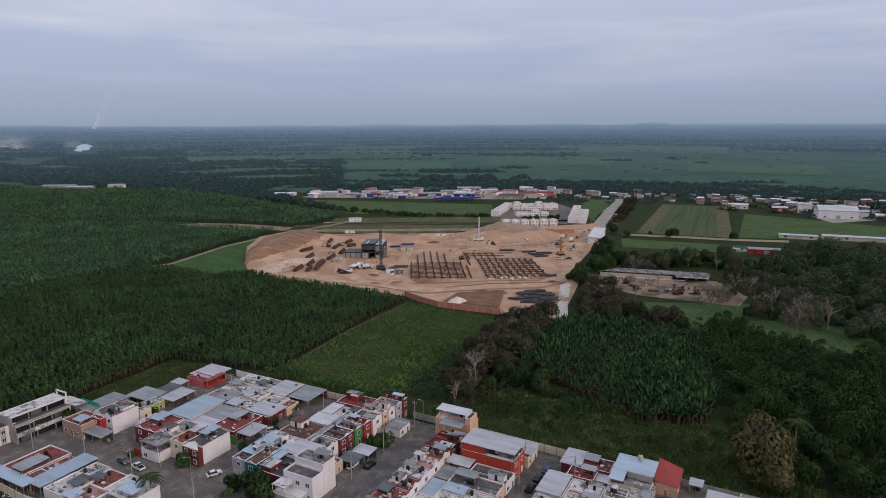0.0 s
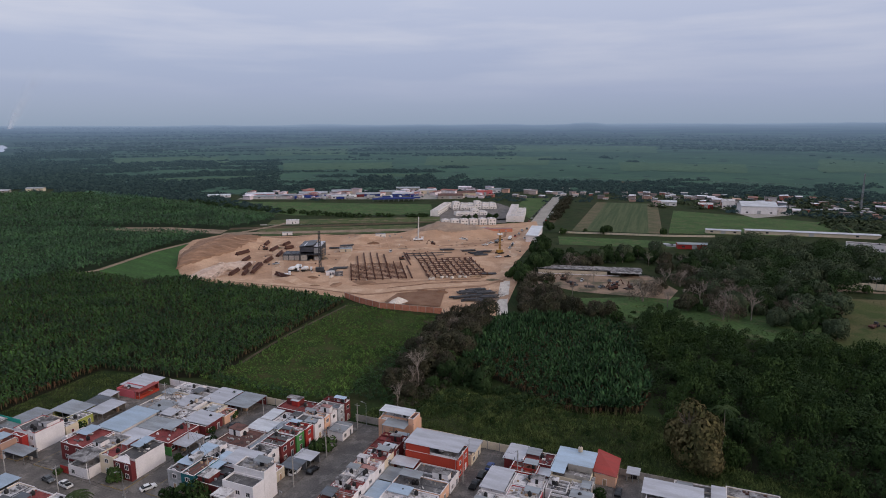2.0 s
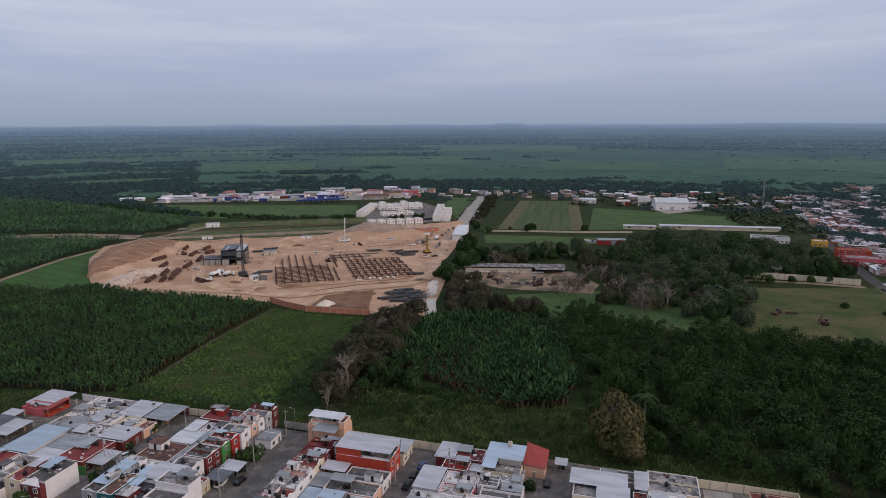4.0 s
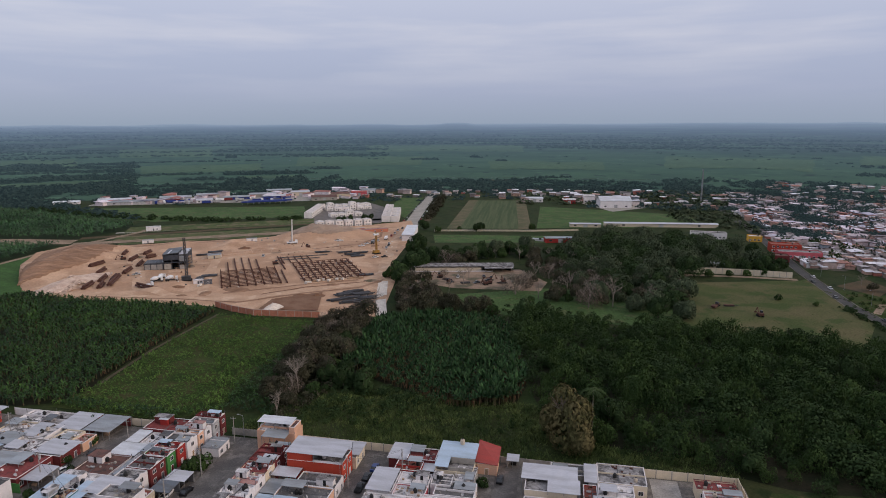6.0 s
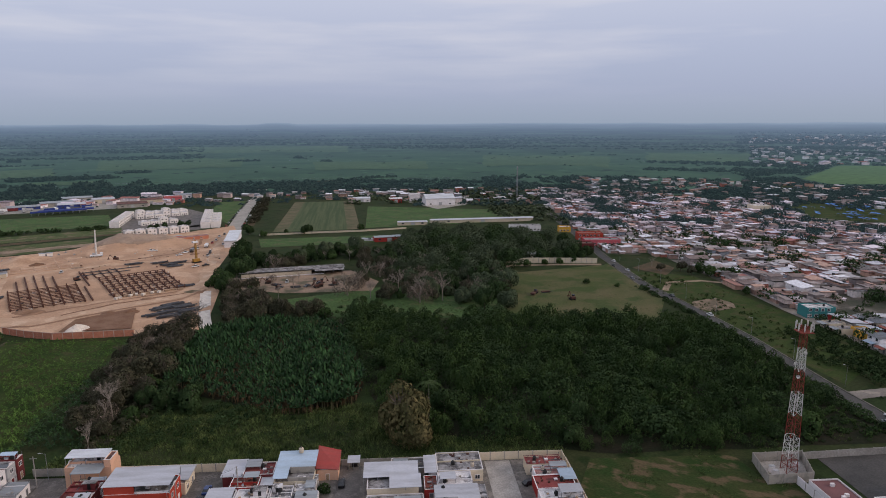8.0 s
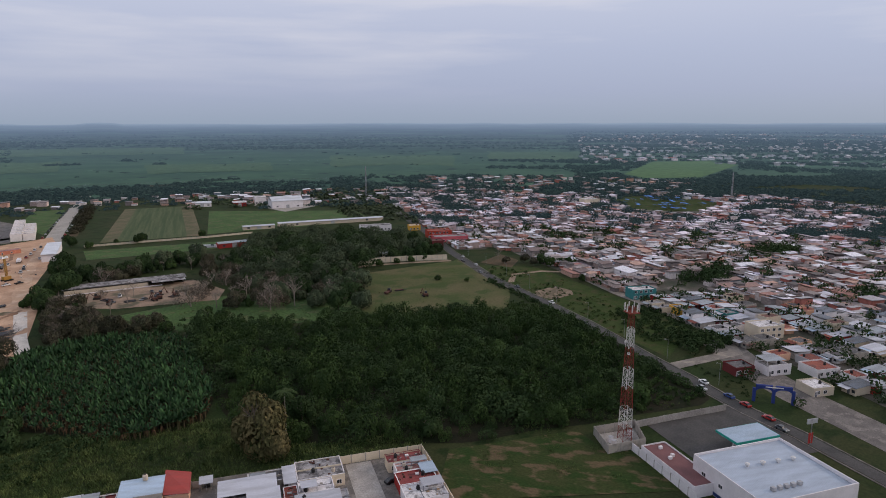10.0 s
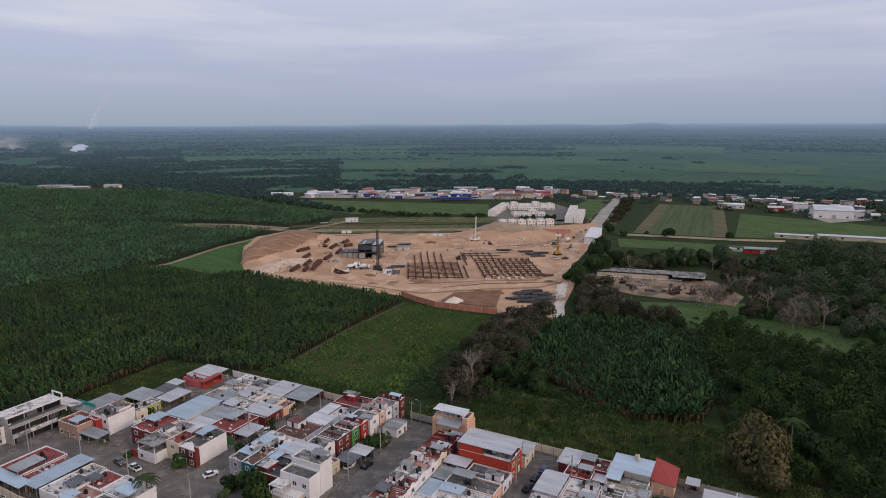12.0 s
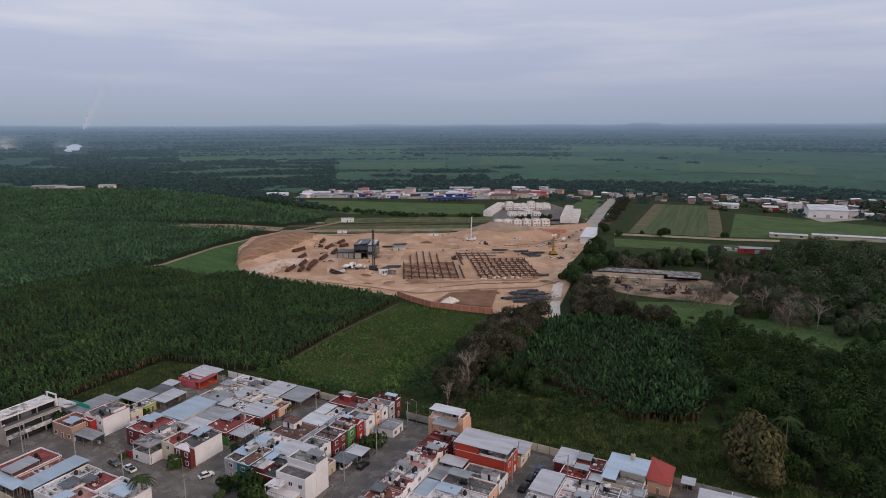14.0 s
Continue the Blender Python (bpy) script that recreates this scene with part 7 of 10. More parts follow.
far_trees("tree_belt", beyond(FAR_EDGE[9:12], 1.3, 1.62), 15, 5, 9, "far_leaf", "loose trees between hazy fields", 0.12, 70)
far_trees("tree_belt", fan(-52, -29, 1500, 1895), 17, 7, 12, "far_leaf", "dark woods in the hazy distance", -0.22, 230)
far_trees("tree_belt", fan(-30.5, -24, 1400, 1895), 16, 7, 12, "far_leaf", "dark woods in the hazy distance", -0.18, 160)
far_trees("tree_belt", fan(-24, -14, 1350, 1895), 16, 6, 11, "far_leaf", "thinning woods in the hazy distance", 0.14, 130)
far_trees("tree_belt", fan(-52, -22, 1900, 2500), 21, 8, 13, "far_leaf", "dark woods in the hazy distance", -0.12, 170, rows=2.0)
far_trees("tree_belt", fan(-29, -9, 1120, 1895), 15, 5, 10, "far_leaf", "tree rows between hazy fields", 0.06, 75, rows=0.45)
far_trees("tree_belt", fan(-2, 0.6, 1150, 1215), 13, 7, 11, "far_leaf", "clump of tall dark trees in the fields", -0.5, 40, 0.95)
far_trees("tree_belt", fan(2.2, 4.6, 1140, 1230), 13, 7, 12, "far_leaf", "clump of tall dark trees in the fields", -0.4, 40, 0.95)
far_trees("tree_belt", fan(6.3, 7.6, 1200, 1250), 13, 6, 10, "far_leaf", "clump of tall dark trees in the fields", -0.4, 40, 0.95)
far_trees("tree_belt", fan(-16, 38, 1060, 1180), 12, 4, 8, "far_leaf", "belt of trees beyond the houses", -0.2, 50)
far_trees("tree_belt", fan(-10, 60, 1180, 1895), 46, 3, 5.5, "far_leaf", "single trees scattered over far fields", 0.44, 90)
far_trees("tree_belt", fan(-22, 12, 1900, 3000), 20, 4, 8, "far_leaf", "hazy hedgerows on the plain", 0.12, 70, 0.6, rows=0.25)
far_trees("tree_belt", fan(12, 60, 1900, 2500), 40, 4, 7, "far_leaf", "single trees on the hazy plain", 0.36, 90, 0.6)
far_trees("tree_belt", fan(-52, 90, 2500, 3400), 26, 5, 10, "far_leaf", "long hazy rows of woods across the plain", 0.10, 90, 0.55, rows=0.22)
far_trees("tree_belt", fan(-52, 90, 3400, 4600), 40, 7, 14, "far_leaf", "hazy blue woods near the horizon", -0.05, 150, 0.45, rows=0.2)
# clumps and large trees standing in the far fields
for x, y, wide, deep, big in ((-23, 1386, 26, 16, 11), (44, 1386, 44, 16, 11), (85, 1390, 20, 14, 9), (112, 1386, 18, 14, 11), (172, 1515, 34, 12, 9), (-86, 1276, 40, 14, 8), (-314, 1696, 60, 18, 9), (-301, 1336, 90, 16, 8), (-538, 1832, 20, 14, 12), (496, 1833, 40, 14, 8), (677, 1895, 14, 10, 11), (690, 1696, 12, 10, 9), (487, 1060, 30, 16, 10), (560, 1120, 40, 14, 6), (-200, 1420, 120, 14, 6)):
    far_trees("tree_belt", [(x - wide, y - deep), (x + wide, y - deep), (x + wide, y + deep), (x - wide, y + deep)], 11, big * 0.6, big, "far_leaf", "clump of large dark trees in far fields", -0.6, 60, 0.85)
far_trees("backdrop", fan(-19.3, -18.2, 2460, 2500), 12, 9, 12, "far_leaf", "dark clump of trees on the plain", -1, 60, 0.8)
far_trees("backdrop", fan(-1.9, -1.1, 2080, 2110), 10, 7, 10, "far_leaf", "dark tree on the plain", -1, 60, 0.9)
far_trees("tree_belt", fan(30, 62, 800, 1080), 13, 4, 8, "far_leaf", "trees among houses at the town's edge", 0.0, 70)
far_trees("tree_belt", fan(58, 95, 980, 1130), 12, 5, 9, "far_leaf", "dark woods beyond the town", -0.1, 150)
far_trees("tree_belt", fan(58, 95, 1130, 1500), 14, 6, 10, "far_leaf", "dark woods beyond the town", -0.12, 170)
far_trees("tree_belt", fan(50, 95, 1500, 1895), 20, 5, 9, "far_leaf", "woods and gardens of the far town", -0.05, 120, rows=0.5)
far_trees("tree_belt", fan(57, 95, 1400, 1895), 20, 6, 10, "far_leaf", "woods round the far town", 0.0, 150)
far_trees("tree_belt", fan(57, 95, 2400, 3900), 30, 7, 12, "far_leaf", "woods round the far town", 0.0, 260, rows=0.5)
far_trees("tree_belt", fan(58, 95, 1900, 2800), 24, 5, 9, "far_leaf", "woods and gardens of the far town", -0.1, 110, rows=0.4)
plant("dark", -200, 256, 1.5, label="large dark tree standing in the plantation")
plant("dark", -206, 260, 1.3, label="large dark tree standing in the plantation")
plant("dark", -300, 364, 1.6, label="large dark tree standing in the plantation")
far_trees("tree_belt", [(452, 470), (500, 552), (556, 645), (655, 765), (600, 840), (520, 760), (462, 655), (430, 560)], 13, 4, 8, "leaf_c", "dense garden trees at the town's edge", -0.35, 40)
far_trees("tree_belt", fan(24, 46, 820, 1000), 19, 4, 8, "leaf_c", "trees between roadside houses", -0.05, 60)
far_trees("tree_belt", [(-520, 655), (-505, 672), (-415, 806), (-430, 790)], 9, 4, 7, "leaf_a", "row of dark trees across the plantation", -0.6, 30)
far_trees("tree_belt", [(-440, 1000), (-330, 940), (-230, 862), (-200, 880), (-300, 965), (-420, 1030)], 14, 4, 8, "far_leaf", "dark trees at the plantation's far edge", -0.3, 50)
for x, y, sc in ((312, 352, 1.3), (322, 348, 1.1), (332, 344, 1.4), (340, 340, 1.0), (350, 346, 1.3), (345, 360, 1.5), (300, 362, 1.2), (356, 362, 1.3), (372, 396, 1.2), (364, 410, 1.4)):
    plant("dark", x, y, sc)

# ---- the building site ----
SITE = [(-128, 425), (-103, 408), (-60, 386), (-23, 366), (-2.6, 343), (31, 329), (62, 320), (86, 392), (101, 459), (128, 526), (152, 597), (162, 652), (112, 634), (70, 628), (40, 606), (17, 592), (-60, 586), (-108, 586), (-150, 598), (-168, 572), (-164, 520), (-150, 470), (-140, 440)]
MOUNDS = [(-141, 470, 15, 4.0), (-139, 490, 20, 6.5), (-132, 515, 22, 7.5), (-128, 540, 20, 6.5), (-136, 562, 18, 4.5), (-112, 560, 16, 4.0), (-108, 530, 10, 2.5), (-60, 575, 14, 2.5), (96, 575, 12, 2.5), (62, 590, 30, 6.5), (46, 585, 22, 4), (84, 588, 20, 3.0), (-16, 562, 13, 4.5), (-22, 548, 9, 2.0), (20, 540, 9, 1.5), (-85, 440, 8, 1.6), (-60, 412, 10, 2.2), (-50, 428, 7, 1.8), (80, 560, 10, 2.0), (-52, 452, 8, 2.4), (38, 520, 8, 2.0), (30, 500, 6, 1.5)]
PIT = [(8, 371), (38, 378), (31, 339), (0, 352)]


def site_height(p):
    z = 0.25 + 0.25 * noise2(p, 14, 1.2) + 0.1 * noise2(p, 4, 7.2)
    for x, y, r, h in MOUNDS:
        d = np.hypot(p[:, 0] - x, p[:, 1] - y) / r
        z += h * np.exp(-(d ** 2) * 1.4) * (1 + 0.35 * noise2(p, 7, x))
    return z


def heaped(name, poly, step, height, material, label, category):
    """A sheet over an outline, cut into small squares and lifted by a height function."""
    p = np.asarray(poly, float)
    xs, ys = np.arange(p[:, 0].min(), p[:, 0].max() + step, step), np.arange(p[:, 1].min(), p[:, 1].max() + step, step)
    gx, gy = np.meshgrid(xs, ys)
    g = np.stack([gx.ravel(), gy.ravel()], 1)
    g += np.stack([noise2(g, 9, 4.4), noise2(g, 9, 14.4)], 1) * step * 0.8
    v = np.concatenate([g, height(g)[:, None]], 1)
    w = len(xs)
    i = (np.arange(len(ys) - 1)[:, None] * w + np.arange(w - 1)[None]).ravel()
    f = np.stack([i, i + 1, i + w + 1, i + w], 1)
    within = inside(poly, g)
    f = f[within[f].any(1)]
    # corners that fall outside are drawn in to the outline
    a, b = p, np.roll(p, -1, 0)
    for k in np.unique(f)[~within[np.unique(f)]]:
        t = np.clip(((g[k] - a) * (b - a)).sum(1) / ((b - a) ** 2).sum(1), 0, 1)
        near_ = a + (b - a) * t[:, None]
        v[k, :2] = near_[np.argmin(((near_ - g[k]) ** 2).sum(1))]
        v[k, 2] = v[k, 2] * 0.3
    ob = quads(name, v, f, material, label, category, "structure")
    ob.data.polygons.foreach_set("use_smooth", np.ones(len(f), bool))
    return ob


heaped("building_site", SITE, 2.2, site_height, M["soil"], "bare tan earth of a large building site with heaps", "soil")
flat("pit_floor", PIT, 0.78, M["soil_wet"], "dark damp excavated soil", "soil")


def worn(name, pts, width, material, label, up=0.07):
    """A strip worn into the site's earth, which follows its ups and downs."""
    line_ = []
    for (x0, y0), (x1, y1) in zip(pts, pts[1:]):
        k = max(1, int(math.hypot(x1 - x0, y1 - y0) / 3))
        line_ += [(x0 + (x1 - x0) * i / k, y0 + (y1 - y0) * i / k) for i in range(k)]
    line_.append(pts[-1])
    p = np.array(line_)
    d = np.gradient(p, axis=0)
    d /= np.linalg.norm(d, axis=1)[:, None]
    side = np.stack([-d[:, 1], d[:, 0]], 1)
    w = width * (0.5 + 0.12 * noise2(p, 12, width))
    across = np.linspace(1, -1, 5)
    v = np.concatenate([p + side * (w * a)[:, None] for a in across])
    v = np.concatenate([v, site_height(v)[:, None] + up], 1)
    n, i = len(p), np.arange(len(p) - 1)
    f = np.concatenate([np.stack([k * n + i, (k + 1) * n + i, (k + 1) * n + i + 1, k * n + i + 1], 1) for k in range(4)])
    return quads(name, v, f, material, label, "track", "structure", smooth=True)


worn("haul_road", [(-118, 428), (-84, 408), (-40, 386), (-8, 378), (30, 388), (62, 392), (84, 420), (98, 470), (112, 520), (136, 580), (152, 630)], 9, M["haul"], "pale worn haul road across the site")
worn("haul_road", [(-8, 378), (-32, 398), (-32, 440), (-28, 500), (10, 512), (60, 508), (100, 500)], 7, M["haul"], "pale worn track between the footings", 0.09)
worn("haul_road", [(-40, 388), (-70, 420), (-78, 470), (-90, 520), (-92, 570)], 8, M["haul"], "pale worn track beside the rebar store", 0.09)
worn("wheel_ruts", [(-100, 412), (-50, 391), (-12, 371), (24, 380), (62, 384), (80, 400)], 2.2, M["dug_soil"], "dark wheel ruts in soft earth", 0.13)
worn("wheel_ruts", [(40, 520), (84, 530), (110, 560), (120, 600)], 2.5, M["dug_soil"], "dark wheel ruts in soft earth", 0.13)
worn("wheel_ruts", [(-20, 394), (30, 402), (64, 404)], 2.0, M["dug_soil"], "dark wheel ruts in soft earth", 0.13)
worn("trench", [(2, 385), (30, 395), (70, 398)], 1.6, M["soil_wet"], "shallow trench of dark soil", 0.12)
worn("trench", [(-104, 575), (-60, 578), (-20, 580)], 3.0, M["dug_soil"], "dark bank of dug earth", 0.12)
# grass banks and farm tracks behind the site
for a, b, x0, x1, mt, label in ((588, 597, -112, 12, "verge", "strip of green grass behind the site"), (598, 611, -150, 40, "pale_path", "pale farm track behind the site"), (612, 634, -120, 32, "verge", "green bank between farm tracks"), (656, 690, -118, 60, "verge", "green verge beside a ditch")):
    flat("verge", [(x0, a), (x1, a + 6), (x1 + 4, b + 8), (x0, b)], 0.16, M[mt], label, "verge")
strip("path", [(-150, 592), (-128, 620), (-104, 655), (-92, 690)], 6, 0.18, M["pale_path"], "pale dirt track past a white hut", "path")


def heap(name, x, y, rx, ry, h, material, label, turn=0, n=18):
    """A loose heap with an uneven cone."""
    vs, fs = [], []
    for i in range(7):
        t = i / 6
        for k in range(n):
            a = 6.2832 * k / n
            q = 1 + 0.22 * noise.noise((math.cos(a) * 2, math.sin(a) * 2, t * 3 + x))
            vs.append((rx * t * q * math.cos(a), ry * t * q * math.sin(a), h * (1 - t) ** 0.8 * (1 + 0.15 * noise.noise((a * 2, t * 5, y))) + 0.2))
    for i in range(6):
        for k in range(n):
            a, b = i * n + k, i * n + (k + 1) % n
            fs.append((a, a + n, b + n, b))
    ob = quads(name, np.array(vs), np.array(fs), material, label, "heap", "stuff")
    ob.matrix_world = pose(x, y, 0, 0, 0, turn)
    return ob


heap("rubble_heap", -114, 448, 13, 32, 4.2, M["rubble"], "long heap of pale broken limestone", -25)
stones = sown([(-134, 428), (-112, 418), (-94, 468), (-108, 476)], 1.15, 0.5, 10)
rock = (np.array([(-.5, -.4, -.3), (.5, -.5, -.3), (.45, .4, -.3), (-.4, .5, -.3), (-.35, -.3, .3), (.3, -.35, .35), (.35, .3, .25), (-.3, .3, .35)]), np.array([(0, 3, 2, 1), (4, 5, 6, 7), (0, 1, 5, 4), (1, 2, 6, 5), (2, 3, 7, 6), (3, 0, 4, 7)]))
dz = np.maximum(0.4, 3.4 * (1 - np.abs((stones[:, 0] + 112) * 0.9 + (stones[:, 1] - 447) * 0.42) / 12))
quads("rubble_stones", *spread([rock], np.concatenate([stones, dz[:, None]], 1), nrg.uniform(0.6, 1.7, len(stones))), M["rubble"], "loose pale limestone blocks", "stones", "stuff")
heap("chalk_heap", 8, 351, 7, 4, 3.6, M["chalk"], "heap of white aggregate beside a pit", 20)
heaped("gravel_bank", [(30, 576), (62, 566), (92, 576), (98, 596), (64, 612), (38, 602)], 2.0, lambda p: site_height(p) + 0.45, M["gravel"], "large smooth grey-brown gravel bank", "gravel")
heaped("dug_bank", [(-146, 452), (-134, 462), (-116, 500), (-108, 540), (-104, 576), (-146, 592), (-162, 566), (-158, 515)], 2.0, lambda p: site_height(p) + 0.45, M["dug_soil"], "broad smooth bank of dug brown earth", "soil")
for x, y, r in ((-62, 420, 6), (-48, 418, 5), (34, 372, 5), (24, 376, 4), (88, 415, 4), (84, 560, 6), (96, 566, 5), (-8, 540, 6)):
    heap("soil_heap", x, y, r, r * 0.8, r * 0.28, M["soil_wet"], "small heap of dug brown soil")


def footing_grid(name, x0, y0, turn, w, d, nx, ny, label, z=0.7, long_rows=()):
    """Rows of steel beams crossed by others, over shallow trenches."""
    ob = thing(name, pose(x0, y0, 0.3, 0, 0, turn), label, "foundation")
    first = second = None
    for i in range(nx + 1):
        x = w * i / nx
        mm = pose(x, 0, 0)
        first = again(first, mm) if first else part("beam", box(-0.34, 0.34, 0, d, 0.05, z), M["rust"], ob, "", mm)
    for k in range(ny + 1):
        y = d * k / ny
        mm = pose(0, y, 0)
        second = again(second, mm) if second else part("cross_beam", box(-0.6, w + 0.6, -0.17, 0.17, z + 0.01, z + 0.35), M["rust"], ob, "", mm)
    stub = None
    for i in range(nx + 1):
        for k in range(0, ny + 1, 2):
            mm = pose(w * i / nx, d * k / ny, z)
            stub = again(stub, mm) if stub else part("starter_column", box(-0.3, 0.3, -0.3, 0.3, 0, 1.5), M["rust"], ob, "", mm)
    return ob


g1 = footing_grid("footing_grid", -21, 407, 3, 36, 46, 7, 12, "dark steel footing grid with rust-brown beams on bare soil")
for i, l in ((1, 30), (2, 42), (3, 44), (4, 40), (5, 34)):
    part("long_beam", box(36 * i / 7 - 0.45, 36 * i / 7 + 0.45, 46.5, 46.5 + l, 0.05, 0.9), M["rust"], g1)
part("long_beam", box(39.5, 40.3, 0, 38, 0.05, 0.9), M["rust"], g1)
g2 = footing_grid("footing_grid", 30, 410, 4, 40, 58, 9, 9, "second steel footing grid with concrete pads")
part("long_beam", box(-8, -7.2, 40, 86, 0.05, 0.9), M["rust"], g2)
for i in range(5):
    part("long_beam", box(-6 + i * 5, -5.4 + i * 5, 60, 84, 0.05, 0.8), M["rust"], g2)
part("long_beam", box(-8, 22, 70, 70.6, 0.5, 1.0), M["steel_dark"], g2)
part("long_beam", box(-8, 30, 79, 79.6, 0.5, 1.0), M["steel_dark"], g2)
for k in range(9):
    crate = thing("timber_stack", pose(32 + k * 4.4 + rnd.uniform(-1, 1), 408.5 + rnd.uniform(-1, 1), 0.2, 0, 0, rnd.uniform(-15, 15)), "pale stack of form timber on the soil", "timber", "timber stacks")
    for j in range(3):
        part("board", box(-1.6, 1.6, -0.7, 0.7, 0.1 + j * 0.42, 0.46 + j * 0.42), M["wood"], crate)

# steel frame building and piling rig
blk = thing("steel_building", pose(-56, 486, 0.2, 0, 0, -4), "dark grey steel frame building under construction", "building")
blk.scale = (0.8, 0.8, 0.9)
for k in range(3):
    part("floor_deck", box(-7, 13, -15, 14, k * 5.5 - (0.3 if k else 0), k * 5.5 + 0.1), M["clad"], blk)
colb = None
for x in (-6.6, 0, 6.3, 12.6):
    for y in (-14.6, -5, 4.6, 13.6):
        mm = pose(x, y, 0.1)
        colb = again(colb, mm) if colb else part("column", box(-0.3, 0.3, -0.3, 0.3, 0, 12.2), M["steel_dark"], blk, "", mm)
for z in (5.6, 11.2):
    for y in (-14.6, -5, 4.6, 13.6):
        part("girder", box(-6.3, 12.3, y - 0.18, y + 0.18, z - 0.7, z - 0.35), M["steel_dark"], blk)
for x in (-6.6, 12.6):
    part("cladding", box(x - 0.1, x + 0.1, -14.2, 13.2, 0.8, 10.4), M["clad"], blk)
part("cladding", box(-6.2, 2.8, 13.8, 14, 0.2, 11), M["clad"], blk)
part("roof_sheet", box(6.1, 13, -15, 14, 11.75, 11.9), M["s_light"], blk, "pale roof sheets")
part("roof_sheet", slab([(-7.4, -15.4, 12.0), (6, -15.4, 13.2), (6, 14.4, 13.2), (-7.4, 14.4, 12.0)], 0.2), M["s_dark"], blk, "dark ribbed roof sheets")
part("roof_light", slab([(-3.2, -13, 12.43), (-2.0, -13, 12.54), (-2.0, 4, 12.54), (-3.2, 4, 12.43)], 0.03), M["s_white"], blk, "white strip of roof light")
part("front_panel", box(-6.2, 5.9, -15.2, -15.02, 7.4, 11.4), M["clad"], blk)
part("front_panel", box(6.7, 12.3, -15.2, -15.02, 6.2, 10.6), M["s_grey"], blk)
part("block_wall", box(-6.2, -0.4, -15.2, -15.02, 0.2, 4.6), M["block"], blk)
part("block_wall", box(6.7, 12.3, -15.2, -15.02, 0.2, 3.4), M["concrete"], blk)
for x in (-3.4, 3.2, 9.5):
    part("truss", box(x - 0.15, x + 0.15, -15.3, 13.8, 11.2, 11.6), M["steel_dark"], blk)
for x in (13.6, 15.4):
    for y in (-14, -9, -4):
        part("scaffold_post", box(x - 0.08, x + 0.08, y - 0.08, y + 0.08, 0, 9.5), M["metal"], blk)
for z in (2.2, 4.4, 6.6, 8.8):
    part("scaffold_deck", box(13.5, 15.5, -14.2, -3.8, z, z + 0.12), M["wood"], blk)
part("annex_wall", shell(16, 16, 5.2, 0.2), M["clad"], blk, "", pose(-15.2, -6, 0))
part("annex_roof", box(-23, -7.3, -13.8, 1.8, 5.0, 5.2), M["clad"], blk)
part("annex_front", box(-23.0, -7.3, -14.2, -14.02, 0.2, 4.2), M["concrete"], blk)
for x in (-22.8, -17.6, -12.4, -7.4):
    part("annex_post", box(x - 0.25, x + 0.25, -14.6, -14.22, 0, 5.6), M["steel_dark"], blk)
for k in range(5):
    part("roof_rib", box(-23, -7.3, -13 + k * 3.4, -12.6 + k * 3.4, 5.21, 5.42), M["s_grey"], blk)
rig = thing("piling_rig", pose(-43.5, 434, 0.3), "dark blue piling rig with a tall lattice mast", "rig")
part("track", box(-3, 3, -2.6, -1.6, 0, 1.1), M["tyre"], rig)
part("track", box(-3, 3, 1.6, 2.6, 0, 1.1), M["tyre"], rig)
part("cab", box(-3.2, 2.4, -1.7, 1.7, 1.1, 3.4), M["steel_dark"], rig)


def lattice(parent, h, w0, w1, panels, leg, brace, mats, z0=0.0, name="mast"):
    """A square lattice mast in panels, four legs with crossed braces, painted in bands."""
    for i in range(panels):
        a, b = z0 + h * i / panels, z0 + h * (i + 1) / panels
        wa, wb = w0 + (w1 - w0) * i / panels, w0 + (w1 - w0) * (i + 1) / panels
        ca = [(-wa, -wa, a), (wa, -wa, a), (wa, wa, a), (-wa, wa, a)]
        cb = [(-wb, -wb, b), (wb, -wb, b), (wb, wb, b), (-wb, wb, b)]
        mt = M[mats[min(i * len(mats) // panels, len(mats) - 1)]]
        for k in range(4):
            part("leg", tube(ca[k], cb[k], leg, n=5, cap=False), mt, parent)
            bm = tube(ca[k], cb[(k + 1) % 4], brace, n=4, cap=False)
            tube(ca[(k + 1) % 4], cb[k], brace, n=4, bm=bm, cap=False)
            tube(cb[k], cb[(k + 1) % 4], brace, n=4, bm=bm, cap=False)
            part("brace", bm, mt, parent)


lattice(rig, 27, 0.75, 0.6, 9, 0.2, 0.13, ["steel_dark"], 1.5)


def truck(m, paint, label, load="mixer"):
    ob = thing("truck", m, label, "truck", "site trucks")
    part("chassis", box(-4, 4, -1.0, 1.0, 0.7, 1.1), M["tyre"], ob)
    part("cab", slab([(2.3, -1.2, 3.0), (3.7, -1.2, 2.9), (3.7, 1.2, 2.9), (2.3, 1.2, 3.0)], 2.1), M[paint], ob)
    part("windscreen", box(3.7, 3.74, -1.0, 1.0, 1.9, 2.7), M["pane"], ob)
    if load == "mixer":
        part("drum", lathe([(0.5, -2.9), (1.25, -1.2), (1.35, 0.4), (0.9, 2.0)], 12), M[paint], ob, "", pose(-1, 0, 2.5, 0, 80, 0))
    else:
        part("load_box", box(-4, 2.0, -1.2, 1.2, 1.1, 2.7 if load == "box" else 1.9), M[paint], ob)
    w = None
    for x in (-3.2, -2.0, 2.9):
        for y in (-1.05, 1.05):
            w = again(w, pose(x, y, 0.5)) if w else part("wheel", tube((0, -0.17, 0), (0, 0.17, 0), 0.5, n=10), M["tyre"], ob, "", pose(x, y, 0.5))
    return ob


truck(pose(-62, 437, 0.4, 0, 0, 10), "car_white", "white concrete mixer truck on the building site")
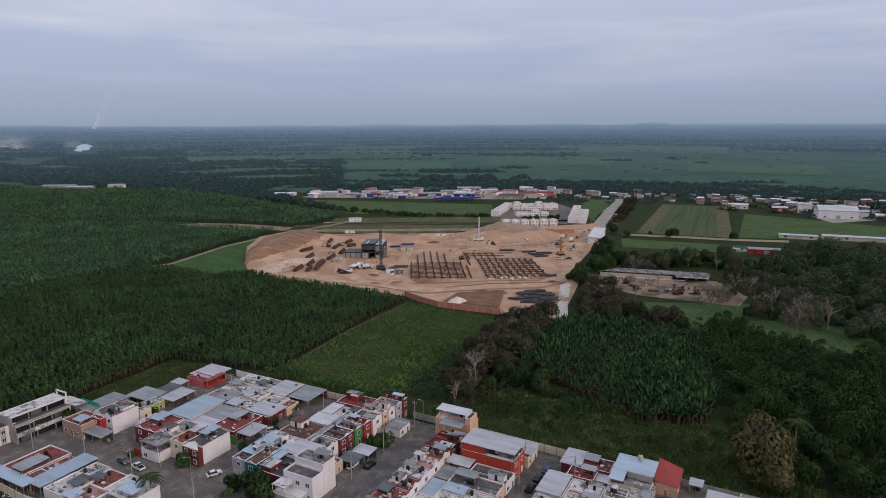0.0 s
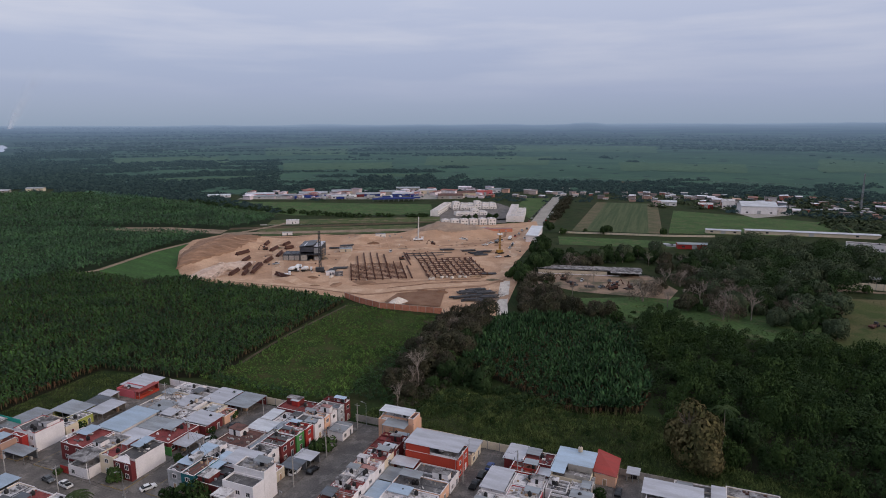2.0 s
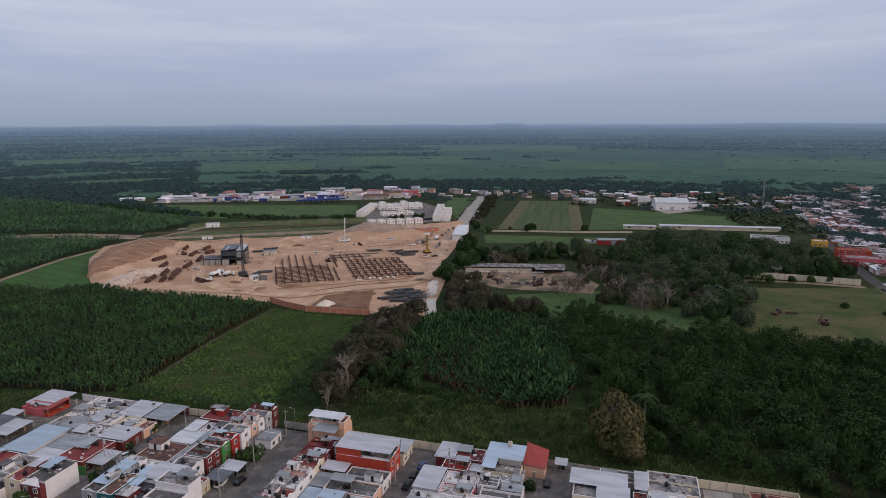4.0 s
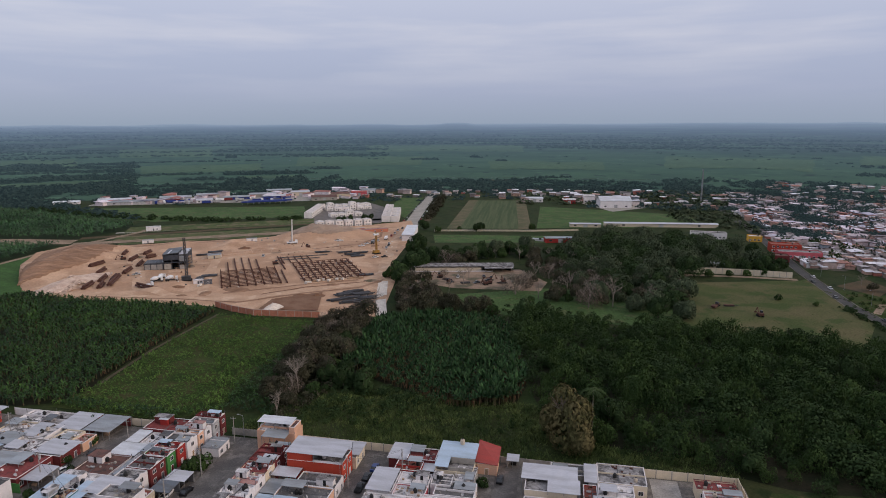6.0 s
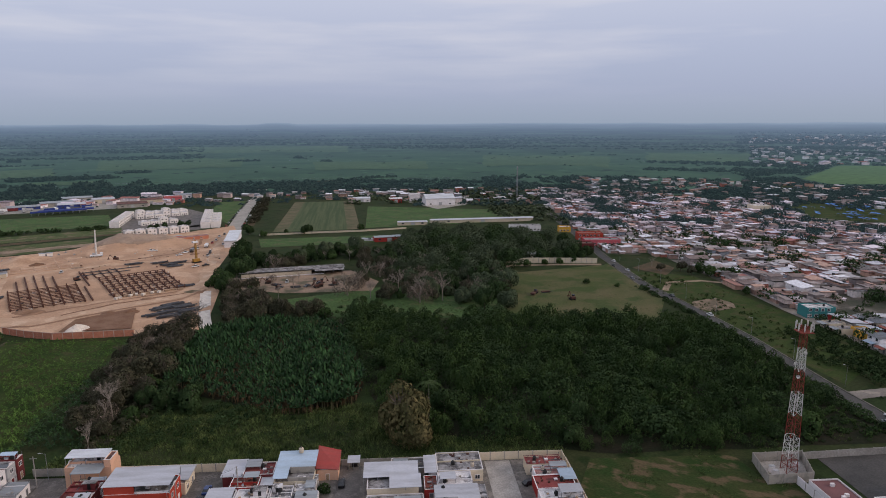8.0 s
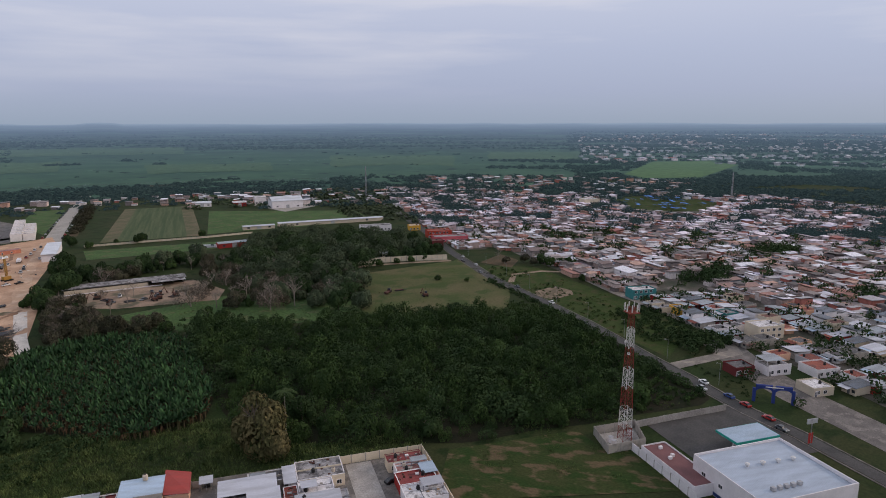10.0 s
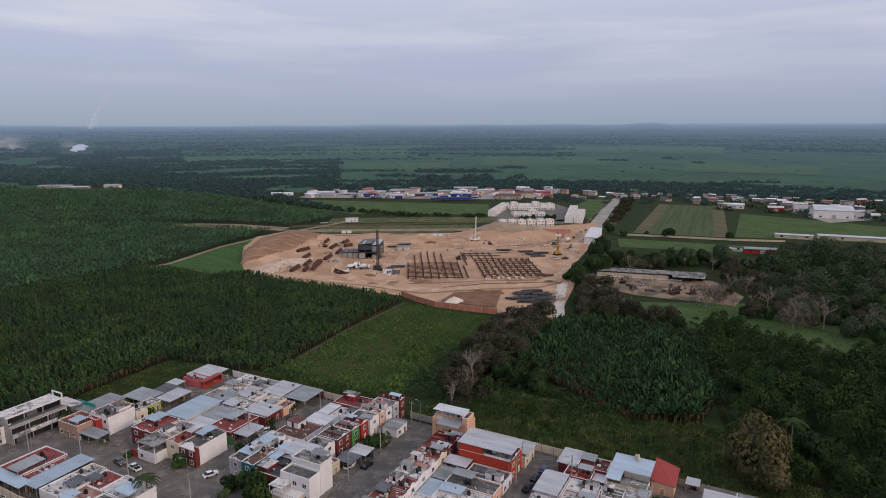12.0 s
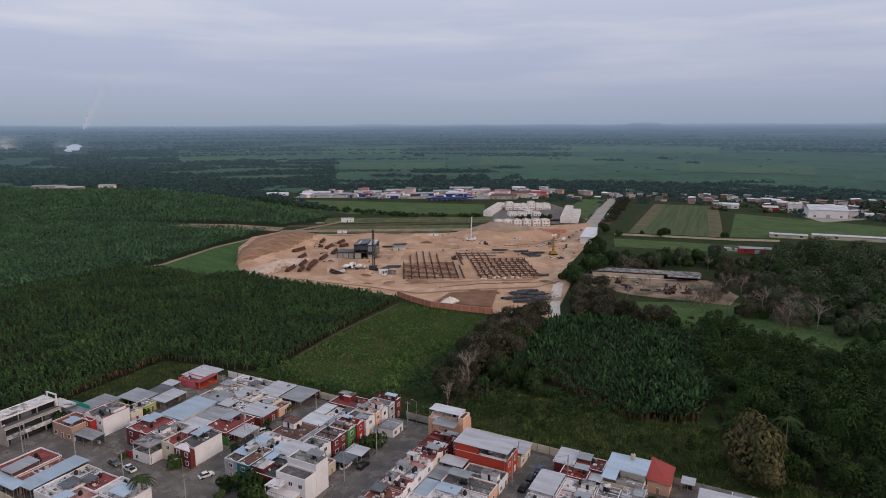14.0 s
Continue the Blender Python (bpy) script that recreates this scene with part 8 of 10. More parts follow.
truck(pose(-53, 437, 0.4, 0, 0, 4), "car_white", "white concrete mixer truck on the building site")
truck(pose(-60, 444, 0.4, 0, 0, 70), "car_white", "white concrete mixer truck on the building site")
truck(pose(-66, 424, 0.4, 0, 0, 20), "car_white", "white flatbed truck on the building site", "flat")
crane = thing("truck_crane", pose(31, 550, 0.3), "white truck crane with an upright telescopic boom", "crane")
part("carrier", box(-4.5, 4.5, -1.3, 1.3, 0.6, 1.7), M["car_white"], crane)
part("cab", box(2.6, 4.6, -1.25, 1.25, 1.7, 3.2), M["car_white"], crane)
part("boom", tube((0, 0, 1.7), (0.6, 0, 21), 0.75, 0.45, 8), M["mast_white"], crane)
part("counterweight", box(-2.6, -1.0, -1.2, 1.2, 1.7, 3.2), M["grey"], crane)
for x in (-3.4, -2.2, 2.4, 3.6):
    part("wheel", tube((x, -1.4, 0.5), (x, 1.4, 0.5), 0.5, n=10), M["tyre"], crane)
yc = thing("crawler_crane", pose(92, 486, 0.3, 0, 0, 20), "yellow crawler crane with upright boom", "crane")
part("track", box(-2.8, 2.8, -2.2, -1.3, 0, 1.0), M["tyre"], yc)
part("track", box(-2.8, 2.8, 1.3, 2.2, 0, 1.0), M["tyre"], yc)
part("cab", box(-2.6, 2.0, -1.5, 1.5, 1.0, 3.2), M["machine"], yc)
lattice(yc, 14, 0.55, 0.4, 6, 0.16, 0.1, ["machine"], 3.0)
part("basket", box(-2.2, 1.8, -1.2, 1.2, 15, 16.2), M["car_white"], yc)


def digger(m, label="dull yellow excavator with folded arm", paint="machine"):
    ob = thing("excavator", m, label, "excavator", "site machines")
    part("track", box(-1.9, 1.9, -1.4, -0.8, 0, 0.8), M["tyre"], ob)
    part("track", box(-1.9, 1.9, 0.8, 1.4, 0, 0.8), M["tyre"], ob)
    part("body", box(-2.0, 1.0, -1.3, 1.3, 0.9, 2.0), M[paint], ob)
    part("cab", box(-0.3, 1.2, -1.3, -0.2, 2.0, 3.0), M["pane"], ob)
    part("arm", tube((1.0, 0.3, 1.6), (3.4, 0.3, 4.2), 0.25, 0.2, 5), M[paint], ob)
    part("stick", tube((3.4, 0.3, 4.2), (5.0, 0.3, 1.4), 0.2, 0.16, 5), M[paint], ob)
    part("bucket", slab([(4.6, -0.3, 1.5), (5.4, -0.3, 1.3), (5.4, 0.9, 1.3), (4.6, 0.9, 1.5)], 0.8), M["rust"], ob)


for x, y, rz in ((14, 470, 10), (42, 528, 150), (-96, 520, 200)):
    digger(pose(x, y, 0.4, 0, 0, rz), "dust-covered brown excavator with folded arm", "rust")
for x, y, rz, p in ((86, 520, 0, "car_white"), (92, 528, 20, "car_white"), (104, 540, 80, "car_white"), (126, 548, 80, "car_white"), (134, 562, 75, "car_white"), (70, 552, 0, "car_white"), (-20, 560, 0, "car_white"), (140, 600, 70, "car_grey"), (133, 590, 70, "car_white")):
    car(pose(x, y, 0.4, 0, 0, rz), p, "pickup", "white pickup parked on the building site")

# rebar cages laid in rows
CAGES = [(-102.0, 435.8, 82, 15), (-94.2, 434.0, 89, 12), (-88.0, 442.2, 87, 26), (-97.0, 454.1, 87, 15), (-102.6, 478.0, 82, 14), (-109.5, 498.9, 62, 14), (-90.2, 452.6, 88, 15), (-85.5, 474.4, 81, 15), (-88.5, 518.8, 79, 15), (-98.1, 541.1, 88, 14), (-80.7, 496.4, 86, 15), (-67.2, 420.6, -51, 16), (-81.5, 539.5, 74, 11), (-76.8, 522.6, 47, 8)]
for x, y, a, l in CAGES:
    cg = thing("rebar_cage", pose(x, y, 0.4 + float(site_height(np.array([[x, y]]))[0]) * 0.9, 0, 0, a), "rust-brown bundle of rebar cages laid on soil", "rebar", "rebar cages")
    for k, (yy, zz) in enumerate(((-0.8, 0), (0.8, 0), (0, 1.2))):
        part("cage", tube((-l / 2, yy, zz + 0.5), (l / 2, yy, zz + 0.5), 0.75, n=7), M["rust"], cg)
# stacks of dark steel sections
for cx, cy, turn, n in ((50, 368, 8, 12), (61, 366, 12, 12), (62, 356, 4, 12), (44, 358, 14, 9), (58, 348, 8, 10), (56, 374, 10, 10), (52, 360, 5, 10), (50, 352, 6, 8), (73, 487, -4, 10), (80, 492, 2, 9), (68, 498, 8, 8), (76, 481, 0, 6), (52, 504, 4, 7), (-36, 436, 80, 6), (-30, 444, 0, 6), (-38, 520, 4, 7), (-30, 530, 6, 6), (71, 416, 0, 5)):
    st = thing("steel_stack", pose(cx, cy, 0.4, 0, 0, turn), "stack of dark steel sections on timber bearers", "steel", "steel stacks")
    sec = None
    for k in range(n):
        mm = pose(rnd.uniform(-1.5, 1.5), (k % 6) * 0.9 - 2.2, 0.25 + (k // 6) * 0.6, 0, 0, rnd.uniform(-4, 4))
        sec = again(sec, mm) if sec else part("steel_section", box(-5, 5, -0.3, 0.3, 0, 0.5), M["steel_dark"], st, "", mm)
    part("bearer", box(-3, -2.7, -3, 3, 0, 0.22), M["wood"], st)
    part("bearer", box(2.7, 3, -3, 3, 0, 0.22), M["wood"], st)
# site offices and low walls of blocks
for x, y, w, d, h, wall, roof in ((110, 590, 26, 6, 3, "brick", "r_pink"), (86, 594, 20, 5, 2.6, "brick", "r_brown"), (-36, 425, 6, 3, 2.6, "white", "r_white"), (-30, 422, 5, 3, 2.6, "darkgrey", "r_dark"), (-93, 664, 13, 7, 3.6, "white", "r_white"), (-30, 510, 10, 5, 2.8, "white", "r_grey")):
    so = thing("site_hut", pose(x, y, 0.1, 0, 0, 5), "plain flat-roofed site hut on bare soil", "hut", "site huts")
    part("wall", shell(w, d, h, 0.1), M[wall] if wall != "brick" else M["brick"], so)
    part("roof", box(-w / 2 - 0.2, w / 2 + 0.2, -d / 2 - 0.2, d / 2 + 0.2, h + 0.11, h + 0.25), M[roof], so)
    door(so, 0, -d / 2, 1.0, 2.1, "-y")
    window(so, w / 4, -d / 2, 1.0, 1.2, 1.0, "-y")
for k in range(12):
    bl = thing("concrete_pad", pose(-30 + k * 5.2, 566 + (k % 3) * 7, 0.6), "pale square concrete pad on the soil", "pad", "concrete pads")
    part("pad", box(-0.9, 0.9, -0.9, 0.9, -0.4, 0.5), M["concrete"], bl)
    part("stub", box(-0.35, 0.35, -0.35, 0.35, 0.5, 1.1), M["concrete"], bl)

# brick fence of the site
fence = thing("site_fence", Matrix.Identity(4), "red brick panel fence with pale concrete posts", "fence")
FP = [(-23, 366), (-14, 354), (-2.6, 342.5), (14, 335), (31, 328)]
for (x0, y0), (x1, y1) in zip(FP, FP[1:]):
    l = math.hypot(x1 - x0, y1 - y0)
    n = round(l / 5.2)
    a = math.degrees(math.atan2(y1 - y0, x1 - x0))
    for i in range(n):
        f = (i + 0.5) / n
        part("fence_panel", box(-l / n / 2 + 0.16, l / n / 2 - 0.16, -0.08, 0.08, 0, 3.2), M["brick"], fence, "", pose(x0 + (x1 - x0) * f, y0 + (y1 - y0) * f, 0, 0, 0, a))
        part("fence_rail", box(-l / n / 2 + 0.16, l / n / 2 - 0.16, -0.12, 0.12, 3.2, 3.4), M["post"], fence, "", pose(x0 + (x1 - x0) * f, y0 + (y1 - y0) * f, 0, 0, 0, a))
        part("fence_post", box(-0.16, 0.16, -0.16, 0.16, 0, 3.6), M["post"], fence, "", pose(x0 + (x1 - x0) * i / n, y0 + (y1 - y0) * i / n, 0, 0, 0, a))

# white shed by the avenue
shed = thing("shed", pose(138, 560, 0, 0, 0, -19), "long white sheet-roofed shed beside the avenue", "shed")
part("wall", box(-8, 8, -34, 30, 0, 6), M["white"], shed)
part("roof", slab([(-8.6, -35, 6.2), (8.6, -35, 6.2), (8.6, 31, 6.2), (-8.6, 31, 6.2)], 0.2), M["s_white"], shed)
shed.scale = (0.62, 0.85, 1)
# more of the site's clutter: dug heaps, pallets, containers and parked vehicles
for k in range(22):
    x, y = rnd.uniform(-90, 110), rnd.choice([rnd.uniform(500, 590), rnd.uniform(388, 402), rnd.uniform(478, 520)])
    if inside(SITE, np.array([[x, y]]))[0]:
        r = rnd.uniform(2.5, 6)
        heap("soil_heap", x, y, r * 1.5, r, r * 0.26, M[rnd.choice(["dug_soil", "soil_wet", "dug_soil", "yard"])], "small heap of dug earth on the site", rnd.uniform(0, 180), 14)
for k in range(9):
    x, y = (29 + k * 4.0, 405 + k * 0.3) if k < 7 else (-36 + (k - 7) * 3, 417)
    pl = thing("pallet_stack", pose(x + rnd.uniform(-1.5, 1.5), y + rnd.uniform(-2, 2), 0.45, 0, 0, rnd.uniform(0, 90)), "pale stack of building blocks on a pallet", "pallet", "pallet stacks")
    part("pallet_load", box(-1.0, 1.0, -0.8, 0.8, 0.2, 1.3), M["chalk"], pl)
    part("pallet", box(-1.1, 1.1, -0.9, 0.9, 0, 0.18), M["wood"], pl)
for x, y, a, p in ((104, 505, 70, "car_white"), (108, 515, 70, "car_grey"), (110, 522, 68, "car_white"), (88, 470, 10, "car_white"), (95, 470, 12, "car_black"), (72, 548, 0, "car_white"), (120, 560, 70, "car_red"), (126, 572, 70, "car_white"), (-78, 462, 30, "silver"), (6, 500, 80, "car_white")):
    car(pose(x, y, 0.5, 0, 0, a), p, "pickup")
for x, y, a, p in ((112, 545, 70, "car_white"), (98, 530, 60, "car_grey")):
    truck(pose(x, y, 0.5, 0, 0, a), p, "dusty tipper truck parked on the site", "box")
for x, y, a, p in ((-30, 505, 4, "sand"), (-2, 572, 4, "pearl"), (84, 596, 8, "brick"), (98, 600, 8, "brick"), (-88, 590, 5, "pearl")):
    ct = thing("site_cabin", pose(x, y, 0.4, 0, 0, a), "small site cabin with a flat roof", "cabin", "site cabins")
    part("body", box(-4.5, 4.5, -1.6, 1.6, 0, 2.6), M[p], ct)
    part("roof", box(-4.7, 4.7, -1.8, 1.8, 2.6, 2.75), M["s_grey"], ct)
    part("door", box(-0.5, 0.5, -1.66, -1.6, 0, 2.0), M["darkgrey"], ct)
dbr = np.concatenate([sown([(-22, 405), (16, 408), (14, 452), (-22, 450)], 3.4, 0.5, 20), sown([(28, 408), (72, 412), (68, 470), (28, 466)], 3.2, 0.5, 33), sown([(-100, 430), (-40, 420), (-30, 520), (-96, 540)], 8, 0.5, 12), sown([(20, 480), (110, 490), (118, 560), (10, 550)], 8, 0.5, 50), sown([(44, 350), (62, 352), (66, 378), (46, 376)], 2.6, 0.5, 5)])
dbr = dbr[nrg.random(len(dbr)) < 0.6]
plank = (rock[0] * np.array([2.2, 0.5, 0.5]), rock[1])
for k, mt in enumerate(("wood", "steel_dark", "chalk", "rust")):
    p = dbr[k::4]
    quads("site_debris", *spread([rock, plank], np.concatenate([p, site_height(p)[:, None] + 0.35], 1), nrg.uniform(0.5, 1.25, len(p))), M[mt], "loose boards, blocks and offcuts strewn over the site", "debris", "stuff")
pad_grid = thing("strip_footing", pose(-24, 514, 0, 0, 0, 4), "pale concrete strip footings laid out in bays", "foundation")
for k in range(9):
    part("footing", box(k * 7.4, k * 7.4 + 0.5, 0, 40, 0.25, 0.5), M["haul"], pad_grid)
for k in range(5):
    part("footing", box(-0.6, 60.5, k * 9.8, k * 9.8 + 0.5, 0.25, 0.54), M["haul"], pad_grid)
# low block stables behind the yard
st = thing("stable", pose(140, 412, 0, 0, 0, -16), "long low grey stable with open bays and sheet roof", "stable")
part("wall", box(-34, 34, 3.5, 3.8, 0, 4), M["block"], st)
part("roof", slab([(-35, -4, 3.6), (35, -4, 3.6), (35, 4.3, 4.4), (-35, 4.3, 4.4)], 0.12), M["r_grey"], st)
part("front_wall", box(-34, 12, -3.6, -3.42, 0, 2.6), M["sand"], st, "stained tan plaster front")
part("base_wall", box(-34, 20, -5.2, -5.0, 0, 0.7), M["white"], st, "low whitewashed base wall")
part("porch_roof", slab([(14, -8, 3.0), (34, -8, 3.0), (34, -4.2, 3.4), (14, -4.2, 3.4)], 0.1), M["r_grey"], st)
for i in range(12):
    part("bay_wall", box(-34 + i * 6.1, -33.8 + i * 6.1, -3, 3.5, 0, 3.4), M["block"], st)
for k in range(16):
    x, y = rnd.uniform(108, 172), rnd.uniform(366, 398)
    if inside([(104, 402), (175, 392), (172, 352), (120, 374)], np.array([[x, y]]))[0]:
        if k % 3 == 0:
            digger(pose(x, y, 0.2, 0, 0, rnd.uniform(0, 360)), "worn rusty farm machine in a yard", "rust")
        elif k % 3 == 1:
            car(pose(x, y, 0.15, 0, 0, rnd.uniform(0, 360)), rnd.choice(["car_white", "car_grey", "car_black"]), "pickup")
        else:
            sk = thing("scrap_stack", pose(x, y, 0.15, 0, 0, rnd.uniform(0, 360)), "stack of dark scrap beams in a yard", "scrap", "scrap stacks")
            for j in range(5):
                part("beam", box(-3, 3, j * 0.8 - 2, j * 0.8 - 1.6, 0, 0.5 + 0.2 * (j % 3)), M["rust" if j % 2 else "steel_dark"], sk)

# ---- white housing estate and trade yard beyond the site ----
def estate_unit(w, d, h, label, floors=2):
    ob = thing("row_house", pose(0, 0, -500), label, "house", "white estate houses")
    part("wall", shell(w, d, h, 0.5), M["pearl"], ob)
    part("roof", box(-w / 2 + 0.17, w / 2 - 0.17, -d / 2 + 0.17, d / 2 - 0.17, h - 0.25, h), M["r_white"], ob)
    part("stair_box", box(-1.2, 1.2, d / 2 - 3.2, d / 2 - 0.6, h, h + 0.9), M["white"], ob)
    for x in (-w / 4, w / 4):
        for z in (0.9, 3.8)[:floors]:
            part("window", box(x - 0.6, x + 0.6, -d / 2 - 0.05, -d / 2 + 0.02, z, z + 1.1), M["pane"], ob)
    part("door", box(-0.5, 0.5, -d / 2 - 0.05, -d / 2 + 0.02, 0, 2.1), M["darkgrey"], ob)
    return ob


UNIT = estate_unit(7.6, 9.0, 5.9, "white two-storey estate house with flat roof")
for k in range(6):
    copy_thing(UNIT, pose(63.5 + k * 9.6, 634 + k * 0.7, 0, 0, 0, 3))
for k in range(9):
    t = k / 8
    copy_thing(UNIT, pose(59 + 21 * t, 706 + 70 * t, 0, 0, 0, 73))
for k in range(10):
    t = k / 9
    copy_thing(UNIT, pose(135 + 24 * t, 655 + 92 * t, 0, 0, 0, 75))
for k in range(6):
    copy_thing(UNIT, pose(144.2 + 16 * k / 5, 653 + 60 * k / 5, 0, 0, 0, -105))
LOW = estate_unit(8.6, 12.0, 3.4, "white single-storey estate house with flat roof", 1)
for x0, y0, n in ((86, 708, 4), (88, 760, 6), (92, 785, 6)):
    for k in range(n):
        copy_thing(LOW if (k + n) % 3 else UNIT, pose(x0 + k * 9.2, y0 + k * 1.2, 0, 0, 0, 8))
flat("estate_paving", [(56, 640), (128, 646), (160, 760), (150, 815), (84, 812), (60, 720)], 0.10, M["street"], "pale paving of the white estate", "paving")
for x, y in ((92, 668), (100, 672), (86, 664), (116, 676), (122, 672)):
    plant("dark", x, y, 0.75)


def hall(x, y, w, d, h, turn, wall, roof, label, pitch=1.6):
    """A trade hall: walls, a low gabled sheet roof, a roller door."""
    ob = thing("hall", pose(x, y, 0, 0, 0, turn), label, "warehouse", "trade halls")
    part("wall", box(-w / 2, w / 2, -d / 2, d / 2, 0, h), M[wall], ob)
    bm = slab([(-w / 2 - 0.5, -d / 2 - 0.6, h + 0.02), (w / 2 + 0.5, -d / 2 - 0.6, h + 0.02), (w / 2 + 0.5, 0, h + pitch), (-w / 2 - 0.5, 0, h + pitch)], 0.15)
    slab([(-w / 2 - 0.5, 0, h + pitch), (w / 2 + 0.5, 0, h + pitch), (w / 2 + 0.5, d / 2 + 0.6, h + 0.02), (-w / 2 - 0.5, d / 2 + 0.6, h + 0.02)], 0.15, bm)
    part("roof", bm, M[roof], ob)
    part("gable", slab([(-w / 2, -d / 2, h), (-w / 2, d / 2, h), (-w / 2, 0, h + pitch - 0.2)], 0.05), M[wall], ob)
    part("roller_door", box(-2, 2, -d / 2 - 0.06, -d / 2 + 0.01, 0, min(4, h - 0.6)), M["grey"], ob)
    for x2 in (-w / 3, w / 3):
        window(ob, x2, -d / 2, 1.4, 2.2, 1.2, "-y", "darkgrey")
    return ob


for a in ((-150, 905, 60, 18, 3.6, 4, "grey", "s_grey", "long sand-walled trade hall with sheet roof"), (-175, 935, 40, 16, 3.6, 4, "pink", "s_light", "trade hall with red painted trim"), (-100, 940, 40, 20, 4, 4, "grey", "s_grey", "grey trade hall with zinc roof"),
          (-60, 965, 30, 16, 3.8, 3, "sand", "s_grey", "cream trade hall with grey roof"), (-20, 920, 34, 14, 3.6, 3, "blue", "s_grey", "blue-walled trade hall with pale roof"), (15, 945, 36, 18, 4.2, 2, "block", "s_grey", "sand trade hall with grey roof"), (30, 905, 30, 12, 5, 2, "blue", "s_light", "trade hall with blue base"),
          (68, 945, 26, 16, 5.5, 0, "sand", "s_light", "pale trade hall with white gable"), (40, 985, 36, 16, 5, 0, "block", "s_grey", "grey trade hall with sheet roof"), (120, 900, 26, 14, 6, -4, "sand", "r_brown", "sand house with brown roof"), (150, 920, 22, 12, 5, -4, "pink", "s_red", "pink shop with red sheet roof"),
          (95, 880, 34, 26, 5, -4, "block", "r_brown", "low block shop with brown roof"), (-230, 925, 30, 10, 3, 5, "white", "s_white", "low white shed with sheet roof"), (-60, 890, 20, 10, 4, 3, "white", "s_light", "small white hall with zinc roof"), (170, 950, 20, 12, 5, -10, "white", "s_grey", "white roadside house with gabled roof"),
          (432, 692, 38, 26, 9, -20, "white", "s_white", "large white hall with a pale roof", 4.5), (395, 740, 16, 12, 5, -20, "red", "r_white", "red walled shop with white roof"), (425, 742, 14, 12, 9, -20, "white", "r_white", "tall white house with white roof"), (360, 770, 22, 12, 5, -20, "white", "s_white", "white roadside house with gabled roof"),
          (-628, 1040, 50, 14, 4, 8, "block", "s_grey", "grey farm sheds by the plantation"), (-585, 1022, 40, 12, 3.5, 8, "block", "s_light", "grey farm shed with zinc roof"), (-535, 1040, 24, 12, 5, 8, "cream", "s_grey", "small cream farm shed by trees")):
    hall(*a)
flat("trade_yard", [(-200, 895), (75, 868), (100, 960), (-190, 965)], 0.09, M["highway"], "pale gravel trade yard", "yard")
for k in range(32):
    x, y = rnd.uniform(-120, 60), rnd.uniform(875, 915)
    p = rnd.choice(["blue", "blue", "car_white", "grey", "darkgrey", "grey", "car_white", "blue", "maroon"])
    tr = thing("trailer", pose(x, y, 0.1, 0, 0, rnd.choice([4, 4, 94]) + rnd.uniform(-4, 4)), f"{p.replace('car_', '')} box trailer parked in a yard", "trailer", "parked trailers")
    part("box_body", box(-5.5, 5.5, -1.3, 1.3, 1.0, 3.8), M[p], tr)
    part("chassis", box(-5.2, 5.2, -0.6, 0.6, 0.5, 1.0), M["tyre"], tr)
    part("axle", tube((-4, -1.2, 0.5), (-4, 1.2, 0.5), 0.5, n=8), M["tyre"], tr)
for k in range(2):
    rowb = thing("trailer_row", pose(15 + k * 8, 850 + k * 7, 0.1, 0, 0, 3), "long row of blue covered market stalls", "stall")
    part("cover", box(-28, 28, -2.5, 2.5, 2.8, 4.4), M["blue"], rowb)
    for i in range(9):
        part("post", box(-27.5 + i * 6.8, -27.2 + i * 6.8, -2.2, -1.9, 0, 2.8), M["metal"], rowb)
for k in range(26):
    t = k / 25
    side = -7.5 if k % 2 else 8.5
    car(pose(158 + 92 * t + side, 640 + 236 * t - side * 0.3, 0.15, 0, 0, 68), rnd.choice(["car_white", "car_grey", "car_black", "car_red", "silver", "car_white"]), rnd.choice(["car", "car", "pickup"]))

# walls and long roofs near the wood
for pts, h, wall, label in (([(166, 578), (215, 563), (258, 548), (300, 540)], 1.7, "sand", "long low pale wall across the fields"), ([(284, 361), (312, 345), (341, 325)], 4, "cream", "long pale wall beside the meadow")):
    garden_wall(pts, h, wall, label)
hall(296, 374, 60, 8, 4, -28, "sand", "s_grey", "long pale low building behind a wall", 0.6)
hall(255, 492, 26, 9, 4, -14, "red", "s_grey", "dark red low house under a grey roof", 0.8)
hall(236, 505, 20, 3, 2, -40, "white", "s_white", "low white culvert block in fields", 0.2)
hall(390, 538, 110, 9, 3.6, -22, "sand", "s_light", "very long pale sheet-roofed market hall", 0.5)
hall(318, 560, 30, 8, 3.4, -22, "sand", "s_light", "pale sheet-roofed shed by the fields", 0.6)
for x, y in ((224, 288),):
    sh_ = thing("field_shelter", pose(x, y, 0.1, 0, 0, 20), "small white field shelter on posts", "shelter")
    part("roof", slab([(-2, -1.5, 2.4), (2, -1.5, 2.2), (2, 1.5, 2.2), (-2, 1.5, 2.4)], 0.1), M["s_white"], sh_)
    posts(sh_, -1.8, 1.8, -1.3, 1.3, 0, 2.2)
trac = thing("tractor", pose(247, 284, 0.1, 0, 0, 30), "dark old tractor with trailer on the meadow", "tractor")
part("body", box(-2, 1.4, -0.7, 0.7, 0.7, 1.7), M["rust"], trac)
part("cab", box(-1.6, -0.2, -0.8, 0.8, 1.7, 2.7), M["steel_dark"], trac)
part("trailer_bed", box(-7, -3, -1.2, 1.2, 0.8, 1.6), M["rust"], trac)
for x, r in ((-1.2, 0.8), (1.1, 0.5), (-5, 0.5)):
    part("wheel", tube((x, -1.0, r), (x, 1.0, r), r, n=10), M["tyre"], trac)

